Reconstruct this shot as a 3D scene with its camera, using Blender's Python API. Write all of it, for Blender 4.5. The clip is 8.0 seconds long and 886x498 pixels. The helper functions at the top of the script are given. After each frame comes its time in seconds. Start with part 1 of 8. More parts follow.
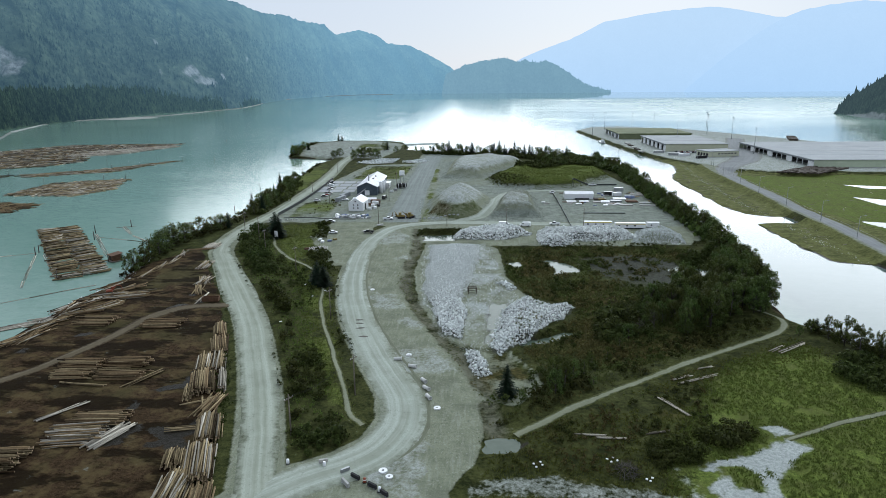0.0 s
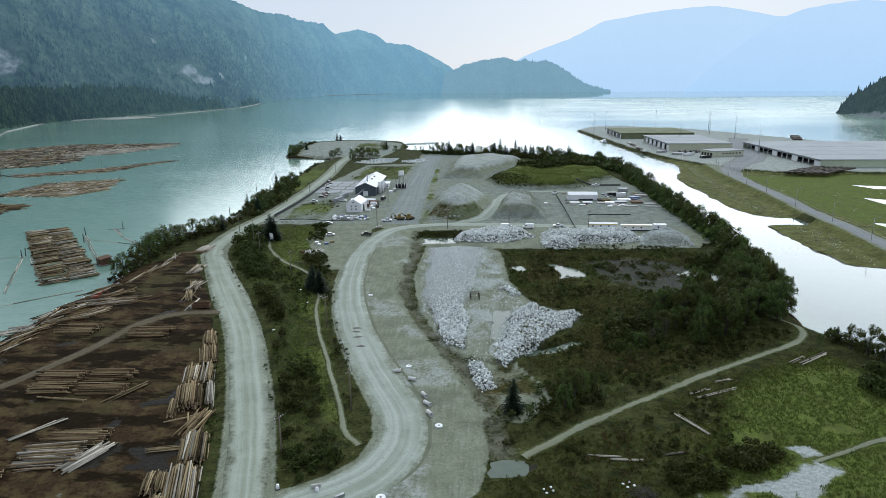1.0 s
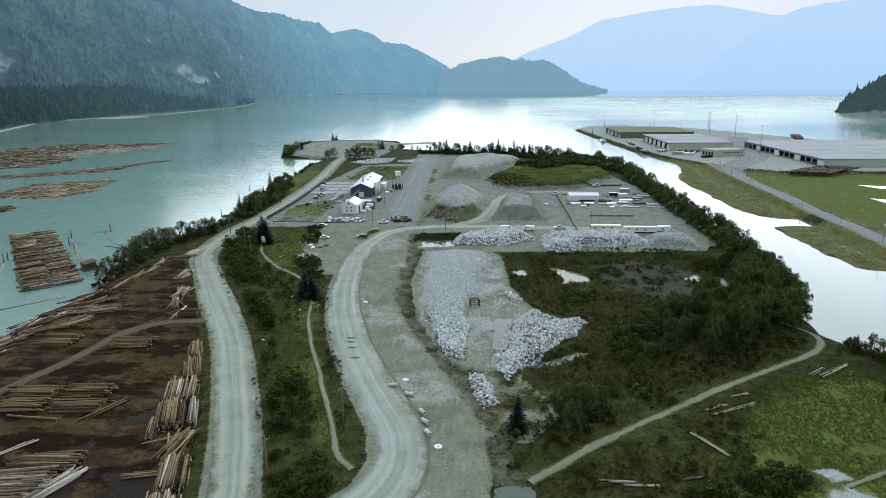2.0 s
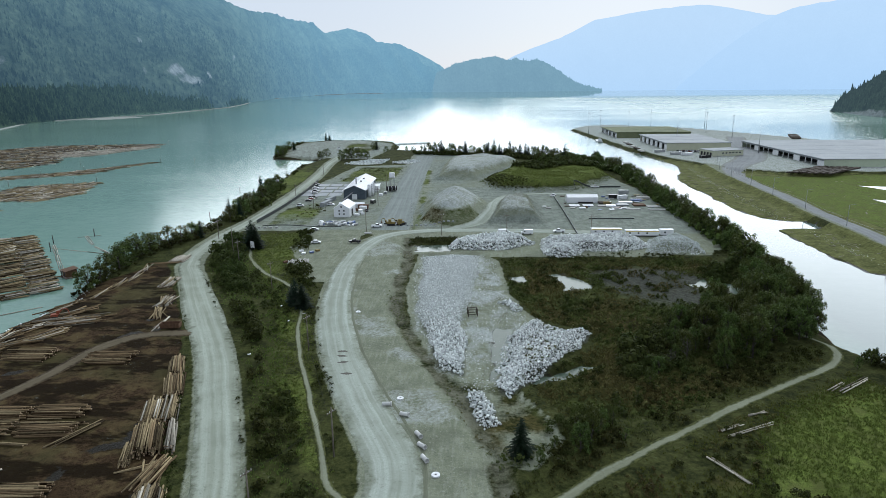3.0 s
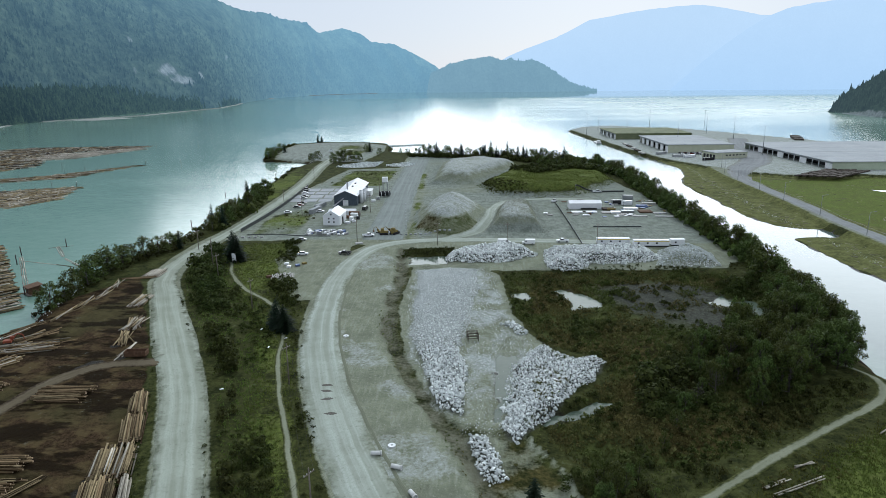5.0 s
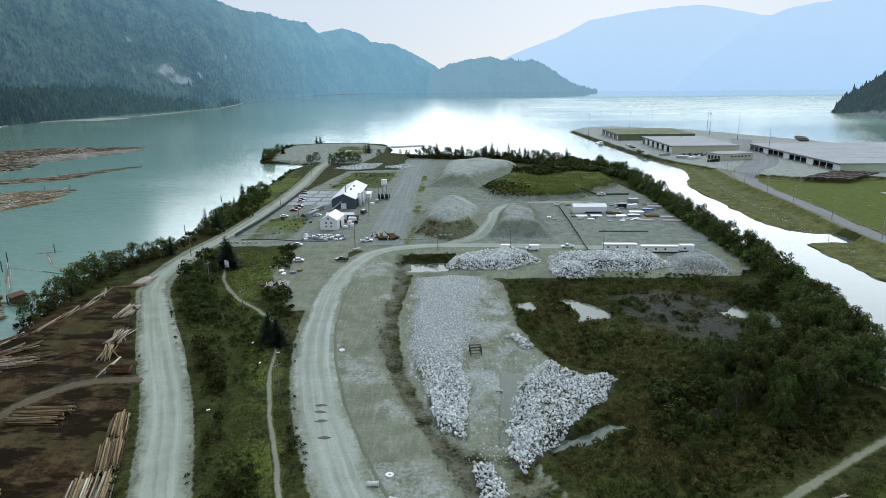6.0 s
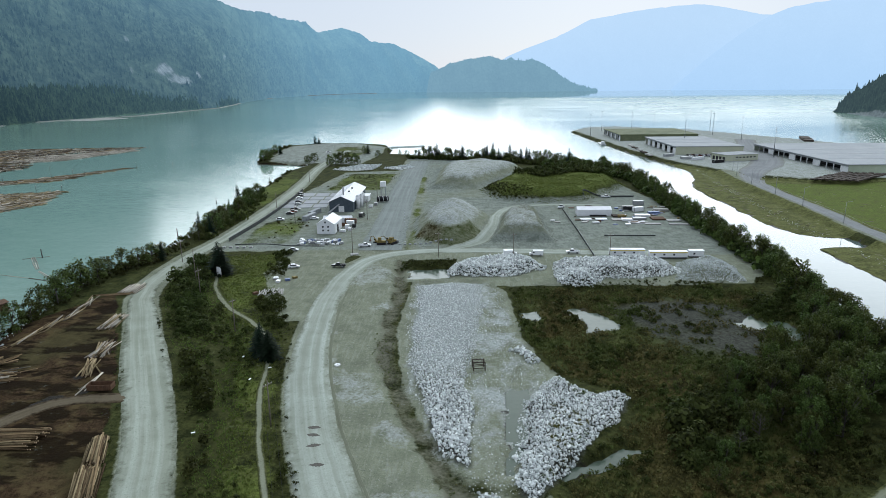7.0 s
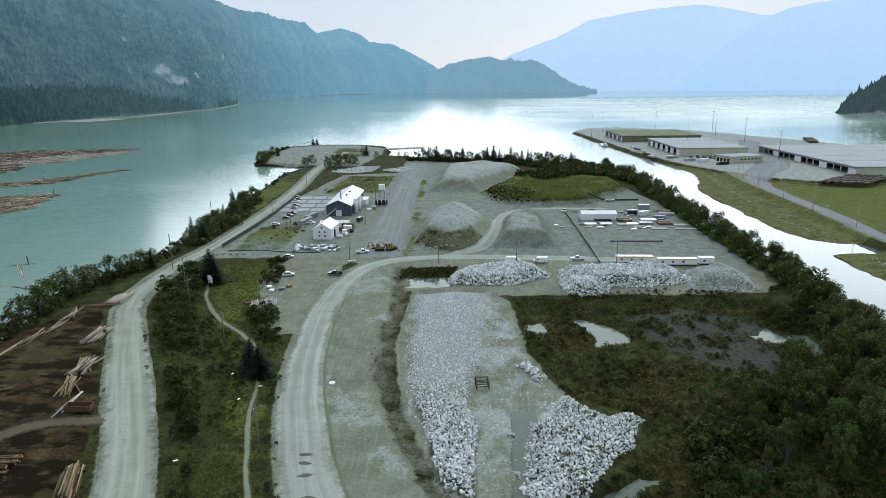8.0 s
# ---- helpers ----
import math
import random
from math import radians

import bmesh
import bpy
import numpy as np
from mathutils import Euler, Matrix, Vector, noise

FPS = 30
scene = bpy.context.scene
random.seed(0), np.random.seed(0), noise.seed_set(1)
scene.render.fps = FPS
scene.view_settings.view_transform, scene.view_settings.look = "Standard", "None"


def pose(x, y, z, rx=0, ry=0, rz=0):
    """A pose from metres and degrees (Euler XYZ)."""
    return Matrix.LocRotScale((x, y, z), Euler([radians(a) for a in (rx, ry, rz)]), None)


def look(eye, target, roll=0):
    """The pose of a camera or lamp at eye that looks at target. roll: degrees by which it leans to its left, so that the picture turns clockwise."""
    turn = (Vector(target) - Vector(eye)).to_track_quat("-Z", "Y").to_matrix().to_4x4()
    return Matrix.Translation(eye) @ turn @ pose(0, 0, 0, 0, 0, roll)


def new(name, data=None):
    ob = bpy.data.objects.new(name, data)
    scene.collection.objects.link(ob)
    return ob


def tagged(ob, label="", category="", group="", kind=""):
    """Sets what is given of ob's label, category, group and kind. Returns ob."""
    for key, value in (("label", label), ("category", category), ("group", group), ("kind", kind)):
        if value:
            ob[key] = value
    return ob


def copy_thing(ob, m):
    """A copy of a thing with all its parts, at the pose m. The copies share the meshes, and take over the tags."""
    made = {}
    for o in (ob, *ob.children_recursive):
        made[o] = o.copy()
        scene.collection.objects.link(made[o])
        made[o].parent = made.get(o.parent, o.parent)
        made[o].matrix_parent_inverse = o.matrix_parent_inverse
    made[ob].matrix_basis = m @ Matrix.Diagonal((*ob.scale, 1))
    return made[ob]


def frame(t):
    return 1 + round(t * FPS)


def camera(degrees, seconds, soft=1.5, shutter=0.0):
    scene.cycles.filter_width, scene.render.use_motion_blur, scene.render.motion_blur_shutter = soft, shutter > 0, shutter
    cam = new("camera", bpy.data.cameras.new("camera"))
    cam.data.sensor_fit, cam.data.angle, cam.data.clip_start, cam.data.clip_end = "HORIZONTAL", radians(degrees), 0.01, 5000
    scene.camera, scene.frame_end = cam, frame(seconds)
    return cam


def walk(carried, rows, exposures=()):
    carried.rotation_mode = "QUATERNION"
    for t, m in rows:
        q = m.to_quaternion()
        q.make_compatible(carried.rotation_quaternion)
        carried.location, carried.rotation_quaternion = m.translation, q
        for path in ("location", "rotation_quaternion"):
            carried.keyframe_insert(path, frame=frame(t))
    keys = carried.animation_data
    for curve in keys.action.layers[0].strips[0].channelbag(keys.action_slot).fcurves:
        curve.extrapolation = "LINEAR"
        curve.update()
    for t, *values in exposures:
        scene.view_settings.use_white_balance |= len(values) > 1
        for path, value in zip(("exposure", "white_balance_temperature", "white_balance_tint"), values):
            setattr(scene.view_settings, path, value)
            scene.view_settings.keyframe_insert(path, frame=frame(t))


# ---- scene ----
cam = camera(69.5, 8.0, soft=0.5)
PATH = [
    (0, (0.037, 0.013, 74.969), (-0.078, 1.944, 74.461), -0.5),
    (0.5, (-0.549, 4.979, 74.459), (-0.663, 6.91, 73.95), -0.6),
    (1, (-1.144, 9.903, 73.94), (-1.257, 11.834, 73.431), -0.5),
    (1.5, (-1.645, 14.875, 73.429), (-1.755, 16.806, 72.919), -0.5),
    (3, (-3.181, 30.106, 72.715), (-3.268, 32.038, 72.204), -0.6),
    (3.5, (-3.613, 35.204, 72.639), (-3.693, 37.136, 72.129), -0.6),
    (4, (-3.975, 40.321, 72.624), (-4.049, 42.253, 72.113), -0.6),
    (4.5, (-4.284, 45.351, 72.569), (-4.355, 47.284, 72.058), -0.6),
    (6, (-5.297, 60.474, 72.532), (-5.368, 62.407, 72.022), -0.6),
    (6.5, (-5.703, 65.477, 72.495), (-5.774, 67.409, 71.985), -0.6),
    (7, (-6.048, 70.493, 72.412), (-6.118, 72.426, 71.901), -0.6),
    (7.5, (-6.444, 75.525, 72.435), (-6.513, 77.458, 71.925), -0.6),
    (8, (-6.837, 80.552, 72.419), (-6.905, 82.484, 71.91), -0.6),
]
walk(cam, [(t, look(eye, target, roll)) for t, eye, target, roll in PATH], exposures=[(0.0, 0.07, 5900.0, 4.0)])

# ---- world and sun: thin bright overcast, the sun ahead to the right behind haze ----
SUN_AZ, SUN_EL = 14.0, 23.0
world = bpy.data.worlds.new("world")
scene.world = world
world.use_nodes = True
wt = world.node_tree
wt.nodes.clear()
sky = wt.nodes.new("ShaderNodeTexSky")
sky.sky_type = "NISHITA"
sky.sun_disc = False
sky.sun_elevation, sky.sun_rotation = radians(SUN_EL), radians(SUN_AZ)
sky.air_density, sky.dust_density, sky.ozone_density = 1.0, 1.2, 3.0
sky_bg = wt.nodes.new("ShaderNodeBackground")
sky_bg.inputs[1].default_value = 0.010
wt.links.new(sky.outputs[0], sky_bg.inputs[0])
cloud_bg = wt.nodes.new("ShaderNodeBackground")
cloud_bg.inputs[0].default_value = (0.935, 0.950, 1.045, 1)
cloud_bg.inputs[1].default_value = 0.66
wsum = wt.nodes.new("ShaderNodeAddShader")
wout = wt.nodes.new("ShaderNodeOutputWorld")
wt.links.new(sky_bg.outputs[0], wsum.inputs[0])
wt.links.new(cloud_bg.outputs[0], wsum.inputs[1])
wt.links.new(wsum.outputs[0], wout.inputs[0])

sun = new("sun", bpy.data.lights.new("sun", "SUN"))
sun.data.energy, sun.data.angle, sun.data.color = 3.35, radians(80), (1.0, 0.985, 0.97)
sa, se = radians(SUN_AZ), radians(SUN_EL)
sun.matrix_world = look((0, 0, 0), (-math.sin(sa) * math.cos(se), -math.cos(sa) * math.cos(se), -math.sin(se)))

# ---- node helpers ----


def material(name):
    m = bpy.data.materials.new(name)
    m.use_nodes = True
    m.node_tree.nodes.clear()
    return m, m.node_tree


def put(t, kind, ins=None, **props):
    n = t.nodes.new(kind)
    for k, v in props.items():
        setattr(n, k, v)
    for k, v in (ins or {}).items():
        if isinstance(v, bpy.types.NodeSocket):
            t.links.new(v, n.inputs[k])
        else:
            n.inputs[k].default_value = v
    return n


def place(t):
    return put(t, "ShaderNodeNewGeometry").outputs["Position"]


def stretch(t, vec, sx, sy, sz, rz=0.0):
    return put(t, "ShaderNodeMapping", {"Vector": vec, "Scale": (sx, sy, sz), "Rotation": (0, 0, rz)}).outputs[0]


def nz(t, vec, scale, detail=4.0, rough=0.55, lift=0.0):
    n = put(t, "ShaderNodeTexNoise", {"Vector": vec, "Scale": scale, "Detail": detail, "Roughness": rough, "Distortion": lift})
    return n.outputs["Fac"]


def calc(t, op, a, b=0.0, clamp=False):
    return put(t, "ShaderNodeMath", {0: a, 1: b}, operation=op, use_clamp=clamp).outputs[0]


def span(t, v, lo, hi, a=0.0, b=1.0):
    return put(t, "ShaderNodeMapRange", {"Value": v, "From Min": lo, "From Max": hi, "To Min": a, "To Max": b}).outputs[0]


def rgb(c):
    return (c[0], c[1], c[2], 1.0)


def mix(t, f, a, b, blend="MIX"):
    n = t.nodes.new("ShaderNodeMix")
    n.data_type, n.blend_type = "RGBA", blend
    for k, v in ((0, f), (6, a), (7, b)):
        if isinstance(v, bpy.types.NodeSocket):
            t.links.new(v, n.inputs[k])
        else:
            n.inputs[k].default_value = v if k == 0 else rgb(v)
    return n.outputs[2]


def attr(t, name):
    return put(t, "ShaderNodeAttribute", attribute_name=name).outputs["Fac"]


def finish(t, color, rough=0.8, height=None, strength=0.5, reach=0.1, metal=0.0, spec=0.5, extra=None):
    b = put(t, "ShaderNodeBsdfPrincipled", {"Roughness": rough, "Metallic": metal, "Specular IOR Level": spec})
    if isinstance(color, bpy.types.NodeSocket):
        t.links.new(color, b.inputs["Base Color"])
    else:
        b.inputs["Base Color"].default_value = rgb(color)
    if height is not None:
        bump = put(t, "ShaderNodeBump", {"Height": height, "Strength": strength, "Distance": reach})
        t.links.new(bump.outputs[0], b.inputs["Normal"])
    for k, v in (extra or {}).items():
        b.inputs[k].default_value = v
    out = put(t, "ShaderNodeOutputMaterial")
    t.links.new(b.outputs[0], out.inputs[0])
    return b


def plain(name, dark, light, scale=1.0, rough=0.75, metal=0.0, strength=0.2, reach=0.05, vary=0.0):
    """A worn surface: two tones at two scales, fine relief, and a small change from object to object."""
    m, t = material(name)
    p = place(t)
    f = calc(t, "ADD", calc(t, "MULTIPLY", nz(t, p, scale, 5), 0.6), calc(t, "MULTIPLY", nz(t, p, scale * 7, 3), 0.4))
    c = mix(t, span(t, f, 0.3, 0.7), dark, light)
    if vary:
        r = put(t, "ShaderNodeObjectInfo").outputs["Random"]
        c = put(t, "ShaderNodeHueSaturation", {"Value": span(t, r, 0, 1, 1 - vary, 1 + vary), "Color": c}).outputs[0]
    finish(t, c, rough, nz(t, p, scale * 9, 3), strength, reach, metal, 0.2 if rough > 0.5 else 0.5)
    return m


# ---- materials ----
def make_ground():
    m, t = material("ground")
    p = place(t)
    big, mid, fine, grit = nz(t, p, 0.035, 5), nz(t, p, 0.22, 6, 0.62), nz(t, p, 1.1, 5, 0.65), nz(t, p, 4.5, 4, 0.65)
    patch = calc(t, "ADD", calc(t, "MULTIPLY", mid, 0.55), calc(t, "MULTIPLY", fine, 0.45))
    speck = calc(t, "ADD", calc(t, "MULTIPLY", fine, 0.5), calc(t, "MULTIPLY", grit, 0.5))

    def edge(name, soft=3.0, wild=0.9):
        w = calc(t, "ADD", attr(t, name), calc(t, "MULTIPLY", calc(t, "SUBTRACT", patch, 0.5), wild * 1.6))
        return span(t, w, 0.5 - 0.5 / soft, 0.5 + 0.5 / soft)

    def two(a, b, lo=0.40, hi=0.60):
        return mix(t, span(t, patch, lo, hi), a, b)

    scrub = two((0.014, 0.018, 0.006), (0.060, 0.066, 0.021))
    grass = mix(t, span(t, speck, 0.38, 0.62), (0.042, 0.064, 0.012), (0.155, 0.195, 0.044))
    grass = mix(t, span(t, mid, 0.42, 0.62, 0, 0.6), grass, (0.085, 0.088, 0.030))
    reed = two((0.026, 0.022, 0.007), (0.090, 0.074, 0.026))
    reed = mix(t, span(t, big, 0.44, 0.54, 0, 0.8), reed, (0.050, 0.066, 0.018))
    mud = mix(t, span(t, speck, 0.36, 0.64), (0.008, 0.005, 0.003), (0.070, 0.046, 0.024))
    mud = mix(t, span(t, mid, 0.47, 0.58, 0, 0.7), mud, (0.088, 0.066, 0.030))
    mud = mix(t, span(t, big, 0.50, 0.60, 0, 0.6), mud, (0.052, 0.050, 0.020))
    mud = mix(t, span(t, nz(t, stretch(t, p, 1.0, 2.2, 1.0, 0.3), 0.06, 5, 0.6), 0.47, 0.54, 0, 0.9), mud, (0.009, 0.006, 0.003))
    gravel = two((0.132, 0.144, 0.097), (0.223, 0.243, 0.173))
    gravel = mix(t, span(t, grit, 0.45, 0.68, 0, 0.45), gravel, (0.304, 0.328, 0.246))
    gravel = mix(t, span(t, fine, 0.47, 0.66, 0, 0.55), gravel, (0.103, 0.112, 0.083))
    scuff = nz(t, stretch(t, p, 1.0, 0.13, 1.0, 0.16), 0.9, 4, 0.6)
    gravel = mix(t, span(t, scuff, 0.50, 0.66, 0, 0.45), gravel, (0.277, 0.299, 0.241))
    gravel = mix(t, span(t, nz(t, p, 0.09, 6, 0.65), 0.50, 0.62, 0, 0.55), gravel, (0.116, 0.125, 0.090))
    pale = mix(t, span(t, speck, 0.38, 0.62), (0.205, 0.228, 0.212), (0.44, 0.47, 0.452))
    marsh = two((0.056, 0.062, 0.021), (0.145, 0.154, 0.055))
    # Dark stony ground, also used as painted shade between heaped rocks.
    shale_and_shade = mix(t, span(t, speck, 0.38, 0.62), (0.016, 0.017, 0.013), (0.092, 0.097, 0.078))
    earth = two((0.130, 0.147, 0.121), (0.246, 0.276, 0.235))
    earth = mix(t, span(t, scuff, 0.50, 0.64, 0, 0.5), earth, (0.108, 0.118, 0.100))
    lumps = nz(t, p, 1.5, 3, 0.6)
    gravel = mix(t, span(t, lumps, 0.60, 0.68, 0, 0.45), gravel, (0.069, 0.075, 0.059))
    gravel = mix(t, span(t, lumps, 0.40, 0.33, 0, 0.4), gravel, (0.340, 0.359, 0.317))
    earth = mix(t, span(t, lumps, 0.60, 0.68, 0, 0.5), earth, (0.075, 0.085, 0.072))
    earth = mix(t, span(t, lumps, 0.41, 0.34, 0, 0.4), earth, (0.34, 0.37, 0.35))
    c = mix(t, edge("grass"), scrub, grass)
    c = mix(t, edge("reed"), c, reed)
    c = mix(t, edge("marsh", 5, 0.4), c, marsh)
    c = mix(t, edge("mud", 4, 0.6), c, mud)
    c = mix(t, edge("gravel", 4, 0.55), c, gravel)
    c = mix(t, edge("bank", 1.8, 1.0), c, two((0.048, 0.050, 0.030), (0.150, 0.152, 0.110), 0.36, 0.64))
    c = mix(t, edge("earth", 1.6, 1.0), c, earth)
    c = mix(t, edge("pale", 2.0, 1.3), c, pale)
    c = mix(t, edge("shale_and_shade", 1.6, 1.5), c, shale_and_shade)
    puddle = edge("wet", 6, 0.9)
    c = mix(t, puddle, c, (0.014, 0.012, 0.008))
    h = calc(t, "ADD", calc(t, "MULTIPLY", fine, 0.6), calc(t, "MULTIPLY", grit, 0.3))
    b = finish(t, c, 0.95, h, 0.8, 0.4, spec=0.03)
    t.links.new(span(t, puddle, 0, 1, 0.95, 0.35), b.inputs["Roughness"])
    return m


def make_water(name, body, rough, wave, reach, gloss=0.5):
    """Silty water: wind ripples on the open inlet, slack in the side channel and far out under the mountains."""
    m, t = material(name)
    p = place(t)
    w1 = nz(t, stretch(t, p, 1.0, 1.7, 1.0, 0.5), 0.16, 3, 0.6)
    w2 = nz(t, stretch(t, p, 1.0, 1.5, 1.0, 0.3), 0.55, 3, 0.6)
    gust = nz(t, stretch(t, p, 0.6, 1.0, 1.0, 0.15), 0.007, 5, 0.5)
    h = calc(t, "ADD", calc(t, "MULTIPLY", w1, 0.6), calc(t, "MULTIPLY", w2, 0.4))
    # Body colour follows wave height as well as gusts, painting in ripple shading.
    c = mix(t, span(t, calc(t, "ADD", calc(t, "MULTIPLY", gust, 0.45), calc(t, "MULTIPLY", h, 0.55)), 0.36, 0.64), body[0], body[1])
    b = finish(t, c, rough, h, wave, reach, spec=gloss)
    b.inputs["IOR"].default_value = 1.33
    side = put(t, "ShaderNodeSeparateXYZ", {0: p}).outputs
    far = span(t, calc(t, "ADD", side[1], calc(t, "MULTIPLY", gust, 500.0)), 3050.0, 3450.0)
    slack = calc(t, "MULTIPLY", span(t, side[0], 95.0, 115.0), span(t, side[1], 780.0, 560.0))
    t.links.new(mix(t, calc(t, "MULTIPLY", slack, 0.8), c, (0.075, 0.095, 0.100)), b.inputs["Base Color"])
    still = calc(t, "SUBTRACT", 1.0, calc(t, "MULTIPLY", calc(t, "MAXIMUM", far, calc(t, "MULTIPLY", slack, 0.75)), 0.88))
    breeze = calc(t, "MULTIPLY", span(t, side[0], 50.0, 450.0), calc(t, "MULTIPLY", span(t, side[1], 1000.0, 1500.0), span(t, side[1], 3100.0, 2700.0)))
    ruffled = calc(t, "MULTIPLY", still, calc(t, "ADD", 1.0, calc(t, "MULTIPLY", breeze, 1.6)))
    t.links.new(calc(t, "MULTIPLY", span(t, gust, 0.25, 0.75, rough * 0.75, rough * 1.3), ruffled), b.inputs["Roughness"])
    for n in t.nodes:
        if n.bl_idname == "ShaderNodeBump":
            t.links.new(calc(t, "MULTIPLY", still, wave), n.inputs["Strength"])
    return m


def make_road(name, tones, track, verge, hold=0.70):
    """Compacted stone: wheel-worn lanes, dusty patches and a crumbling edge."""
    m, t = material(name)
    p = place(t)
    u, s, rim = attr(t, "across"), attr(t, "along"), attr(t, "rim")
    lane = put(t, "ShaderNodeCombineXYZ", {0: calc(t, "MULTIPLY", u, 2.6), 1: calc(t, "MULTIPLY", s, 0.010), 2: 0.0}).outputs[0]
    streak, patch, grit = nz(t, lane, 1.0, 3, 0.55), nz(t, p, 0.11, 6, 0.68), nz(t, p, 3.2, 5, 0.7)
    c = mix(t, span(t, patch, 0.34, 0.66, 0.25, 0.85), tones[0], tones[1])
    worn = calc(t, "ADD", calc(t, "MULTIPLY", streak, 0.82), calc(t, "MULTIPLY", patch, 0.18))
    c = mix(t, span(t, worn, 0.42, 0.62, 0, track), c, tones[2])
    c = mix(t, span(t, grit, 0.42, 0.7, 0, 0.5), c, tones[0])
    c = mix(t, span(t, nz(t, p, 1.4, 3, 0.6), 0.60, 0.70, 0, 0.35), c, [0.5 * q for q in tones[0]])
    shed = calc(t, "ADD", rim, calc(t, "MULTIPLY", calc(t, "SUBTRACT", calc(t, "ADD", nz(t, p, 0.35, 5, 0.7), calc(t, "MULTIPLY", nz(t, p, 0.06, 3), 0.8)), 0.9), 1.1))
    rag = mix(t, span(t, nz(t, p, 0.9, 5, 0.65), 0.40, 0.60), verge[0], verge[1])
    c = mix(t, span(t, shed, hold, hold + 0.34), c, rag)
    finish(t, c, 0.92, calc(t, "ADD", calc(t, "MULTIPLY", streak, 0.5), calc(t, "MULTIPLY", grit, 0.5)), 0.4, 0.10, spec=0.05)
    return m


def make_rock(name, dark, light):
    m, t = material(name)
    p = place(t)
    g = put(t, "ShaderNodeNewGeometry")
    r = put(t, "ShaderNodeObjectInfo").outputs["Random"]
    k = calc(t, "FRACT", calc(t, "ADD", g.outputs["Random Per Island"], r))
    f = calc(t, "ADD", calc(t, "MULTIPLY", k, 0.65), calc(t, "MULTIPLY", nz(t, p, 2.5, 4), 0.5))
    c = mix(t, span(t, f, 0.15, 0.95), dark, light)
    c = mix(t, span(t, nz(t, p, 9.0, 3), 0.55, 0.75, 0, 0.35), c, (0.20, 0.22, 0.22))
    finish(t, c, 0.85, nz(t, p, 6.0, 4), 0.5, 0.08, spec=0.08)
    return m


def make_leaf(name, dark, light, gloss=0.55, other=None):
    """Thin leaves: light comes through them; tone changes from leaf to leaf, plant to plant and in drifts."""
    m, t = material(name)
    p = place(t)
    g = put(t, "ShaderNodeNewGeometry")
    r = put(t, "ShaderNodeObjectInfo").outputs["Random"]
    k = calc(t, "ADD", calc(t, "MULTIPLY", g.outputs["Random Per Island"], 0.45), calc(t, "MULTIPLY", nz(t, p, 0.35, 4), 0.6))
    c = mix(t, span(t, k, 0.2, 0.85), dark, light)
    if other:
        c = mix(t, span(t, nz(t, p, 0.055, 4, 0.6), 0.44, 0.56, 0.0, 0.75), c, mix(t, span(t, k, 0.2, 0.85), [0.3 * q for q in other], other))
    c = put(t, "ShaderNodeHueSaturation", {"Hue": span(t, r, 0, 1, 0.465, 0.520), "Value": span(t, r, 0, 1, 0.62, 1.25), "Color": c}).outputs[0]
    b = finish(t, c, gloss, spec=0.06)
    thin = put(t, "ShaderNodeBsdfTranslucent", {"Color": c})
    both = put(t, "ShaderNodeMixShader", {0: 0.32, 1: b.outputs[0], 2: thin.outputs[0]})
    t.links.new(both.outputs[0], [n for n in t.nodes if n.bl_idname == "ShaderNodeOutputMaterial"][0].inputs[0])
    return m


def make_log(name, dark, light, gap=0.5):
    m, t = material(name)
    p = place(t)
    r = put(t, "ShaderNodeObjectInfo").outputs["Random"]
    k = calc(t, "FRACT", calc(t, "ADD", put(t, "ShaderNodeNewGeometry").outputs["Random Per Island"], r))
    f = calc(t, "ADD", calc(t, "MULTIPLY", k, 0.75), calc(t, "MULTIPLY", nz(t, p, 1.6, 4), 0.4))
    c = mix(t, span(t, f, 0.2, 0.95), dark, light)
    c = mix(t, span(t, nz(t, p, 0.8, 4), 0.55, 0.72, 0, gap), c, (0.05, 0.035, 0.022))
    finish(t, c, 0.9, nz(t, p, 8.0, 3), 0.6, 0.05, spec=0.05)
    return m


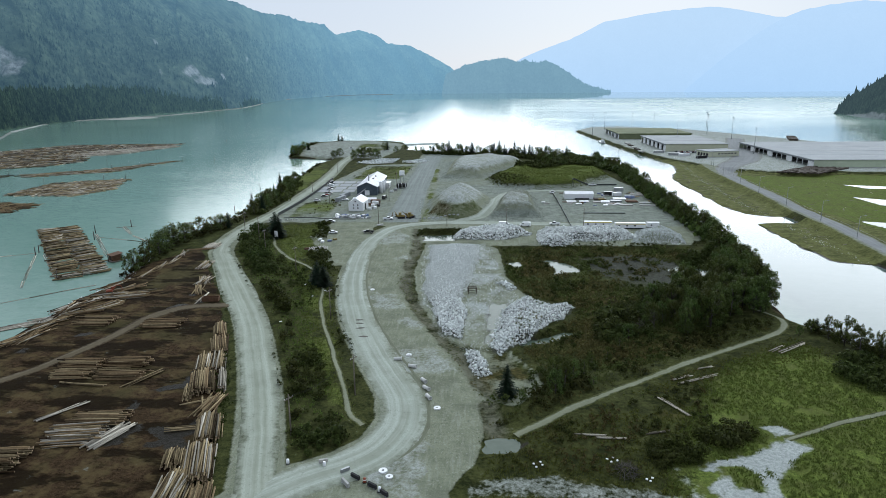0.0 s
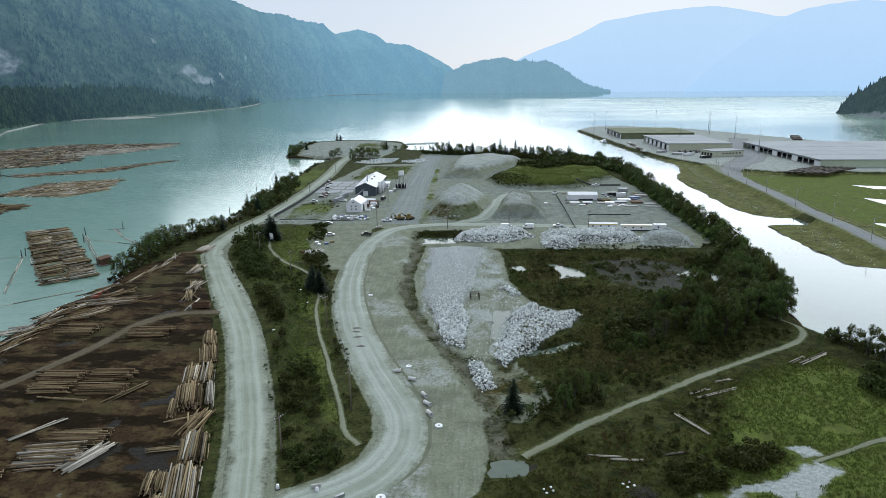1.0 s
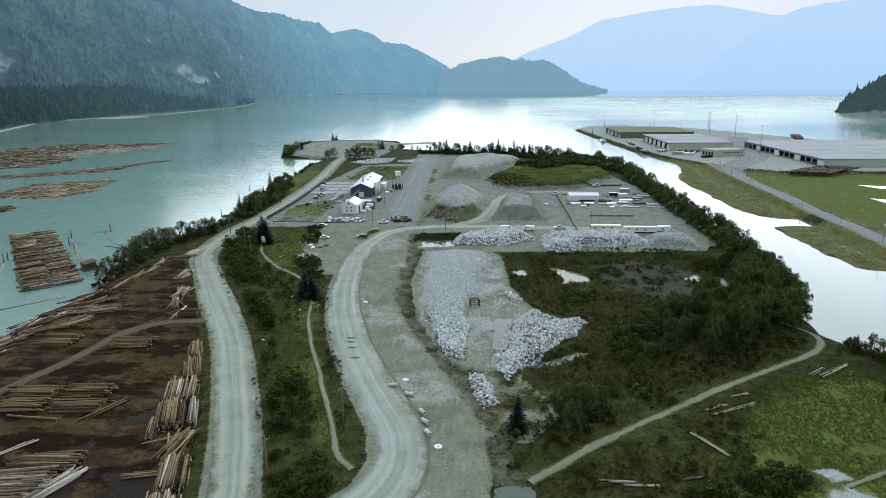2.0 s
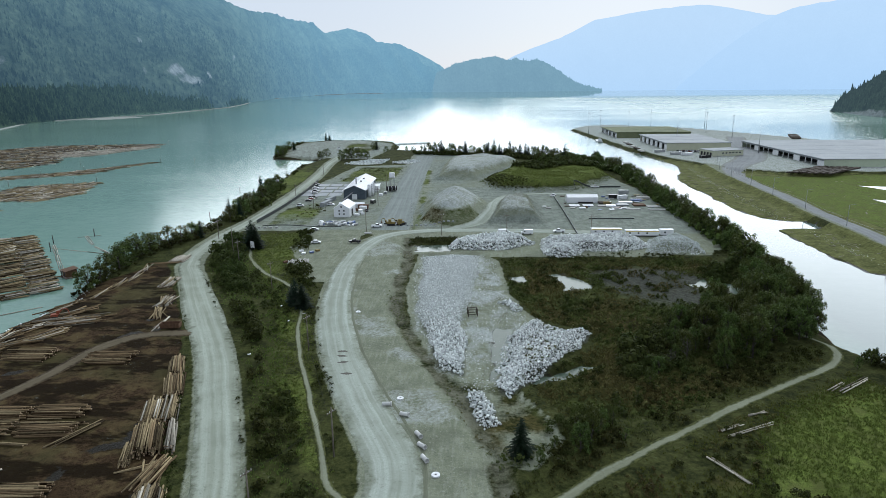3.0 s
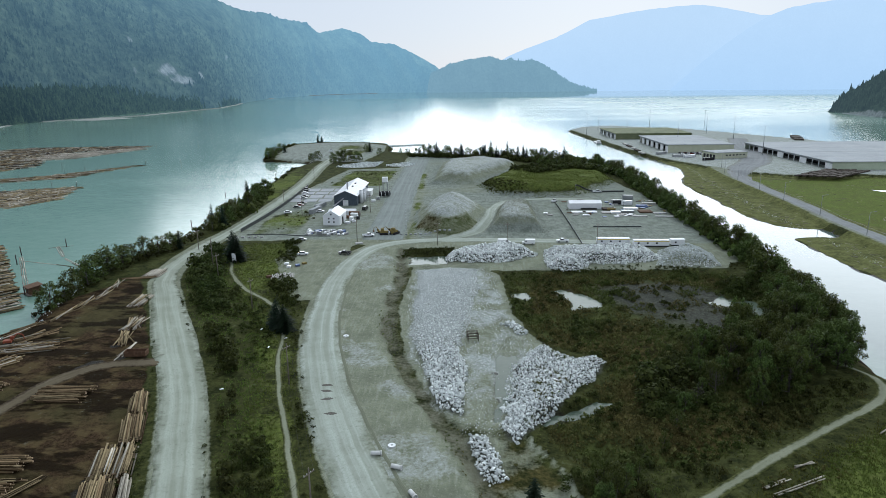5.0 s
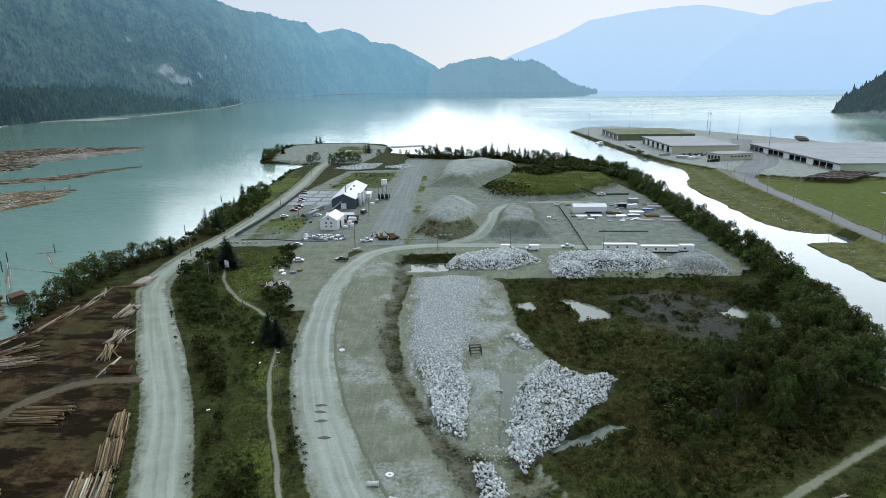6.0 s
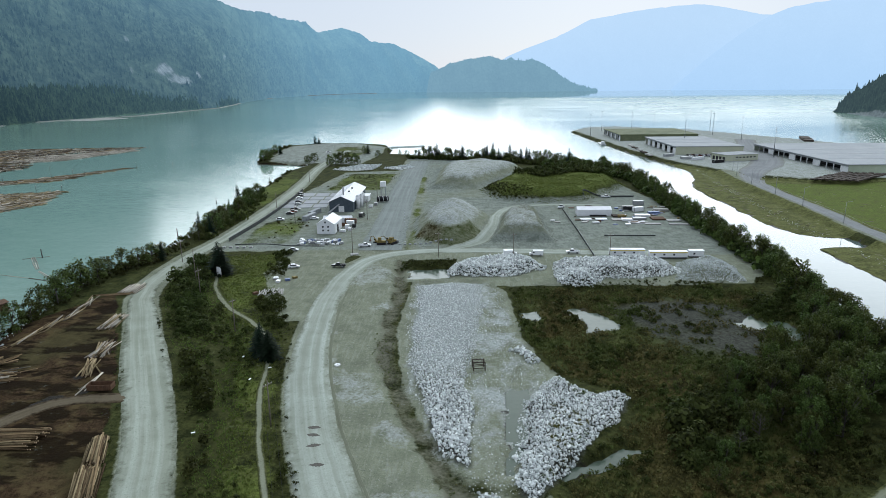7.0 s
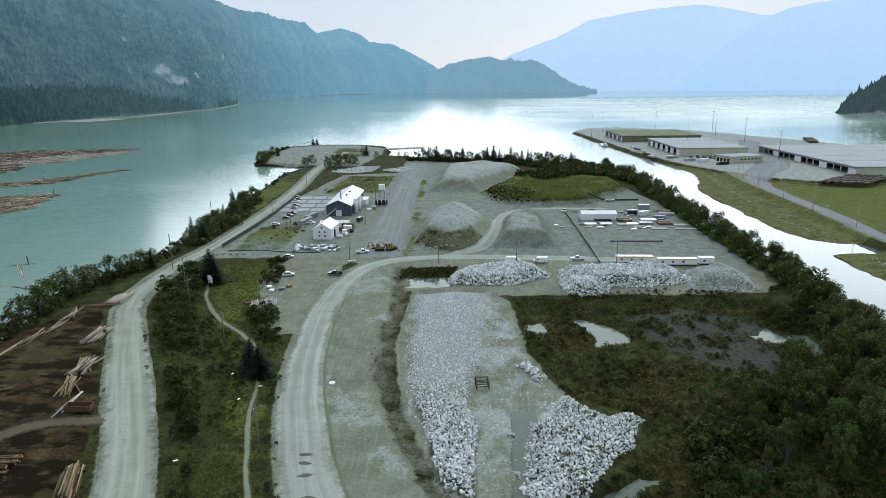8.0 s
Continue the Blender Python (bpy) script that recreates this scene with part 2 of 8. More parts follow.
def make_distance(name, dark, light, stone, haze_tint, glow, stone_at=0.7, grain=0.02, thick=0.0, lift=0.0):
    """Wooded mountains kilometres off; the haze over them is painted as emission."""
    m, t = material(name)
    p = place(t)
    tree_n, fold, big = nz(t, p, grain * 3, 5, 0.7), nz(t, p, grain * 0.6, 6, 0.6), nz(t, p, grain * 0.12, 4)
    f = calc(t, "ADD", calc(t, "MULTIPLY", tree_n, 0.38), calc(t, "ADD", calc(t, "MULTIPLY", fold, 0.32), calc(t, "MULTIPLY", big, 0.30)))
    island = put(t, "ShaderNodeNewGeometry").outputs["Random Per Island"]
    f = calc(t, "ADD", f, calc(t, "MULTIPLY", calc(t, "SUBTRACT", island, 0.5), 0.14))
    c = mix(t, span(t, f, 0.41, 0.60), dark, light)
    steep = calc(t, "ADD", nz(t, stretch(t, p, 1, 1, 0.35), grain * 0.5, 5, 0.65), calc(t, "MULTIPLY", attr(t, "cliff"), 0.43))
    seam = nz(t, stretch(t, p, 1.0, 1.0, 0.25), grain * 4.0, 5, 0.7)
    face = mix(t, span(t, seam, 0.36, 0.62), [0.35 * q for q in stone], stone)
    c = mix(t, span(t, steep, stone_at, stone_at + 0.14), c, face)
    b = finish(t, c, 1.0, f, 1.0, 12.0, spec=0.0)
    # Painted haze: bluish emission that grows with distance and height.
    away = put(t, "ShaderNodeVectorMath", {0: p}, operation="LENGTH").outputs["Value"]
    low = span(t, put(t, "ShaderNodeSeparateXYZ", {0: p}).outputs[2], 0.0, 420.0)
    t.links.new(mix(t, low, [q + (1.0 - q) * thick for q in haze_tint], haze_tint), b.inputs["Emission Color"])
    haze_glow = calc(t, "ADD", span(t, away, 1300.0, 4600.0, glow[0], glow[1]), calc(t, "MULTIPLY", low, lift))
    t.links.new(haze_glow, b.inputs["Emission Strength"])
    return m


M = {
    "ground": make_ground(),
    "water": make_water("sea_water", ((0.130, 0.222, 0.172), (0.192, 0.292, 0.236)), 0.10, 0.42, 0.3, 0.45),
    "pond": make_water("pond_water", ((0.052, 0.074, 0.052), (0.086, 0.112, 0.082)), 0.14, 0.10, 0.05, 0.2),
    "road": make_road("gravel_road", ((0.219, 0.242, 0.193), (0.300, 0.331, 0.277), (0.419, 0.459, 0.409)), 0.75, ((0.143, 0.158, 0.115), (0.214, 0.233, 0.180))),
    "road_rough": make_road("haul_road", ((0.211, 0.232, 0.179), (0.285, 0.313, 0.252), (0.399, 0.435, 0.371)), 0.75, ((0.093, 0.101, 0.068), (0.175, 0.192, 0.143))),
    "track": make_road("dirt_track", ((0.145, 0.155, 0.103), (0.213, 0.225, 0.158), (0.281, 0.296, 0.221)), 0.6, ((0.029, 0.036, 0.011), (0.082, 0.088, 0.031)), 0.42),
    "haul": make_road("graded_earth", ((0.155, 0.176, 0.162), (0.215, 0.240, 0.224), (0.28, 0.306, 0.288)), 0.6, ((0.120, 0.138, 0.118), (0.225, 0.252, 0.230))),
    "yardtrack": make_road("yard_track", ((0.070, 0.056, 0.034), (0.115, 0.096, 0.062), (0.150, 0.130, 0.092)), 0.6, ((0.024, 0.017, 0.010), (0.075, 0.058, 0.034)), 0.5),
    "rut": make_road("rutted_earth", ((0.112, 0.118, 0.081), (0.155, 0.166, 0.118), (0.194, 0.208, 0.155)), 0.6, ((0.145, 0.160, 0.112), (0.218, 0.237, 0.177))),
    "asphalt": make_road("worn_asphalt", ((0.17, 0.18, 0.18), (0.23, 0.24, 0.24), (0.30, 0.31, 0.31)), 0.5, ((0.15, 0.155, 0.13), (0.24, 0.25, 0.22))),
    "rock": make_rock("blasted_rock", (0.31, 0.333, 0.318), (0.90, 0.93, 0.90)),
    "fines": make_rock("crushed_rock", (0.33, 0.36, 0.352), (0.70, 0.74, 0.725)),
    "beach": make_rock("beach_stone", (0.12, 0.13, 0.12), (0.30, 0.31, 0.29)),
    "spoil": make_rock("spoil_rock", (0.07, 0.072, 0.055), (0.26, 0.265, 0.22)),
    "leaf": make_leaf("alder_leaf", (0.007, 0.013, 0.003), (0.118, 0.158, 0.041)),
    "needle": make_leaf("fir_needle", (0.007, 0.016, 0.009), (0.024, 0.042, 0.022), 0.7),
    "shrub": make_leaf("shrub_leaf", (0.009, 0.013, 0.004), (0.078, 0.090, 0.025), 0.7, (0.060, 0.084, 0.020)),
    "sedge": make_leaf("sedge_blade", (0.030, 0.028, 0.010), (0.145, 0.128, 0.048), 0.8, (0.100, 0.138, 0.036)),
    "blade": make_leaf("grass_blade", (0.052, 0.076, 0.017), (0.165, 0.200, 0.050), 0.7),
    "bark": make_log("tree_bark", (0.030, 0.026, 0.022), (0.12, 0.11, 0.10)),
    "log": make_log("weathered_log", (0.020, 0.014, 0.007), (0.33, 0.262, 0.150), 0.8),
    "redlog": make_log("cedar_log", (0.026, 0.016, 0.008), (0.24, 0.175, 0.098)),
    "greylog": make_log("barked_grey_log", (0.10, 0.09, 0.068), (0.52, 0.48, 0.40), 0.3),
    "paint_white": plain("white_paint", (0.62, 0.63, 0.63), (0.82, 0.83, 0.83), 0.8, 0.55, vary=0.05),
    "pipe": plain("new_concrete", (0.48, 0.48, 0.46), (0.64, 0.64, 0.61), 0.8, 0.85, vary=0.08),
    "cut": plain("sawn_end", (0.16, 0.11, 0.07), (0.42, 0.31, 0.20), 2.0, 0.85, vary=0.2),
    # Mountain tones; the last pair but one sets how strongly the painted haze glows.
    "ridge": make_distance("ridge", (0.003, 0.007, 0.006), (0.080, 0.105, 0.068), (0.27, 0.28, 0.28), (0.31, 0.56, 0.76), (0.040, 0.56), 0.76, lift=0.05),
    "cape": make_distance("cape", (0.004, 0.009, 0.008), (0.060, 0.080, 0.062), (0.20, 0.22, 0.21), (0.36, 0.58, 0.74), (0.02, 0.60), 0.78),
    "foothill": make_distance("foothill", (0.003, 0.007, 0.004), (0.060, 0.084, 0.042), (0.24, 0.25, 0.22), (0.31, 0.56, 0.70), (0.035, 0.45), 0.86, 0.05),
    # Both far ranges take their pale blue from emission, as painted haze.
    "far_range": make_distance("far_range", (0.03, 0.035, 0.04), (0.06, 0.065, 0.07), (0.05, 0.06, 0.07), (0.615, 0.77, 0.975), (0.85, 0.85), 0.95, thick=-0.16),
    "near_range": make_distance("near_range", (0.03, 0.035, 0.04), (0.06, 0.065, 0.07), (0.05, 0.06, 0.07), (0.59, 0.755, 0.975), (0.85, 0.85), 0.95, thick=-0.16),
    "right_hill": make_distance("right_hill", (0.008, 0.014, 0.009), (0.050, 0.070, 0.042), (0.26, 0.27, 0.26), (0.36, 0.54, 0.62), (0.085, 0.30), 0.70, 0.05),
}


# ---- geometry helpers ----
class Geo:
    """Collects vertices and faces of one mesh."""

    def __init__(self):
        self.v, self.f, self.m = [], [], []

    def add(self, verts, faces, mat=0):
        k = len(self.v)
        self.v.extend(tuple(q) for q in verts)
        self.f.extend(tuple(i + k for i in f) for f in faces)
        self.m.extend([mat] * len(faces))
        return self

    def box(self, x0, y0, z0, x1, y1, z1, mat=0):
        vs = [(x, y, z) for z in (z0, z1) for y in (y0, y1) for x in (x0, x1)]
        return self.add(vs, [(0, 2, 3, 1), (4, 5, 7, 6), (0, 1, 5, 4), (2, 6, 7, 3), (0, 4, 6, 2), (1, 3, 7, 5)], mat)

    def tube(self, a, b, ra, rb, n=8, mat=0, cap=None):
        a, b = Vector(a), Vector(b)
        q = (b - a).to_track_quat("Z", "Y").to_matrix()
        ring = [(math.cos(i * math.tau / n), math.sin(i * math.tau / n)) for i in range(n)]
        vs = [a + q @ Vector((c * ra, s * ra, 0)) for c, s in ring] + [b + q @ Vector((c * rb, s * rb, 0)) for c, s in ring]
        self.add(vs, [(i, (i + 1) % n, n + (i + 1) % n, n + i) for i in range(n)], mat)
        k = len(self.v) - 2 * n
        self.f += [tuple(k + i for i in reversed(range(n))), tuple(k + n + i for i in range(n))]
        self.m += [mat if cap is None else cap] * 2
        return self

    def prism(self, pts, z0, z1, mat=0):
        n = len(pts)
        vs = [(x, y, z0) for x, y in pts] + [(x, y, z1) for x, y in pts]
        return self.add(vs, [(i, (i + 1) % n, n + (i + 1) % n, n + i) for i in range(n)] + [tuple(reversed(range(n))), tuple(range(n, 2 * n))], mat)

    def mesh(self, name, mats, smooth=False):
        me = bpy.data.meshes.new(name)
        me.from_pydata(self.v, [], self.f)
        for k in mats if isinstance(mats, (list, tuple)) else [mats]:
            me.materials.append(k)
        me.polygons.foreach_set("material_index", self.m)
        me.polygons.foreach_set("use_smooth", [smooth] * len(self.f))
        me.update()
        return me


def part(name, geo, mats, parent, label="", smooth=False):
    ob = new(name, geo.mesh(name, mats, smooth) if isinstance(geo, Geo) else geo)
    ob.parent = parent
    return tagged(ob, label)


def quads(name, verts, faces, mat, smooth=True, fields=None):
    """A mesh straight from arrays: verts (n, 3), faces (k, 3 or 4)."""
    verts, faces = np.asarray(verts, np.float32), np.asarray(faces, np.int32)
    me = bpy.data.meshes.new(name)
    n, k = faces.shape
    me.vertices.add(len(verts))
    me.vertices.foreach_set("co", verts.ravel())
    me.loops.add(n * k)
    me.loops.foreach_set("vertex_index", faces.ravel())
    me.polygons.add(n)
    me.polygons.foreach_set("loop_start", np.arange(0, n * k, k, dtype=np.int32))
    me.polygons.foreach_set("loop_total", np.full(n, k, np.int32))
    me.polygons.foreach_set("use_smooth", np.full(n, smooth))
    me.materials.append(mat)
    for key, values in (fields or {}).items():
        me.attributes.new(key, "FLOAT", "POINT").data.foreach_set("value", np.asarray(values, np.float32).ravel())
    me.update(calc_edges=True)
    return me


def grid_faces(nu, nv):
    i = np.arange(nu - 1)[:, None] * nv + np.arange(nv - 1)[None]
    return np.stack([i, i + nv, i + nv + 1, i + 1], -1).reshape(-1, 4)


def rough2(x, y, seed):
    """Smooth value noise, -1 to 1."""
    xi, yi = np.floor(x).astype(np.int64), np.floor(y).astype(np.int64)
    fx, fy = x - xi, y - yi
    fx, fy = fx * fx * (3 - 2 * fx), fy * fy * (3 - 2 * fy)

    def h(a, b):
        k = (a * 374761393 + b * 668265263 + seed * 974634777) & 0xFFFFFFFF
        k = ((k ^ (k >> 13)) * 1274126177) & 0xFFFFFFFF
        return ((k ^ (k >> 16)) & 0xFFFF) / 32767.5 - 1

    return (h(xi, yi) * (1 - fx) + h(xi + 1, yi) * fx) * (1 - fy) + (h(xi, yi + 1) * (1 - fx) + h(xi + 1, yi + 1) * fx) * fy


def fbm(x, y, size, seed, octaves=4):
    x, y = np.asarray(x, float), np.asarray(y, float)
    return sum(rough2(x / size * 2**o, y / size * 2**o, seed + o) / 2**o for o in range(octaves)) / 1.6


def inside(poly, x, y):
    """Signed distance to a polygon's edge, positive inside."""
    d, hit = np.full(np.shape(x), 1e18), np.zeros(np.shape(x), bool)
    for (ax, ay), (bx, by) in zip(poly, poly[1:] + poly[:1]):
        ex, ey = bx - ax, by - ay
        k = np.clip(((x - ax) * ex + (y - ay) * ey) / (ex * ex + ey * ey), 0, 1)
        d = np.minimum(d, (x - ax - k * ex) ** 2 + (y - ay - k * ey) ** 2)
        hit ^= ((ay > y) != (by > y)) & (x < ex * (y - ay) / (ey if ey else 1e-9) + ax)
    return np.where(hit, 1, -1) * np.sqrt(d)


def off_line(pts, x, y):
    """Distance to a polyline."""
    d = np.full(np.shape(x), 1e18)
    for (ax, ay), (bx, by) in zip(pts, pts[1:]):
        ex, ey = bx - ax, by - ay
        k = np.clip(((x - ax) * ex + (y - ay) * ey) / (ex * ex + ey * ey), 0, 1)
        d = np.minimum(d, (x - ax - k * ex) ** 2 + (y - ay - k * ey) ** 2)
    return np.sqrt(d)


def smooth(v, a, b):
    k = np.clip((v - a) / (b - a), 0, 1)
    return k * k * (3 - 2 * k)


def curve_points(pts, step):
    """A smooth line through the points (any number of columns), every step metres."""
    p = np.array(pts, float)
    p = np.vstack([2 * p[0] - p[1], p, 2 * p[-1] - p[-2]])
    out = []
    for a, b, c, d in zip(p, p[1:], p[2:], p[3:]):
        n = max(1, int(np.linalg.norm((c - b)[:2]) / step))
        for k in np.arange(n) / n:
            out.append(0.5 * (2 * b + (c - a) * k + (2 * a - 5 * b + 4 * c - d) * k * k + (3 * b - a - 3 * c + d) * k**3))
    return np.array(out + [p[-2]])

from mathutils import geometry

# ---- the plan: outlines in metres ----
SEA = -3.0
MAINLAND = [(-150, -300), (-149, 176), (-150, 216), (-146, 240), (-151, 268), (-156, 302), (-146, 352), (-144, 390), (-148, 431), (-152, 485),
            (-156, 547), (-160, 610), (-152, 650), (-168, 664), (-203, 669), (-218, 758), (-217, 830), (-188, 857), (-137, 853), (-100, 835),
            (-88, 790), (-86, 742), (-62, 727), (-19, 708), (39, 705), (66, 679), (92, 655), (116, 605), (126, 545), (122, 468), (119, 381),
            (118, 318), (113, 270), (105, 228), (102.5, 204), (106, 196), (117, 174), (138, 140), (155, 60), (170, -300)]
EAST = [(150, 1020), (158, 870), (166, 753), (175, 674), (178, 597), (168.6, 567), (154, 526), (153.7, 474), (153.4, 432), (152, 407), (156, 382), (168.6, 374), (183, 375),
        (190, 368), (186, 361), (173, 357), (160, 358), (154, 354), (151.5, 323), (152.6, 304), (154.8, 291), (153.3, 280), (156, 277), (178, 272), (215, 262),
        (330, 220), (700, 60), (900, 300), (760, 640), (560, 690), (420, 800), (398, 867), (326, 1025), (230, 1105), (181, 1085)]
TERMINAL = [(152, 1018), (160, 870), (168, 753), (180, 662), (200, 600), (222, 560), (250, 545), (300, 548), (420, 530), (700, 420), (760, 640),
            (560, 690), (420, 795), (396, 860), (324, 1020), (230, 1100), (182, 1080)]
CAUSEWAY = [(205, 590), (199, 540), (196, 480), (193, 430), (188, 380), (186, 327), (180, 270), (172, 200)]
YARD = [(-150, -200), (-149, 250), (-141, 262), (-131, 284), (-124, 272), (-114, 252), (-101, 228), (-89, 203), (-77, 176), (-66, 145), (-58, 116),
        (-52, 95), (-40, 40), (-40, -200)]
GRADED = [(-45, 95), (-33, 111), (-24, 120), (-23, 135), (-31, 158), (-39, 180), (-46, 205), (-52, 230), (-56, 258), (-58, 296), (-54, 325), (-36, 338),
          (-31, 300), (-28, 286), (-31, 257), (-29, 227), (-20, 198), (-12, 179), (-4, 159), (0, 141), (1, 128), (-1, 114), (-5, 104), (2, 92), (-10, 84), (-30, 80), (-45, 88)]
SIDELOT = [(-84, 345), (-55, 342), (-56, 296), (-56, 258), (-64, 256), (-76, 282), (-84, 308)]
QUARRY = [(-26, 297), (3, 298), (9, 284), (11, 243), (17, 222), (12, 196), (8, 172), (15, 160), (17, 148), (8, 139), (1, 143), (-9, 178), (-22, 212), (-27, 255)]
CROSSING = [(-64, 346), (108, 345), (109, 308), (98, 296), (60, 294), (10, 291), (-31, 298), (-40, 320)]
NORTH = [(-120, 340), (-66, 342), (109, 344), (109, 472), (104, 510), (70, 560), (45, 600), (20, 660), (-62, 690), (-62, 600), (-104, 590), (-116, 480)]
TIP = [(-192, 672), (-208, 760), (-206, 815), (-180, 840), (-135, 838), (-96, 800), (-92, 735), (-100, 640), (-150, 655)]
POINT_GREEN = [(-150, 800), (-118, 812), (-104, 760), (-112, 700), (-136, 690), (-146, 740)]
WETLAND = [(10, 288), (40, 292), (74, 292), (97, 290), (104, 268), (98, 225), (70, 180), (40, 160), (18, 160), (12, 176), (30, 196), (33, 209), (18, 221), (12, 243)]
SHALE = [(43, 272), (63, 281), (83, 273), (88, 254), (82, 239), (72, 232), (57, 237), (48, 250)]
SLOPE_FIELD = [(38, 118), (62, 160), (92, 180), (100, 168), (118, 150), (120, 60), (30, 60)]
HILL_GREEN = [(4, 500), (22, 542), (50, 572), (88, 585), (104, 556), (104, 512), (70, 458), (40, 452), (14, 462)]
WEST_MEADOW = [(-112, 335), (-84, 338), (-80, 300), (-70, 276), (-62, 250), (-50, 205), (-36, 150), (-30, 135), (-36, 138), (-52, 170), (-66, 220), (-84, 262), (-100, 300)]
COMPOUND_GREEN = [(-112, 352), (-86, 352), (-88, 398), (-98, 420), (-114, 400)]
VERGE = [(-145, 400), (-126, 400), (-126, 470), (-134, 600), (-152, 600), (-150, 480)]
BACK_GREEN = [(-104, 500), (-62, 500), (-58, 585), (-100, 585)]
EAST_FIELD = [(206, 545), (250, 535), (300, 545), (420, 520), (560, 400), (420, 250), (215, 290), (200, 400)]
POOLS = {
    "rock_pool": ([(4, 213), (9, 213), (8, 196), (6, 182), (2, 179), (3, 196)], -1.15),
    "ditch_pond": ([(-28, 313), (-13, 314), (-13, 302), (-27, 302)], -0.55),
    "reed_pond": ([(27, 272), (33, 272), (38, 265), (42, 258), (41, 254), (31, 251), (31, 260)], -1.55),
    "reed_pond_small": ([(12, 268), (17, 269), (18, 262), (13, 261)], -1.5),
    "wood_pond": ([(77, 259), (85, 265), (87, 256), (80, 254)], -1.55),
    "wood_pond_east": ([(88, 259), (94, 261), (95, 248), (88, 244)], -1.55),
    "edge_pond": ([(11, 178), (16, 181.5), (27, 188.5), (30, 187.2), (22, 182), (13, 176.2)], -1.45),
    "track_puddle": ([(1.5, 122.6), (5, 123.4), (10, 123.6), (11, 122), (9.3, 120.2), (5, 119.6), (1.6, 118.8), (2.2, 120.8)], -0.4),
    "marsh_pond_one": ([(272, 490), (310, 478), (316, 468), (280, 474)], -2.45),
    "marsh_pond_two": ([(250, 436), (275, 420), (268, 398), (252, 410)], -2.45),
    "marsh_pond_three": ([(212, 360), (236, 352), (234, 338), (216, 344)], -2.45),
}
CRUST = [(39, 114), (45, 116), (51, 118), (58, 121), (63, 126), (62, 131), (67, 132), (70, 126), (70, 122), (63, 118), (61, 114), (58, 110), (57, 104), (40, 103), (39, 110)]
ISLANDS = [[(49, 115), (53, 116), (56, 112), (53, 107), (49, 109)], [(56, 115), (58.5, 115), (59, 111), (57, 111)]]
CREEK = [(-4, 108), (6, 110), (17, 110), (31, 107.5), (45, 102), (40, 98), (17, 104), (-2, 103)]
DITCH = [(-33, 325), (-29.5, 286), (-30, 257), (-28, 227), (-19.5, 201), (-11.5, 181), (-4, 163), (1, 145), (4, 122)]
PILES = {
    "west_spread": [(-23.4, 293), (-11, 296), (0.3, 294.5), (0.2, 273), (-2.4, 251), (-4.4, 228), (-6.7, 217), (-4.2, 204), (-4.9, 188), (-5.5, 180), (-9.5, 184), (-12, 186.5), (-15, 204), (-21.5, 226), (-20.8, 239), (-22.6, 251), (-21.6, 267)],
    "pool_side": [(6.5, 205), (11, 211), (17, 220), (20, 214), (25, 208.5), (29, 211), (32.5, 208), (27, 197), (21, 190), (15, 181), (6, 169), (4, 172), (4.5, 185)],
    "ditch_heap": [(-3.6, 171), (-0.8, 171.3), (2.1, 164), (3.2, 157), (0, 155.5), (-2.2, 160)],
    "work_floor_heap": [(7, 236), (10, 238), (14, 229), (11, 228)],
    "north_heap": [(-13, 314), (-6, 324), (11, 331), (22, 326), (26, 314), (13, 304), (-2, 302), (-13, 303)],
    "east_heap": [(29, 321), (47, 328), (67, 328), (76, 322), (76, 307), (60, 301), (47, 300), (40, 292.5), (32, 291.5), (27, 295)],
    "crushed_heap": [(78, 321), (94, 327), (100, 316), (97, 297), (82, 295), (73, 300)],
}
PILE_H = {"west_spread": 1.1, "pool_side": 1.9, "ditch_heap": 1.0, "work_floor_heap": 0.7, "north_heap": 3.4, "east_heap": 3.4, "crushed_heap": 4.0}


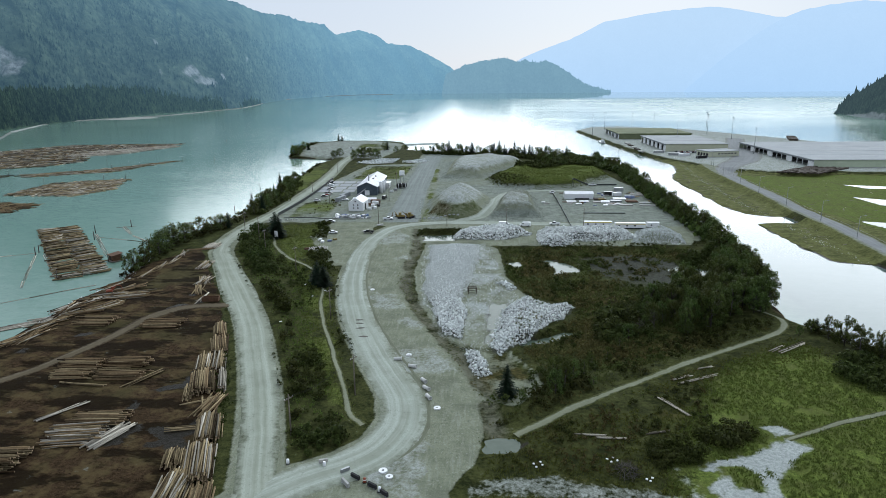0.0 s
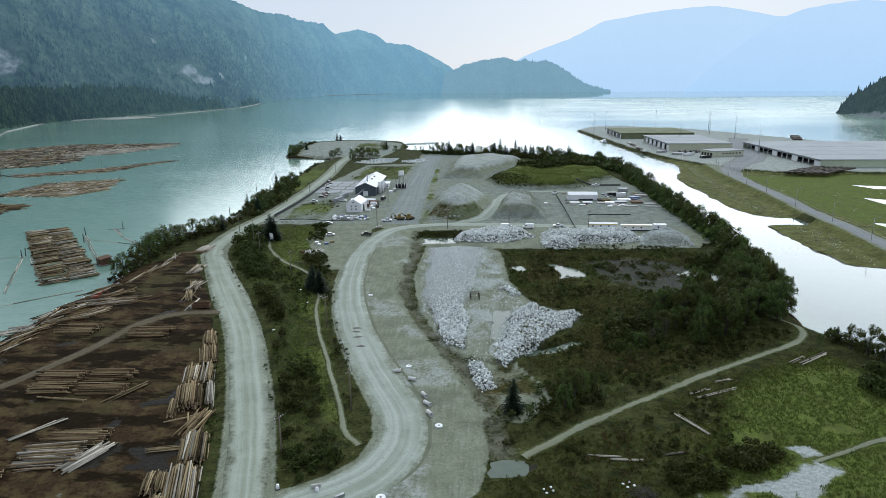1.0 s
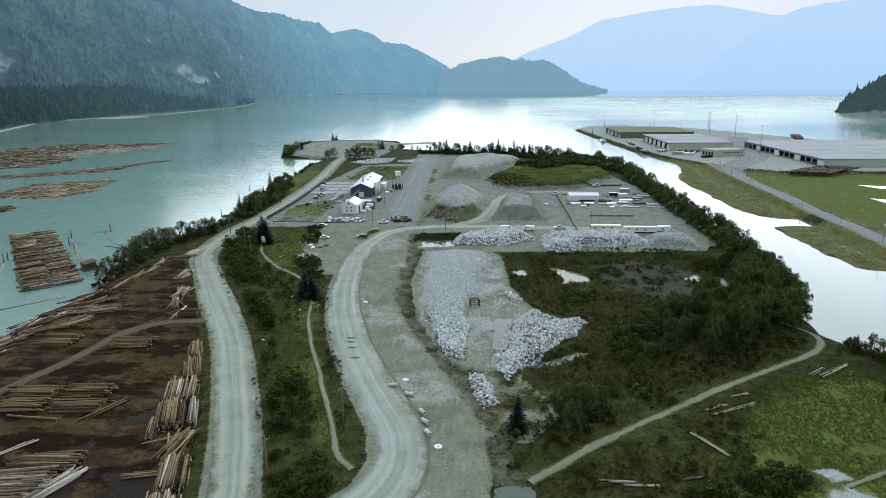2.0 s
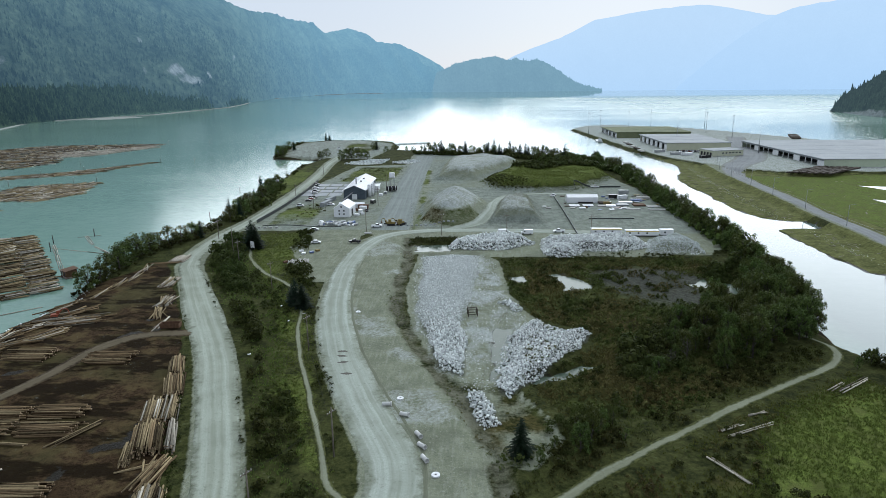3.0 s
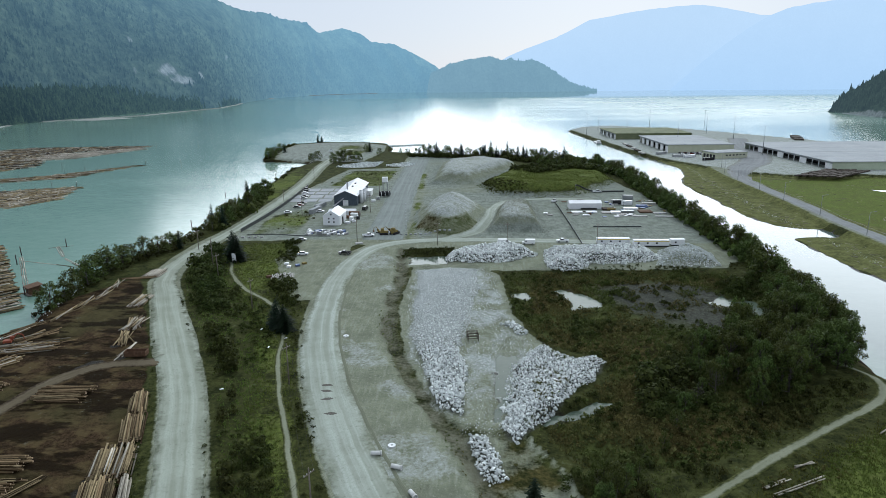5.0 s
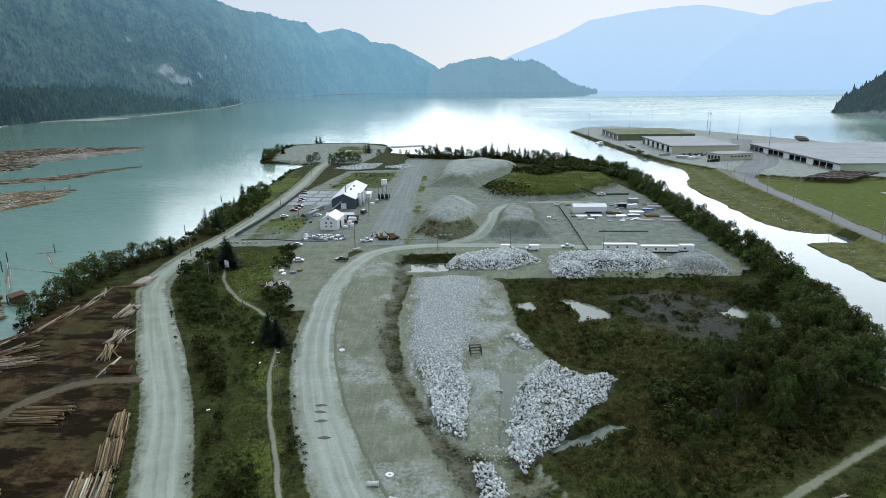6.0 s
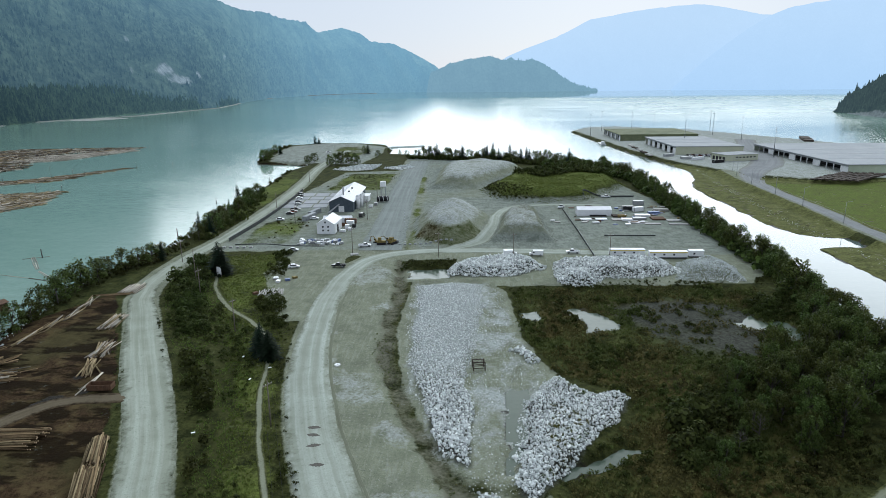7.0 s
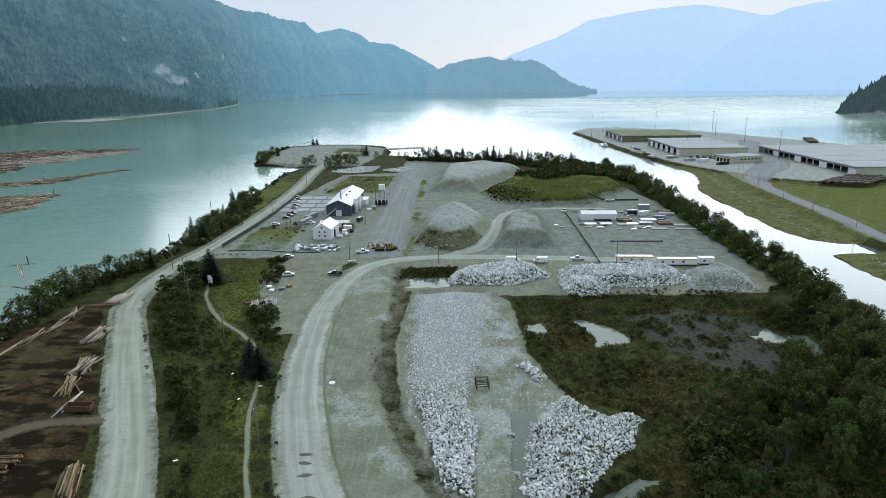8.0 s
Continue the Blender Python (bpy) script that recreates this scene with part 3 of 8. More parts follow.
def relief(x, y):
    """Height of the ground."""
    d = inside(MAINLAND, x, y) + fbm(x, y, 14, 5) * 2.2
    z = np.interp(d, [-60, -14, 0, 3, 8], [-12, -6.5, -3, -1.2, 0])
    e = inside(EAST, x, y) + fbm(x, y, 13, 9) * 2.6
    ze = np.interp(e, [-60, -10, 0, 3, 9], [-12, -5, -3, -2.72, -2.45])
    ze += np.where(e > 2, fbm(x, y, 9, 21) * 0.12, 0)
    up = np.maximum(smooth(inside(TERMINAL, x, y), -7, 1), smooth(-off_line(CAUSEWAY, x, y), -11, -6))
    ze = ze * (1 - up) + up * 0.0
    z = np.maximum(z, ze)
    wet = smooth(inside(WETLAND, x, y), -4, 4)
    z = z - 1.15 * wet + wet * fbm(x, y, 12, 3) * 0.3
    z = z - 0.8 * smooth(inside(QUARRY, x, y), -2, 4)
    z = z - 1.2 * np.exp(-((off_line(DITCH, x, y) / 2.6) ** 2)) * (0.8 + 0.5 * fbm(x, y, 8, 35))
    wild = 1 - np.clip(sum(smooth(inside(g, x, y), -3, 1) for g in (GRADED, NORTH, CROSSING, SIDELOT, TIP, QUARRY)), 0, 1)
    z = z + wild * np.where(z > -1.6, 1, 0) * fbm(x, y, 11, 31) * 0.35
    for key, outline in PILES.items():
        q = inside(outline, x, y)
        z = z + PILE_H[key] * smooth(q, -0.6, PILE_H[key] * 1.7) * (0.85 + 0.3 * fbm(x, y, 9, 41))
    # gravel stockpiles and banks north of the crossing
    z = z + cone(x, y, -12, 394, 21, 44, 14.5) + cone(x, y, -16, 368, 14, 16, 4.0)
    plate = [(5, 358), (12, 410), (24, 424), (36, 418), (35, 358)]
    z = z + 7.0 * smooth(inside(plate, x, y), -1, 8) * (1 + 0.25 * fbm(x, y, 10, 51))
    top = [(-33, 505), (-30, 610), (0, 640), (22, 628), (46, 590), (28, 552), (4, 505)]
    z = z + 8.5 * smooth(inside(top, x, y), -2, 17) * (1 + 0.22 * fbm(x, y, 30, 61))
    z = z + 6.5 * smooth(inside(HILL_GREEN, x, y), -2, 13) * (1 + 0.3 * fbm(x, y, 25, 71))
    for outline, level in POOLS.values():
        q = inside(outline, x, y) + fbm(x, y, 3.5, 81) * 2.6
        k = smooth(q, -1.2, 0.6)
        z = z * (1 - k) + k * np.minimum(z, level - 0.25)
    return z


def cone(x, y, cx, cy, rx, ry, h):
    r = np.hypot((x - cx) / rx, (y - cy) / ry) + 0.07 * fbm(x, y, 14, 91)
    return h * np.clip(1.06 - np.sqrt(r * r + 0.012), 0, 1)


# ground sheet: fine where the camera passes, coarse towards the horizon
def axis(stops):
    return np.concatenate([np.arange(a, b, s) for a, b, s in stops] + [[stops[-1][1]]])


GX = axis([(-5000, -1000, 400), (-1000, -260, 37), (-260, -160, 5), (-160, 130, 1.2), (130, 215, 2.2), (215, 460, 7), (460, 1000, 45), (1000, 5000, 400)])
GY = axis([(-1200, 0, 100), (0, 90, 9), (90, 345, 1.2), (345, 480, 1.7), (480, 700, 2.6), (700, 1140, 7), (1140, 2000, 80), (2000, 5200, 400)])
XX, YY = np.meshgrid(GX, GY, indexing="ij")
ZZ = relief(XX, YY)


def ground_at(x, y):
    """Height of the ground sheet at places (arrays or numbers)."""
    x, y = np.asarray(x, float), np.asarray(y, float)
    i = np.clip(np.searchsorted(GX, x) - 1, 0, len(GX) - 2)
    j = np.clip(np.searchsorted(GY, y) - 1, 0, len(GY) - 2)
    u, v = (x - GX[i]) / (GX[i + 1] - GX[i]), (y - GY[j]) / (GY[j + 1] - GY[j])
    return (ZZ[i, j] * (1 - u) + ZZ[i + 1, j] * u) * (1 - v) + (ZZ[i, j + 1] * (1 - u) + ZZ[i + 1, j + 1] * u) * v


def gz(x, y):
    return float(ground_at(x, y))


# edges of the ground covers wander a little
WANDER = 1.3 * fbm(XX, YY, 7, 171) + 0.9 * fbm(XX, YY, 22, 173)


def lay(polys, a=-1.5, b=1.5):
    return np.clip(np.max([smooth(inside(g, XX, YY) + WANDER, a, b) for g in polys], 0), 0, 1)


LEFT_ROAD = [(20, -160, 8.1), (-8, -30, 8.1), (-30, 60, 8.1), (-41.5, 100, 8.1), (-46, 116, 8.1), (-53, 138, 9), (-64, 167, 9.9), (-77, 197, 11), (-94, 229, 12), (-110, 260, 9), (-119, 278, 7.7),
             (-124, 300, 6.8), (-125, 330, 6.8), (-122, 364, 6.8), (-121, 412, 6.8), (-122, 470, 7.2), (-126, 540, 7.2), (-132, 610, 7.2), (-134, 680, 8.1), (-132, 760, 8.1)]
MAIN_ROAD = [(-44, 98, 9), (-36, 106, 10), (-27, 112, 10), (-20, 120, 11), (-17.5, 131, 11), (-19.5, 143, 11), (-26, 158, 11), (-34, 178, 12), (-42, 202, 11), (-48, 228, 10),
             (-52, 258, 9), (-53, 285, 9), (-51, 310, 8.5), (-45, 328, 8), (-33, 338, 8), (-15, 341.5, 8), (15, 341, 8), (50, 338, 8), (80, 337, 7)]
HILL_ROAD = [(-15, 343, 5), (0, 356, 5.5), (8, 385, 6), (12, 420, 6), (22, 440, 6), (45, 447, 6), (75, 445, 6)]
HAUL_STRIP = [(-44, 342, 18), (-45, 400, 18), (-47, 480, 18), (-48, 560, 18), (-48, 665, 18)]
TRAIL = [(-106, 316, 1.7), (-101, 300, 1.7), (-95, 285, 1.9), (-85, 269, 2.1), (-73, 256, 2.1), (-65, 244, 1.9), (-59.5, 228, 1.8), (-55.5, 209, 1.7), (-50, 190, 1.7), (-42, 168, 1.7),
         (-35, 148, 1.7), (-30.5, 134, 1.9), (-26, 128.5, 2.5)]
FIELD_TRACK = [(8, 125.8, 3), (20, 136, 2.8), (36, 149, 2.6), (54, 162, 2.6), (74, 176, 2.6), (88, 185, 2.8), (95, 192, 3), (96.5, 200, 2.6), (92, 209, 2.2)]
FIELD_TRACK_EAST = [(66, 126, 1.6), (76, 131, 1.6), (92, 138, 1.8), (112, 143, 1.8)]
YARD_TRACK = [(-136, 128, 4), (-127, 143, 4), (-118, 160, 4), (-112, 179, 4.5), (-109, 194, 5), (-101, 204, 5), (-86, 206, 5)]
EAST_ROAD = [(172, 190, 8), (180, 270, 8), (186, 327, 8), (189, 380, 8), (193, 430, 8.5), (196, 480, 9), (200, 520, 12), (208, 552, 17), (226, 590, 22), (250, 625, 26), (275, 680, 26), (295, 760, 22), (330, 860, 22)]



def road_mask(road, margin=0.0):
    c = curve_points(road, 8.0)
    return smooth(-off_line([tuple(q[:2]) for q in c], XX, YY) + float(np.mean(c[:, 2])) / 2 + margin, -1.2, 1.2)


gravel = np.maximum.reduce([lay([GRADED, SIDELOT, QUARRY, CROSSING, NORTH, TIP], -1, 1), road_mask(LEFT_ROAD, 1.6), road_mask(MAIN_ROAD, 1.6)])
gravel = np.maximum(gravel, lay([TERMINAL], -2, 2) * 1.0)
gravel = np.maximum(gravel, smooth(-off_line(CAUSEWAY, XX, YY), -7, -4) * 0.8)
green = lay([HILL_GREEN], -1, 8)
gravel = gravel * (1 - np.maximum(green * 0.9, lay([COMPOUND_GREEN, BACK_GREEN], -2, 5) * (0.85 + 0.35 * fbm(XX, YY, 18, 15))))
gravel = gravel * (1 - smooth(-off_line([(-31, 345), (-33, 420), (-36, 500), (-38, 560)], XX, YY), -6, 0) * (0.55 + 0.5 * fbm(XX, YY, 12, 66)))
bank = np.exp(-((off_line(DITCH, XX, YY) / 3.1) ** 2))
gravel = gravel * (1 - np.clip(bank * (0.50 + 0.9 * fbm(XX, YY, 5, 36)), 0, 0.85))
pale = lay([PILES["west_spread"]], -3, 3) * 0.95 + 0.45 * lay([GRADED], -1, 4) * smooth(fbm(XX, YY, 16, 18), 0.05, 0.5) + 0.35 * lay([TIP], -2, 6)
pale = np.maximum(pale, 0.62 * lay([QUARRY], -1, 4) * smooth(fbm(XX, YY, 7, 12), -0.5, 0.4) * smooth(YY, 168, 195))
# Heap mask: ground under the rocks is blackened to paint shaded gaps.
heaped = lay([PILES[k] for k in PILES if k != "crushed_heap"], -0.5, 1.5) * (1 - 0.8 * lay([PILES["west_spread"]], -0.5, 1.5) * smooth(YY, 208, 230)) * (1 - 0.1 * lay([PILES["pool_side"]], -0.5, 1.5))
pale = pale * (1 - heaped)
pale = np.maximum(pale, 0.62 * smooth(ZZ, 3.5, 8.0) * (inside(NORTH, XX, YY) > 0) * (1 - green))
crust = lay([CRUST], -1.0, 1.5) * (1 - lay(ISLANDS, -1, 1)) * smooth(fbm(XX, YY, 6, 33), -0.6, -0.05)
pale = np.maximum.reduce([pale, 0.62 * lay([TERMINAL], -1, 3), 1.3 * crust, 0.42 * lay([CREEK], -1.5, 1.5)])
grass = np.maximum.reduce([lay([SLOPE_FIELD], -10, 14) * 0.95, lay([WEST_MEADOW], -3, 3) * (0.40 + 0.35 * fbm(XX, YY, 14, 69)), green * 0.62, 0.6 * smooth(-off_line([(-31, 345), (-33, 420), (-36, 500), (-38, 560)], XX, YY), -5, -1), lay([COMPOUND_GREEN, VERGE, BACK_GREEN], -2, 4) * (0.5 + 0.3 * fbm(XX, YY, 20, 67)),
                           lay([EAST_FIELD], -2, 6)])
reed = np.maximum(lay([WETLAND], -3, 5) * (0.62 + 0.3 * fbm(XX, YY, 26, 25)), 0.5 * smooth(fbm(XX, YY, 22, 28), 0.1, 0.5) * (YY < 170) * (XX > 0))
reed = np.maximum(reed, 0.5 * lay([QUARRY], -1, 2) * smooth(-YY, -192, -168))
reed = np.maximum(reed, bank * (0.32 + 0.5 * fbm(XX, YY, 5, 38)))
marsh = lay([EAST], -1, 2) * (1 - lay([TERMINAL], -6, 0)) * (1 - lay([EAST_FIELD], -2, 6))
shore = (1 - smooth(inside(MAINLAND, XX, YY), 2, 7)) * (inside(MAINLAND, XX, YY) > -12)
wetmud = lay([YARD], -1, 1) * smooth(fbm(XX, YY, 15, 45), 0.36, 0.58) * 0.7
earth = lay([NORTH], -2, 4) * (0.8 + 0.5 * fbm(XX, YY, 30, 57)) * (pale < 0.5) * (1 - smooth(ZZ, 1.5, 4.0) * 0.8)
earth = np.maximum(earth, 0.75 * lay([[(48, 330), (110, 335), (110, 470), (49, 440)]], -2, 3))
earth = earth * (1 - green) * (1 - lay([COMPOUND_GREEN], -2, 5) * (0.55 + 0.5 * fbm(XX, YY, 9, 16))) * (1 - lay([BACK_GREEN], -2, 5) * 0.8) * (1 - heaped)
front = lay([[(-34, 346), (2, 346), (4, 366), (-6, 376), (-14, 382), (-22, 376), (-32, 364)]], -1, 1.5) * smooth(ZZ, 0.2, 0.8) * (1 - smooth(ZZ, 6.5, 7.5))
strip = smooth(-off_line([(-31, 345), (-33, 420), (-36, 500), (-38, 560)], XX, YY), -5, -1) * (0.75 + 0.4 * fbm(XX, YY, 12, 66)) * (ZZ < 1.5)
tail = lay([QUARRY], -1, 2) * smooth(-YY, -192, -168) * (0.55 + 0.5 * fbm(XX, YY, 6, 68))
reed = np.maximum(reed, 0.75 * front)
pond_bank = lay([[(-33, 313), (-32, 326), (-9, 328), (-10, 314)]], -1, 1)
point_green = lay([POINT_GREEN], -4, 6) * (0.7 + 0.5 * fbm(XX, YY, 20, 63))
earth = np.maximum(earth, 0.8 * lay([TIP], -2, 4)) * (1 - point_green)
grass = np.maximum(grass, 0.6 * point_green)
gravel, pale = gravel * (1 - 0.8 * point_green), pale * (1 - point_green)
gravel, earth, pale = gravel * (1 - 0.9 * pond_bank) * (1 - 0.55 * front) * (1 - 0.85 * tail), earth * (1 - front) * (1 - strip) * (1 - pond_bank), pale * (1 - front)
fields = {
    "earth": earth, "bank": bank * (0.72 + 0.5 * fbm(XX, YY, 4, 39)),
    "grass": grass, "reed": reed, "marsh": marsh, "mud": np.maximum.reduce([lay([YARD], -1.5, 1.5), 0.6 * shore]), "gravel": gravel, "pale": pale,
    "shale_and_shade": np.maximum(lay([SHALE], -7, 6) * (0.9 + 0.45 * fbm(XX, YY, 9, 77)), heaped * 0.9), "wet": np.maximum.reduce([wetmud, 0.5 * lay([p for p, _ in POOLS.values()], -2.0, 0.5) * (pale < 0.5), (ZZ < SEA + 0.1) * 1.0]),
}
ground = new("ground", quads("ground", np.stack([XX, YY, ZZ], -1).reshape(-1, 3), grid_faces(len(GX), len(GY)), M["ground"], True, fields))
tagged(ground, "uneven ground of gravel, mud, scrub and marsh", "ground", kind="structure")

# water sheets
water = Geo().add([(-5200, -1200, SEA), (5200, -1200, SEA), (5200, 5300, SEA), (-5200, 5300, SEA)], [(0, 1, 2, 3)])
tagged(new("water", water.mesh("water", M["water"])), "calm silty green sea inlet under a bright sky", "water", kind="structure")
for key, (outline, level) in POOLS.items():
    hull = [outline[i] for i in geometry.convex_hull_2d([Vector(q) for q in outline])]
    c = np.mean(hull, 0)
    rim = [tuple(c + (np.array(q) - c) * (1 + 1.6 / max(1.0, np.linalg.norm(np.array(q) - c)))) for q in hull]
    g = Geo().add([(x, y, level) for x, y in rim], [tuple(range(len(rim)))])
    tagged(new(key, g.mesh(key, M["pond"])), "shallow still pool with a muddy edge", "pool", kind="structure")


# ---- roads ----
def road(name, pts, mat, label, crown=0.05, category="road", lift=0.06):
    line = curve_points(pts, 2.0)
    n = len(line)
    way = np.gradient(line[:, :2], axis=0)
    way /= np.linalg.norm(way, axis=1)[:, None]
    side = np.stack([way[:, 1], -way[:, 0]], 1)
    us = np.array([-1.12, -1.0, -0.72, -0.45, -0.2, 0.0, 0.2, 0.45, 0.72, 1.0, 1.12])
    along = np.concatenate([[0], np.cumsum(np.linalg.norm(np.diff(line[:, :2], axis=0), axis=1))])
    width = line[:, 2] / 2 * (1 + 0.07 * fbm(along, along * 0, 12, 5))
    lean = 0.35 * fbm(along, along * 0 + 9, 9, 6)
    xy = line[:, None, :2] + side[:, None] * ((us[None] * width[:, None]) + lean[:, None])[..., None]
    rise = np.where(np.abs(us) > 1.05, -0.22, lift + crown * (1 - us**2) - 0.035 * np.exp(-(((np.abs(us) - 0.45) / 0.12) ** 2)))
    z = ground_at(xy[..., 0], xy[..., 1]) + rise[None]
    v = np.concatenate([xy, z[..., None]], -1).reshape(-1, 3)
    u = np.broadcast_to(us[None] * width[:, None] / 4, (n, len(us)))
    s = np.broadcast_to(along[:, None], (n, len(us)))
    f = grid_faces(n, len(us))[:, ::-1]
    rim = np.broadcast_to(np.abs(us)[None], (n, len(us)))
    ob = new(name, quads(name, v, f, mat, True, {"across": u, "along": s, "rim": rim}))
    return tagged(ob, label, category, kind="structure")


road("road_west", LEFT_ROAD, M["road_rough"], "pale compacted gravel haul road with wheel tracks", 0.15)
road("road_main", MAIN_ROAD, M["road"], "wide curving pale gravel road through the site", 0.15)
road("road_hill", HILL_ROAD, M["road"], "narrow gravel track climbing past the stockpiles", lift=0.10)
road("road_haul_strip", HAUL_STRIP, M["haul"], "broad graded earth strip with tyre marks", lift=0.08)
road("path_trail", TRAIL, M["track"], "narrow trodden footpath through scrub", category="path", lift=0.05)
road("path_field", FIELD_TRACK, M["track"], "dirt track across the grassy field", category="path", lift=0.06)
road("path_field_east", FIELD_TRACK_EAST, M["track"], "faint worn track in grass", category="path", lift=0.03)
road("path_yard", YARD_TRACK, M["yardtrack"], "muddy vehicle track through the log yard", category="path", lift=0.05)
RUTS = [[(-39, 104, 0.8), (-30, 107, 0.7), (-20, 112, 0.7), (-12.5, 122, 0.8), (-11.5, 133, 0.8), (-13.5, 146, 0.8), (-20, 161, 0.8), (-28, 180, 0.8), (-36, 203, 0.8), (-42.5, 229, 0.8), (-46.5, 258, 0.7), (-48, 285, 0.7)],
        [(-46, 350, 0.6), (-48, 420, 0.6), (-50, 520, 0.6), (-50, 640, 0.6)], [(-42, 350, 0.6), (-43, 420, 0.6), (-45, 520, 0.6), (-46, 640, 0.6)]]
for line in RUTS:
    road("wheel_rut", line, M["rut"], "dark wheel rut pressed into gravel", 0.0, "rut", 0.035)
road("road_causeway", EAST_ROAD, M["asphalt"], "grey paved causeway road beside the tidal marsh", lift=0.07)


# ---- mountains beyond the inlet ----
def mountains(name, foot, crest, mat, label, nu, nv, bumps, depth=500.0, cliffs=(), paired=False, woods=None):
    """Slopes from a shoreline (x, y) up to a crest (x, y, z), then down behind."""
    def even(pts, n):
        p = np.array(pts, float)
        d = np.concatenate([[0], np.cumsum(np.linalg.norm(np.diff(p[:, :2], axis=0), axis=1))])
        d = np.arange(len(p)) / 1.0 if paired else d
        k = np.linspace(0, d[-1], n)
        return np.stack([np.interp(k, d, p[:, i]) for i in range(p.shape[1])], 1)
    a, b = even([(x, y, SEA - 4) for x, y in foot], nu), even(crest, nu)
    v = np.linspace(0, 1, nv)
    rise = v**0.85
    front = a[:, None] * (1 - v[None, :, None]) + b[:, None] * v[None, :, None]
    front[..., 2] = a[:, None, 2] * (1 - rise[None]) + b[:, None, 2] * rise[None]
    w = np.linspace(0.12, 1, 8)
    gone = b[:, None] + np.array([0, depth, 0])[None, None] * w[None, :, None]
    gone[..., 2] = b[:, None, 2] * (1 - w[None]) ** 1.3 - 30 * w[None]
    pts = np.concatenate([front, gone], 1)
    x, y = pts[..., 0], pts[..., 1]
    run = np.concatenate([[0], np.cumsum(np.linalg.norm(np.diff(b, axis=0), axis=1))])
    along = run[:, None] + 0 * x
    up = pts[..., 2]
    big = fbm(along, up * 1.5, bumps[0], 101, 5) * bumps[1]
    small = fbm(along, up * 1.3, bumps[2], 131, 3) * bumps[3]
    spur = (1 - 2 * np.abs(fbm(along + up * 0.7, up * 0.35, bumps[0] * 0.42, 151, 3))) * bumps[1] * 0.32
    vv = np.concatenate([v, 1 + w])
    fade = np.sin(np.clip(vv, 0, 1) * math.pi) ** 0.7
    pts[..., 2] += (big * 0.45 + spur * 0.35) * fade[None] + small * np.clip(vv * 8, 0, 1)[None]
    pts[..., 1] += (big * 1.2 - spur * 2.2) * fade[None]
    rock = np.zeros_like(x)
    for cu, cv, ru, rv in cliffs:
        rock = np.maximum(rock, np.exp(-(((np.linspace(0, 1, nu)[:, None] - cu) / ru) ** 2) - ((vv[None] - cv) / rv) ** 2))
    ob = new(name, quads(name, pts.reshape(-1, 3), grid_faces(*x.shape)[:, ::-1], mat, True, {"cliff": rock}))
    if woods:
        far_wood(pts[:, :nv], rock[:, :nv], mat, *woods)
    return tagged(ob, label, "mountain", kind="structure")


def far_wood(pts, bare, mat, count, tall, top, seed):
    """Conifers on a far slope as one mesh of pointed crowns."""
    r = np.random.default_rng(seed)
    nu, nv = bare.shape
    a, b = r.uniform(0, nu - 1.001, count), r.uniform(0.02, top, count) * (nv - 1.001)
    i, j = a.astype(int), b.astype(int)
    fa, fb = (a - i)[:, None], (b - j)[:, None]
    at = (pts[i, j] * (1 - fa) + pts[i + 1, j] * fa) * (1 - fb) + (pts[i, j + 1] * (1 - fa) + pts[i + 1, j + 1] * fa) * fb
    keep = (bare[i, j] < 0.30) & (at[:, 2] > SEA + 1.5) & (fbm(at[:, 0], at[:, 1] + at[:, 2], 90, seed) > r.uniform(-0.9, -0.1, count))
    at = at[keep]
    n = len(at)
    h = tall * np.exp(r.normal(0, 0.28, n))
    w = h * r.uniform(0.17, 0.30, n)
    turn = r.uniform(0, math.tau, n)
    ring = np.stack([np.stack([np.cos(turn + k * math.tau / 5) * w, np.sin(turn + k * math.tau / 5) * w, h * 0.08 * r.uniform(-1, 1, n) - 1.0], 1) for k in range(5)], 1)
    tip = np.stack([r.normal(0, 0.03, n) * h, r.normal(0, 0.03, n) * h, h], 1)[:, None]
    v = np.concatenate([ring, tip], 1) + at[:, None]
    f = np.array([(k, (k + 1) % 5, 5) for k in range(5)])[None] + (np.arange(n) * 6)[:, None, None]
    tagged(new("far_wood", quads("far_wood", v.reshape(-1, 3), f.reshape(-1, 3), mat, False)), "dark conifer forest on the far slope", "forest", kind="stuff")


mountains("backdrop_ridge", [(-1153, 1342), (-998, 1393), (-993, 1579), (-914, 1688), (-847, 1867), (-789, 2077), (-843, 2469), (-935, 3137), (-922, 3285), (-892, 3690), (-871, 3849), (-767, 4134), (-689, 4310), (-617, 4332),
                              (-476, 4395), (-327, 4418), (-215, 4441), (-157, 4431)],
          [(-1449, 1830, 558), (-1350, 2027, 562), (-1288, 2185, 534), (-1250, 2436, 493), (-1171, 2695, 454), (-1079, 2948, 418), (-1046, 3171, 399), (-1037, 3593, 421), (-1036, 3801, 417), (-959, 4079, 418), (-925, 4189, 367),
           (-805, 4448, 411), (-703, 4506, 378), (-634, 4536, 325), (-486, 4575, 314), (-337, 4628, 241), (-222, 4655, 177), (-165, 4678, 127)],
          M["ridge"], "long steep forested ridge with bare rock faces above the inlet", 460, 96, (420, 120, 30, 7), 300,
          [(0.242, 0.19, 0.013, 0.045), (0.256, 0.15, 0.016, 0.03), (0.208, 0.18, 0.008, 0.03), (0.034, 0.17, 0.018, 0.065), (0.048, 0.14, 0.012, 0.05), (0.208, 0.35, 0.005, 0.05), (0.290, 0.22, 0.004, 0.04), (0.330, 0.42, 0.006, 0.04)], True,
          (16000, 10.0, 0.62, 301))
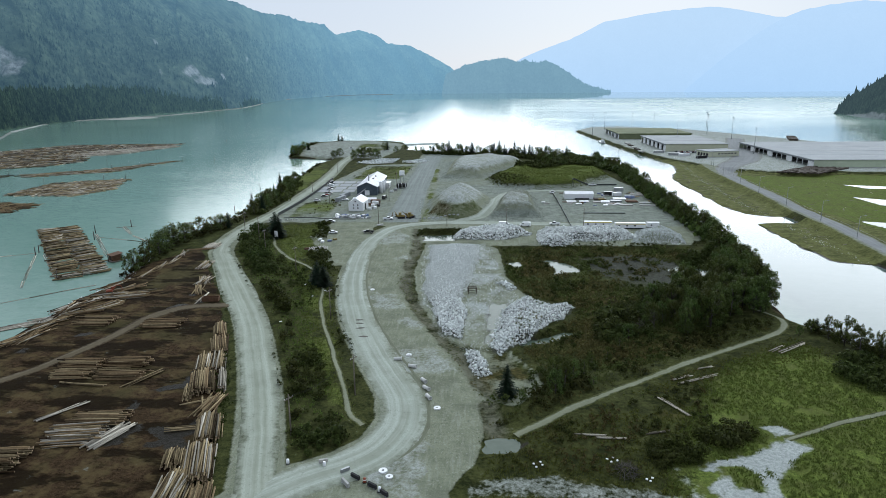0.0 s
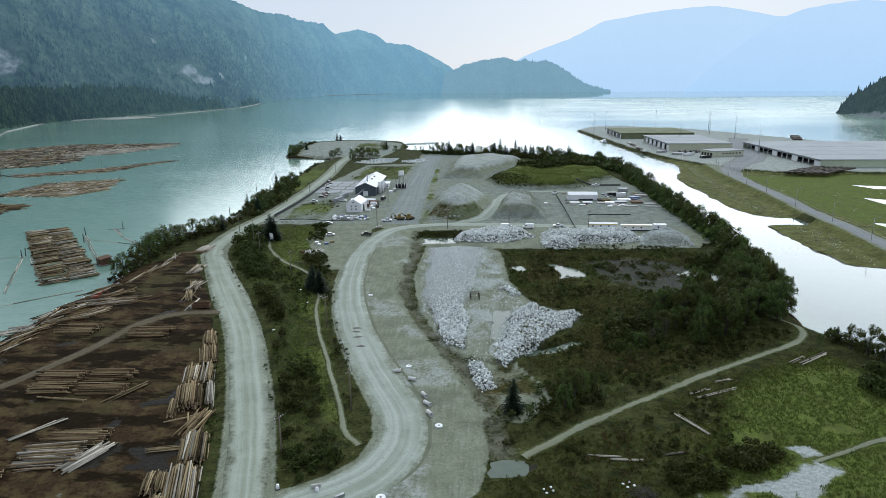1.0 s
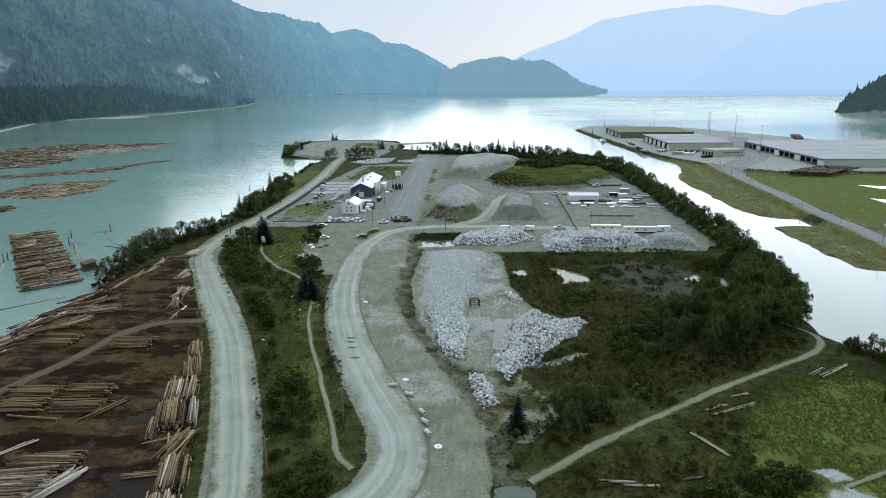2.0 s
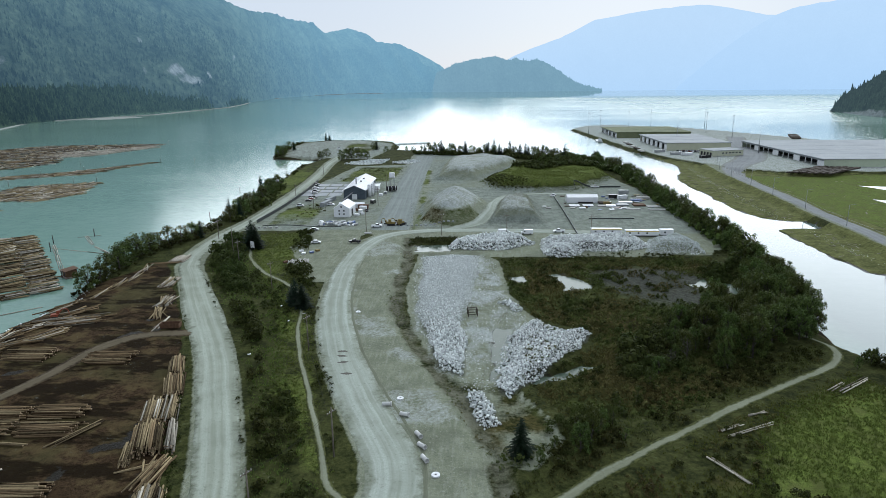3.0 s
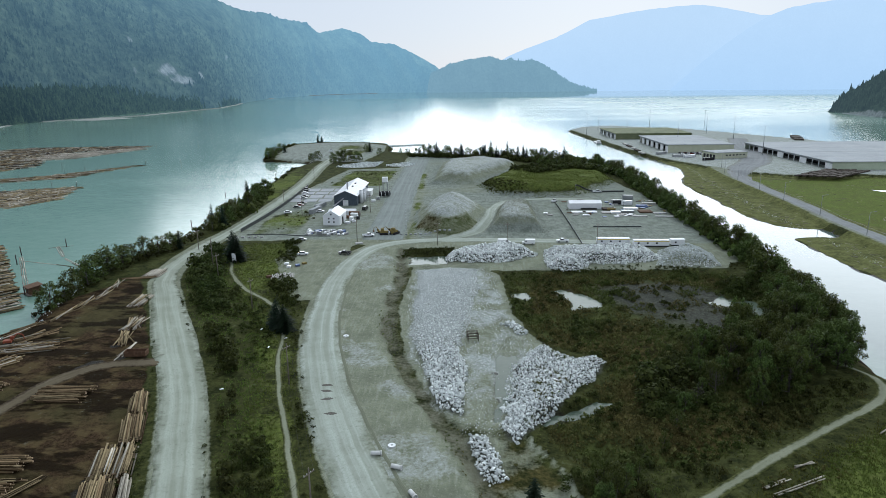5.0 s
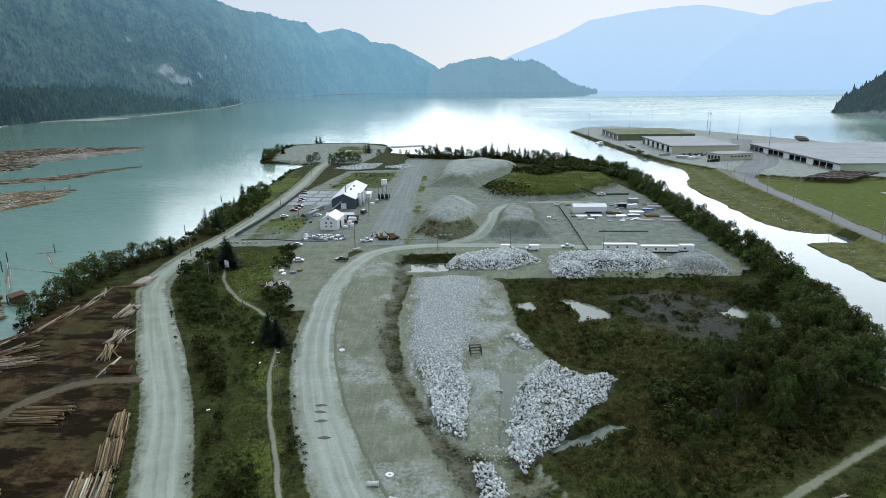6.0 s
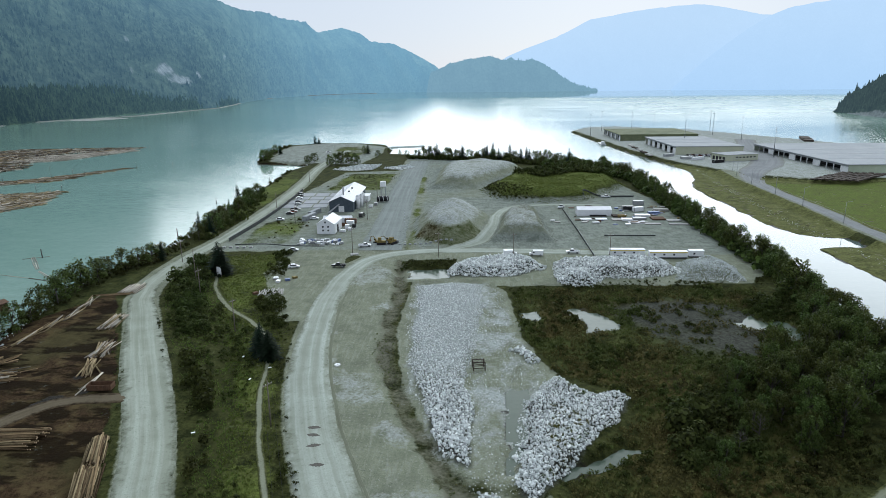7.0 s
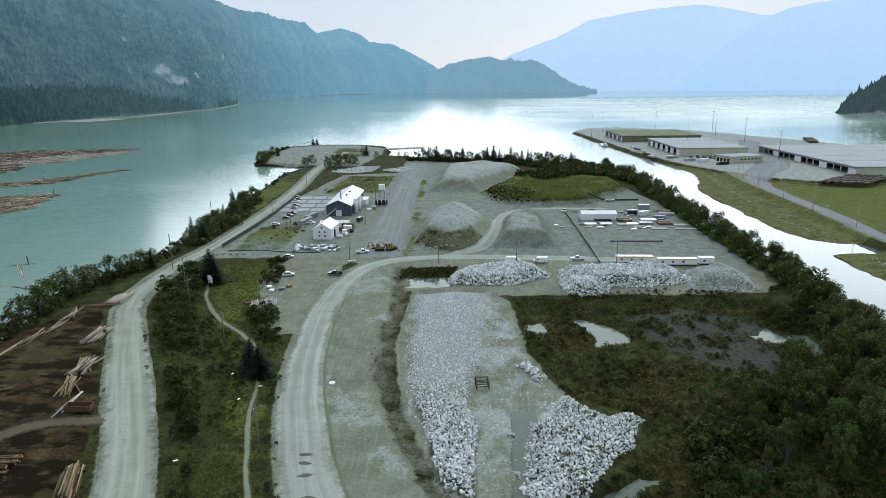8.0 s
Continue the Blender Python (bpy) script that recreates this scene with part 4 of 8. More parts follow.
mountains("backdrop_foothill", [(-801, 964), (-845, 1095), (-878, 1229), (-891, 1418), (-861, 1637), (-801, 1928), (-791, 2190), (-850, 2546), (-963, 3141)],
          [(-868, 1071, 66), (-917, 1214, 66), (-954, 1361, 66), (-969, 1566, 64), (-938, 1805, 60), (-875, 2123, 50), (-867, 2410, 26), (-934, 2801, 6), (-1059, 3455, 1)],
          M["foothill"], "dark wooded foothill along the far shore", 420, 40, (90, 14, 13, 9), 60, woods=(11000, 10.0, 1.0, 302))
BEACH = [(-700, 900), (-794, 1054), (-868, 1240), (-903, 1338), (-868, 1430), (-817, 1526), (-785, 1610), (-770, 1814), (-757, 2045), (-800, 2300), (-874, 2619), (-925, 3000), (-940, 3587), (-760, 4050), (-560, 4180)]
g = Geo()
for k, ((ax, ay), (bx, by)) in enumerate(zip(BEACH, BEACH[1:])):
    wa, wb = 2 + 2 * math.sin(k * 2.3), 2 + 2 * math.sin(k * 2.3 + 2.3)
    g.add([(ax + wa, ay - wa * 0.5, SEA - 0.3), (bx + wb, by - wb * 0.5, SEA - 0.3), (bx - 5, by + 4, -1.6), (ax - 5, ay + 4, -1.6)], [(0, 1, 2, 3)])
g.add([(-852, 1392, SEA - 0.2), (-790, 1380, SEA - 0.2), (-742, 1490, SEA - 0.2), (-790, 1520, SEA + 0.5), (-847, 1530, SEA + 0.7)], [(0, 1, 2, 3, 4)])
tagged(new("far_beach", g.mesh("far_beach", M["beach"], True)), "pale stony beach along the far shore", "beach", kind="structure")
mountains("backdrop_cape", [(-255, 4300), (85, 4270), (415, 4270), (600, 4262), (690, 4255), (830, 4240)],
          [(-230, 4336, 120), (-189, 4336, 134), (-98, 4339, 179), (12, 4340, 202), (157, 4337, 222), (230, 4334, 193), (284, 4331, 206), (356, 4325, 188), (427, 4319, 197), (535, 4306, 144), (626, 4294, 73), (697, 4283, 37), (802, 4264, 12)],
          M["cape"], "wooded headland under painted haze across the water", 240, 40, (200, 14, 30, 8), 300, woods=(3500, 8.0, 1.0, 304))
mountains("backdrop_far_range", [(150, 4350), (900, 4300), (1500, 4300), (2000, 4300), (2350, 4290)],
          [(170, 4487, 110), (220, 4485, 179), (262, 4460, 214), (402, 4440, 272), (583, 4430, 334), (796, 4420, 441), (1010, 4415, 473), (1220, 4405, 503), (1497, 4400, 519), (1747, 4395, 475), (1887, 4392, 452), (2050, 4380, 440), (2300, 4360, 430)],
          M["far_range"], "pale blue mountain range glowing with painted haze", 200, 24, (400, 12, 60, 5), 60)
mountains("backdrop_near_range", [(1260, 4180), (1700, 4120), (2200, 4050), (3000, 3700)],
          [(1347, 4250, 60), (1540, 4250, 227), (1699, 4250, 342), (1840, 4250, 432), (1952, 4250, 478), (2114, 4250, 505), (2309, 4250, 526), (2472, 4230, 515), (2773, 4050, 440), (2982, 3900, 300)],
          M["near_range"], "pale blue mountain range in bright painted haze", 160, 24, (400, 12, 60, 5), 60)
mountains("backdrop_hill_east", [(795, 1490), (770, 1375), (768, 1314), (766, 1208), (795, 1100)],
          [(792, 1497, 10), (800, 1490, 31), (826, 1475, 50), (866, 1440, 91), (916, 1400, 136), (1000, 1340, 210), (1150, 1200, 310)],
          M["right_hill"], "dark wooded hillside with a rocky foot at the water", 160, 70, (140, 9, 14, 5), 60, [(0.3, 0.03, 0.5, 0.035)], woods=(3000, 8.0, 0.9, 303))

# ---- rock heaps ----
rng = np.random.default_rng(7)


def rock_shapes(count, seed):
    """Angular blasted stones, about 1 m across."""
    r = np.random.default_rng(seed)
    shapes = []
    for _ in range(count):
        bm = bmesh.new()
        p = r.normal(size=(10, 3))
        p = p / np.linalg.norm(p, axis=1)[:, None] * r.uniform(0.85, 1.08, (10, 1)) * (0.5, 0.42, 0.36)
        for q in p:
            bm.verts.new(q)
        bmesh.ops.convex_hull(bm, input=bm.verts)
        bmesh.ops.delete(bm, geom=[v for v in bm.verts if not v.link_faces], context="VERTS")
        bm.verts.index_update()
        shapes.append((np.array([v.co[:] for v in bm.verts]), np.array([[v.index for v in f.verts] for f in bm.faces])))
        bm.free()
    return shapes


def turns(r, n):
    """Random rotation matrices."""
    q = r.normal(size=(n, 4))
    w, x, y, z = (q / np.linalg.norm(q, axis=1)[:, None]).T
    return np.stack([1 - 2 * (y * y + z * z), 2 * (x * y - z * w), 2 * (x * z + y * w), 2 * (x * y + z * w), 1 - 2 * (x * x + z * z), 2 * (y * z - x * w),
                     2 * (x * z - y * w), 2 * (y * z + x * w), 1 - 2 * (x * x + y * y)], -1).reshape(n, 3, 3)


def gather(shapes, kind, spots, sizes, rot):
    """Joins copies of shapes into one set of vertices and triangles."""
    vs, fs, k = [], [], 0
    for i, (v, f) in enumerate(shapes):
        sel = np.where(kind == i)[0]
        if len(sel):
            p = np.einsum("nij,vj->nvi", rot[sel], v) * sizes[sel][:, None, None] + spots[sel][:, None]
            vs.append(p.reshape(-1, 3))
            fs.append((f[None] + (np.arange(len(sel)) * len(v))[:, None, None] + k).reshape(-1, f.shape[1]))
            k += len(sel) * len(v)
    return np.concatenate(vs), np.concatenate(fs)


ROCKS = rock_shapes(12, 3)
ROCK_MESH = [quads("rock", v, f, M["rock"], False) for v, f in ROCKS]


def scatter(poly, step, r, margin=0.0):
    p = np.array(poly)
    x, y = np.meshgrid(np.arange(p[:, 0].min() - 3, p[:, 0].max() + 3, step), np.arange(p[:, 1].min() - 3, p[:, 1].max() + 3, step))
    x, y = x + r.uniform(-0.55, 0.55, x.shape) * step, y + r.uniform(-0.55, 0.55, x.shape) * step
    keep = inside(poly, x, y) + fbm(x, y, 4, 17) * 1.3 > margin
    return x[keep], y[keep]


ROAD_LINES = [([tuple(q[:2]) for q in curve_points(w, 6.0)], float(np.mean([q[2] for q in w])) / 2) for w in (LEFT_ROAD[3:14], MAIN_ROAD, TRAIL, FIELD_TRACK, FIELD_TRACK_EAST)]


def growable(x, y, gap):
    """Where plants may stand: not in pools, on the bare SHALE or on the ways."""
    ok = np.ones(len(x), bool)
    for outline, _ in POOLS.values():
        ok &= inside(outline, x, y) < -0.2
    ok &= (inside(SHALE, x, y) + fbm(x, y, 7, 19) * 8 < 1) | (fbm(x, y, 4, 29) > 0.12)
    ok &= (inside(CRUST, x, y) < 0) | (inside(ISLANDS[0], x, y) > 0) | (inside(ISLANDS[1], x, y) > 0)
    ok &= inside(CREEK, x, y) < 0.5
    for line, half in ROAD_LINES:
        ok &= off_line(line, x, y) > half + gap
    return ok


def rock_heap(name, outline, step, size, singles, label, mat, crushed=None):
    r = np.random.default_rng(len(outline) * 11 + int(step * 100))
    x, y = scatter(outline, step, r)
    order = np.argsort(y)
    x, y = x[order], y[order]
    n = len(x)
    s = size * np.exp(r.normal(0, 0.33, n)).clip(0.5, 2.0)
    # coarser stones lie at the foot and the south end
    s *= 1.0 + 0.45 * smooth(-y, -(y.min() + 55), -y.min())
    if crushed:
        s *= 1.0 - 0.12 * smooth(y, crushed, crushed + 14)
        spare = (y < crushed + 6) | (r.random(n) < 0.92)
        x, y, s, n = x[spare], y[spare], s[spare], int(spare.sum())
    spots = np.stack([x, y, ground_at(x, y) + s * r.uniform(-0.08, 0.42, n)], 1)
    kind, rot = r.integers(0, len(ROCKS), n), turns(r, n)
    heap = new(name)
    heap.location = (float(x.mean()), float(y.mean()), gz(float(x.mean()), float(y.mean())))
    tagged(heap, label, "rock pile", "rock piles")
    base = Vector(heap.location)
    k = min(singles, n)
    for i in range(k):
        ob = new("rock", ROCK_MESH[kind[i]])
        ob.parent = heap
        m = Matrix(rot[i].tolist()).to_4x4()
        m.translation = Vector(spots[i]) - base
        ob.matrix_basis = m @ Matrix.Diagonal((*[float(s[i])] * 3, 1))
    if n > k:
        v, f = gather(ROCKS, kind[k:], spots[k:] - np.array(base), s[k:], rot[k:])
        rest = new("rubble", quads("rubble", v, f, mat, False))
        rest.parent = heap
        tagged(rest, kind="stuff")


rock_heap("rock_pile", PILES["west_spread"], 0.42, 0.47, 300, "broad spread of pale grey blasted rock on gravel", M["rock"], 218)
rock_heap("rock_pile", PILES["pool_side"], 0.39, 0.46, 300, "heap of large pale angular boulders beside a pool", M["rock"])
rock_heap("rock_pile", PILES["ditch_heap"], 0.48, 0.47, 120, "small heap of white boulders beside the ditch", M["rock"])
rock_heap("rock_pile", PILES["work_floor_heap"], 0.8, 0.75, 60, "few white boulders on the gravel floor", M["rock"])
rock_heap("rock_pile", PILES["north_heap"], 0.56, 0.60, 300, "long mound of grey blasted rock by the road", M["rock"])
rock_heap("rock_pile", PILES["east_heap"], 0.56, 0.60, 300, "long mound of grey blasted rock below white trailers", M["rock"])
rock_heap("gravel_pile", PILES["crushed_heap"], 0.48, 0.36, 200, "mound of crushed grey stone beside the scrub", M["fines"])
rock_heap("rock_pile", [(-118, 606), (-96, 640), (-80, 640), (-84, 606), (-100, 600)], 1.0, 1.0, 200, "pale rock heap behind the sheds", M["fines"])
rock_heap("rock_pile", [(-76, 612), (-58, 636), (-50, 620), (-60, 604)], 1.0, 1.0, 150, "pale rock heap at the haul strip's end", M["fines"])

# loose stones on the work floor and the shores
r = np.random.default_rng(23)
lx, ly = scatter(QUARRY, 0.78, r, 2.0)
sel = (fbm(lx, ly, 9, 14) + r.uniform(-0.5, 0.5, len(lx)) > -0.15) & (ly > 172)
lx, ly = lx[sel], ly[sel]
sx, sy = r.uniform(-4, 5, 900), r.uniform(190, 700, 900)
bank = np.interp(sy, [y for _, y in MAINLAND[1:13]], [x for x, _ in MAINLAND[1:13]])
ex, ey = sx * 0.5 + np.interp(sy, [300, 420, 540, 640], [166, 167, 178, 193]), sy
lx, ly = np.concatenate([lx, bank + sx, ex]), np.concatenate([ly, sy, ey])
n = len(lx)
s = 0.26 * np.exp(r.normal(0, 0.45, n))
s[-1800:-900] *= 2.0
v, f = gather(ROCKS, r.integers(0, 12, n), np.stack([lx, ly, ground_at(lx, ly) + 0.05], 1), s, turns(r, n))
tagged(new("loose_stones", quads("loose_stones", v, f, M["rock"], False)), "scattered pale stones on gravel and shore", "stones", kind="stuff")


# ---- plants ----
def leaf_cloud(r, n, lobes, size, droop=0.0):
    """Small leaf clumps on and in a set of rounded lobes (x, y, z, rx, ry, rz)."""
    lobes = np.array(lobes, float)
    vol = lobes[:, 3] * lobes[:, 4] + lobes[:, 5] * lobes[:, 3]
    k = r.choice(len(lobes), n, p=vol / vol.sum())
    d = r.normal(size=(n, 3))
    d /= np.linalg.norm(d, axis=1)[:, None]
    d[:, 2] = np.where(d[:, 2] < -0.4, -d[:, 2], d[:, 2])
    c = lobes[k, :3] + d * lobes[k, 3:] * r.uniform(0.55, 1.12, (n, 1))
    a = np.cross(d, r.normal(size=(n, 3)))
    a /= np.linalg.norm(a, axis=1)[:, None]
    b = np.cross(d, a)
    tilt = r.normal(0, 0.5, (n, 1))
    b = b * np.cos(tilt) + d * np.sin(tilt)
    b[:, 2] -= droop
    w = size * r.uniform(0.6, 1.4, (n, 1))
    h = size * r.uniform(0.6, 1.4, (n, 1))
    v = np.stack([c - a * w - b * h * 0.4, c + a * w * 0.3 - b * h, c + a * w + b * h * 0.4, c - a * w * 0.3 + b * h], 1)
    return v.reshape(-1, 3), np.arange(4 * n).reshape(n, 4)


def alder(height, seed, n=2200, size=0.150, branches=34):
    r = np.random.default_rng(seed)
    tree = new("alder_tree")
    g = Geo()
    top = height * 0.8
    lean = r.uniform(-0.6, 0.6, 2)
    g.tube((0, 0, -0.5), (lean[0] * 0.5, lean[1] * 0.5, top * 0.55), height * 0.018, height * 0.012, 7)
    g.tube((lean[0] * 0.5, lean[1] * 0.5, top * 0.55), (lean[0], lean[1], top), height * 0.012, height * 0.004, 6)
    lobes = []
    for i in range(branches):
        a, q = i * 2.4 + r.uniform(-0.5, 0.5), r.uniform(0.0, 1.0)
        z = height * (0.11 + 0.73 * q)
        d = height * 0.34 * math.sqrt(max(0.05, 1 - ((q - 0.40) / 0.68) ** 2)) * r.uniform(0.45, 1.05)
        x, y = math.cos(a) * d, math.sin(a) * d
        rad = height * r.uniform(0.05, 0.105) * (1 if branches > 20 else 1.6)
        lobes.append((x, y, z, rad * 0.9, rad * 0.9, rad * r.uniform(1.0, 2.1)))
        if i % 2 == 0:
            g.tube((lean[0] * 0.4, lean[1] * 0.4, z * 0.55), (x * 0.9, y * 0.9, z), height * 0.007, height * 0.003, 5)
    lobes.append((lean[0], lean[1], height * 0.86, height * 0.08, height * 0.08, height * 0.09))
    lobes.append((lean[0] * 1.5, lean[1], height * 0.72, height * 0.10, height * 0.10, height * 0.14))
    part("trunk", g, M["bark"], tree, "pale grey bark", True)
    v, f = leaf_cloud(r, n, lobes, size)
    part("crown", quads("crown", v, f, M["leaf"], False), None, tree)
    return tree


def fir(height, seed, whorls=22, name="fir_tree"):
    r = np.random.default_rng(seed)
    tree = new(name)
    part("trunk", Geo().tube((0, 0, -0.5), (0, 0, height * 0.97), height * 0.017, 0.03, 7), M["bark"], tree, "", True)
    vs = []
    for i in range(whorls):
        q = i / whorls
        z = height * (0.08 + 0.9 * q)
        reach = height * 0.24 * (1 - q) ** 0.8 * r.uniform(0.8, 1.15) + 0.2
        for j in range(9):
            a = j * math.tau / 9 + r.uniform(-0.3, 0.3)
            d = np.array([math.cos(a), math.sin(a), -0.28 - 0.2 * r.random()])
            side = np.array([-math.sin(a), math.cos(a), 0])
            long = reach * r.uniform(0.65, 1.1)
            for s in (0.3, 0.6, 0.9):
                c = np.array([0, 0, z]) + d * long * s
                w, h = side * (0.30 + 0.25 * (1 - s)) * long * 0.5, d * long * 0.24
                up = np.array([0, 0, 0.1 * r.uniform(-1, 1)])
                vs.append([c - w - h * 0.3 + up, c - h, c + w - h * 0.3 - up, c + h * 1.2])
    v = np.array(vs).reshape(-1, 3)
    part("crown", quads("crown", v, np.arange(len(v)).reshape(-1, 4), M["needle"], False), None, tree)
    return tree


ALDERS = [alder(10.0, 40 + i) for i in range(6)]
FAR_ALDERS = [alder(10.0, 50 + i, 1000, 0.225, 20) for i in range(4)]
FIRS = [fir(12.0, 60 + i) for i in range(4)]
used = {}


def plant(models, x, y, height, base, r, label, category="tree", group="", broad=1.0):
    """Sets a tree; the first use of a model takes the model itself."""
    if models is ALDERS and y > 262:
        models, broad = FAR_ALDERS, broad * 1.1
    if models is FIRS:
        broad = max(broad, 1.5 if y > 560 else 1.15)
    i = int(r.integers(0, len(models)))
    ob = models[i]
    k = height / base
    m = pose(x, y, gz(x, y) - 0.1, 0, 0, float(r.uniform(0, 360)))
    if ob.name in used:
        ob = copy_thing(ob, m)
    else:
        used[ob.name] = True
        ob.matrix_basis = m
    w = k * broad * float(r.uniform(0.75, 1.1))
    ob.scale = (w, w, k)
    return tagged(ob, label, category, group)


r = np.random.default_rng(5)
# belt along the tidal channel
for i in range(150):
    y = 228 + (i / 150) ** 1.25 * 390 + r.uniform(-2, 2)
    inner, outer = np.interp(y, [228, 270, 320, 430, 560, 620], [97, 104, 110, 110, 112, 104]), np.interp(y, [228, 270, 320, 430, 560, 620], [105, 112, 117, 119, 123, 114])
    plant(ALDERS, float(r.uniform(inner, outer)), float(y), float(r.uniform(7, 12.5) * (1.1 if y < 300 else 0.92)), 10, r, "leafy green alder on the channel bank", group="channel bank trees")
# the wood between wetland and channel
WOOD = [(50, 190), (62, 183), (93, 204), (101, 226), (104, 262), (98, 262), (97, 244), (84, 236), (68, 226), (54, 212)]
wx, wy = scatter(WOOD, 4.6, r)
for x, y in zip(wx, wy):
    plant(ALDERS, float(x), float(y), float(r.uniform(7.0, 14.0) * (1.0 if x > 64 else 0.66)), 10, r, "dense green alder at the wetland's edge", group="wetland wood")
for x, y, h in ((103, 228, 13),):
    plant(FIRS, x, y, h, 12, r, "dark conifer among alders by the channel", group="wetland wood")
for x, y, h in ((96, 208, 9), (99, 213, 10.5), (101, 219, 12), (97, 216, 10), (102, 224, 12.5), (93, 205, 7)):
    plant(ALDERS, x, y, h, 10, r, "tall green alder above the channel bank", group="wetland wood")
# young trees south of the wetland
for x, y, h in ((19, 145, 7), (21.5, 148, 9), (19.5, 151, 8), (24, 151.5, 7), (27.5, 155.6, 5), (14, 147, 3.5), (10.5, 142, 3), (22, 153, 4.5), (31, 165, 3.5), (27, 158, 4), (36, 168, 4.5), (41, 176, 5), (96, 185, 4), (29, 150, 3), (45, 183, 5.5), (38, 181, 4)):
    plant(ALDERS, x, y, h, 10, r, "young alder standing in rough grass", group="field trees")
for x, y, h in ((7.0, 145.0, 9.0), (104, 191, 4.5)):
    plant(FIRS, x, y, h, 12, r, "small dark fir at the field's edge", group="field firs", broad=1.5)
for x, y, h in ((101, 188, 5), (103, 182, 8), (105.5, 178, 10), (107, 173, 9), (109, 176, 7), (110.5, 169, 9), (113, 165, 8), (116, 160, 8.5), (121, 156, 8), (112, 172, 6)):
    plant(ALDERS, x, y, h, 10, r, "sparse pale green alder at the water's edge", group="shore trees")


def dead_tree(x, y, height, seed):
    """A bare grey stem with thin branching limbs."""
    r = np.random.default_rng(seed)
    ob = new("dead_tree")
    ob.matrix_basis = pose(x, y, gz(x, y) - 0.1, 2, -3, 40 * seed)
    tagged(ob, "bare pale grey dead tree among alders", "tree", "dead trees")
    part("trunk", Geo().tube((0, 0, -0.3), (0.1, 0.1, height * 0.6), 0.13, 0.08, 6).tube((0.1, 0.1, height * 0.6), (0.0, 0.2, height), 0.08, 0.03, 5), M["bark"], ob)
    for k in range(18):
        q, a = r.uniform(0.25, 0.95), k * 2.4 + r.uniform(-0.4, 0.4)
        n = height * 0.34 * (1.1 - q)
        a0 = Vector((0.1, 0.1, height * q))
        b0 = a0 + Vector((math.cos(a) * n, math.sin(a) * n, n * 0.8))
        g = Geo().tube(a0, b0, 0.05, 0.025, 4)
        for s in (0.45, 0.75):
            c0 = a0.lerp(b0, s)
            g.tube(c0, c0 + Vector((math.cos(a + 0.8) * n * 0.4, math.sin(a + 0.8) * n * 0.4, n * 0.35)), 0.03, 0.015, 4)
        part("limb", g, M["bark"], ob)


# scrub strip conifers and shore trees to the west
for x, y, h in ((-103, 309, 13), (-100, 305, 12), (-62, 231, 10), (-59, 228, 9), (-64, 234, 7)):
    plant(FIRS, x, y, h, 12, r, "dark bushy conifer beside the footpath", group="path conifers", broad=1.75)
for x, y, h in ((-145, 250, 8), (-144, 257, 7), (-146, 264, 8), (-145, 272, 9), (-147, 280, 9), (-146, 287, 9), (-144, 295, 8), (-146, 303, 7), (-143, 311, 8), (-140, 318, 7), (-138, 325, 6), (-137, 333, 5.5), (-148, 276, 7), (-149, 292, 7)):
    plant(ALDERS, x, y, h * 1.25, 10, r, "broad green alder on the yard's shore", group="west shore trees", broad=1.35)
for i in range(26):
    y = 362 + i * 4.6 + r.uniform(-2, 2)
    plant(ALDERS, float(np.interp(y, [362, 420, 480], [-135, -136, -140]) + r.uniform(-4, 3)), float(y), float(r.uniform(5.5, 10.5)), 10, r, "dark green alder beside the shore road", group="west shore trees", broad=1.2)
for x, y, h in ((-134, 326, 9), (-131, 372, 12), (-140, 380, 12), (-137, 392, 10), (-141, 440, 15), (-143, 448, 12), (-139, 420, 10), (-145, 462, 10)):
    plant(FIRS, x, y, h, 12, r, "dark pointed fir beside the shore road", group="west shore firs")
# the point
for x, y, h in ((-200, 680, 13), (-194, 676, 11), (-203, 690, 14), (-205, 706, 11), (-199, 697, 12), (-205, 735, 12), (-204, 750, 9), (-150, 655, 10), (-146, 660, 11), (-154, 662, 8), (-126, 634, 13),
                (-122, 638, 14), (-117, 640, 14), (-112, 646, 14), (-119, 646, 13), (-107, 650, 12), (-103, 645, 10), (-92, 700, 9), (-84, 722, 8), (-72, 716, 7), (-64, 706, 8), (-55, 700, 8), (-108, 720, 12)):
    plant(ALDERS, x, y, h * 0.85, 10, r, "dark green tree on the gravel point", group="trees on the point")
for x, y, h in ((-186, 838, 11), (-182, 841, 9), (-106, 728, 13), (-197, 728, 11)):
    plant(FIRS, x, y, h, 12, r, "tall dark fir on the gravel point", group="firs on the point")
# fir and alder screen behind the stockpiles
for i in range(46):
    x = -50 + i * 3.1 + r.uniform(-1.5, 1.5)
    y = float(np.interp(x, [-50, -10, 40, 70, 95], [690, 672, 664, 640, 618]) + r.uniform(-6, 6))
    conifer = r.random() < 0.45
    plant(FIRS if conifer else ALDERS, float(x), y, float(r.uniform(9, 19) if conifer else r.uniform(7, 12)), 12 if conifer else 10, r,
          "dark fir against the inlet" if conifer else "dark alder against the inlet", group="north screen trees")
for i in range(26):
    x, y = r.uniform(60, 104), 0
    y = float(np.interp(x, [60, 80, 104], [622, 600, 585]) + r.uniform(-8, 8))
    plant(ALDERS, float(x), y, float(r.uniform(6, 10)), 10, r, "dark alder against the inlet", group="north screen trees")


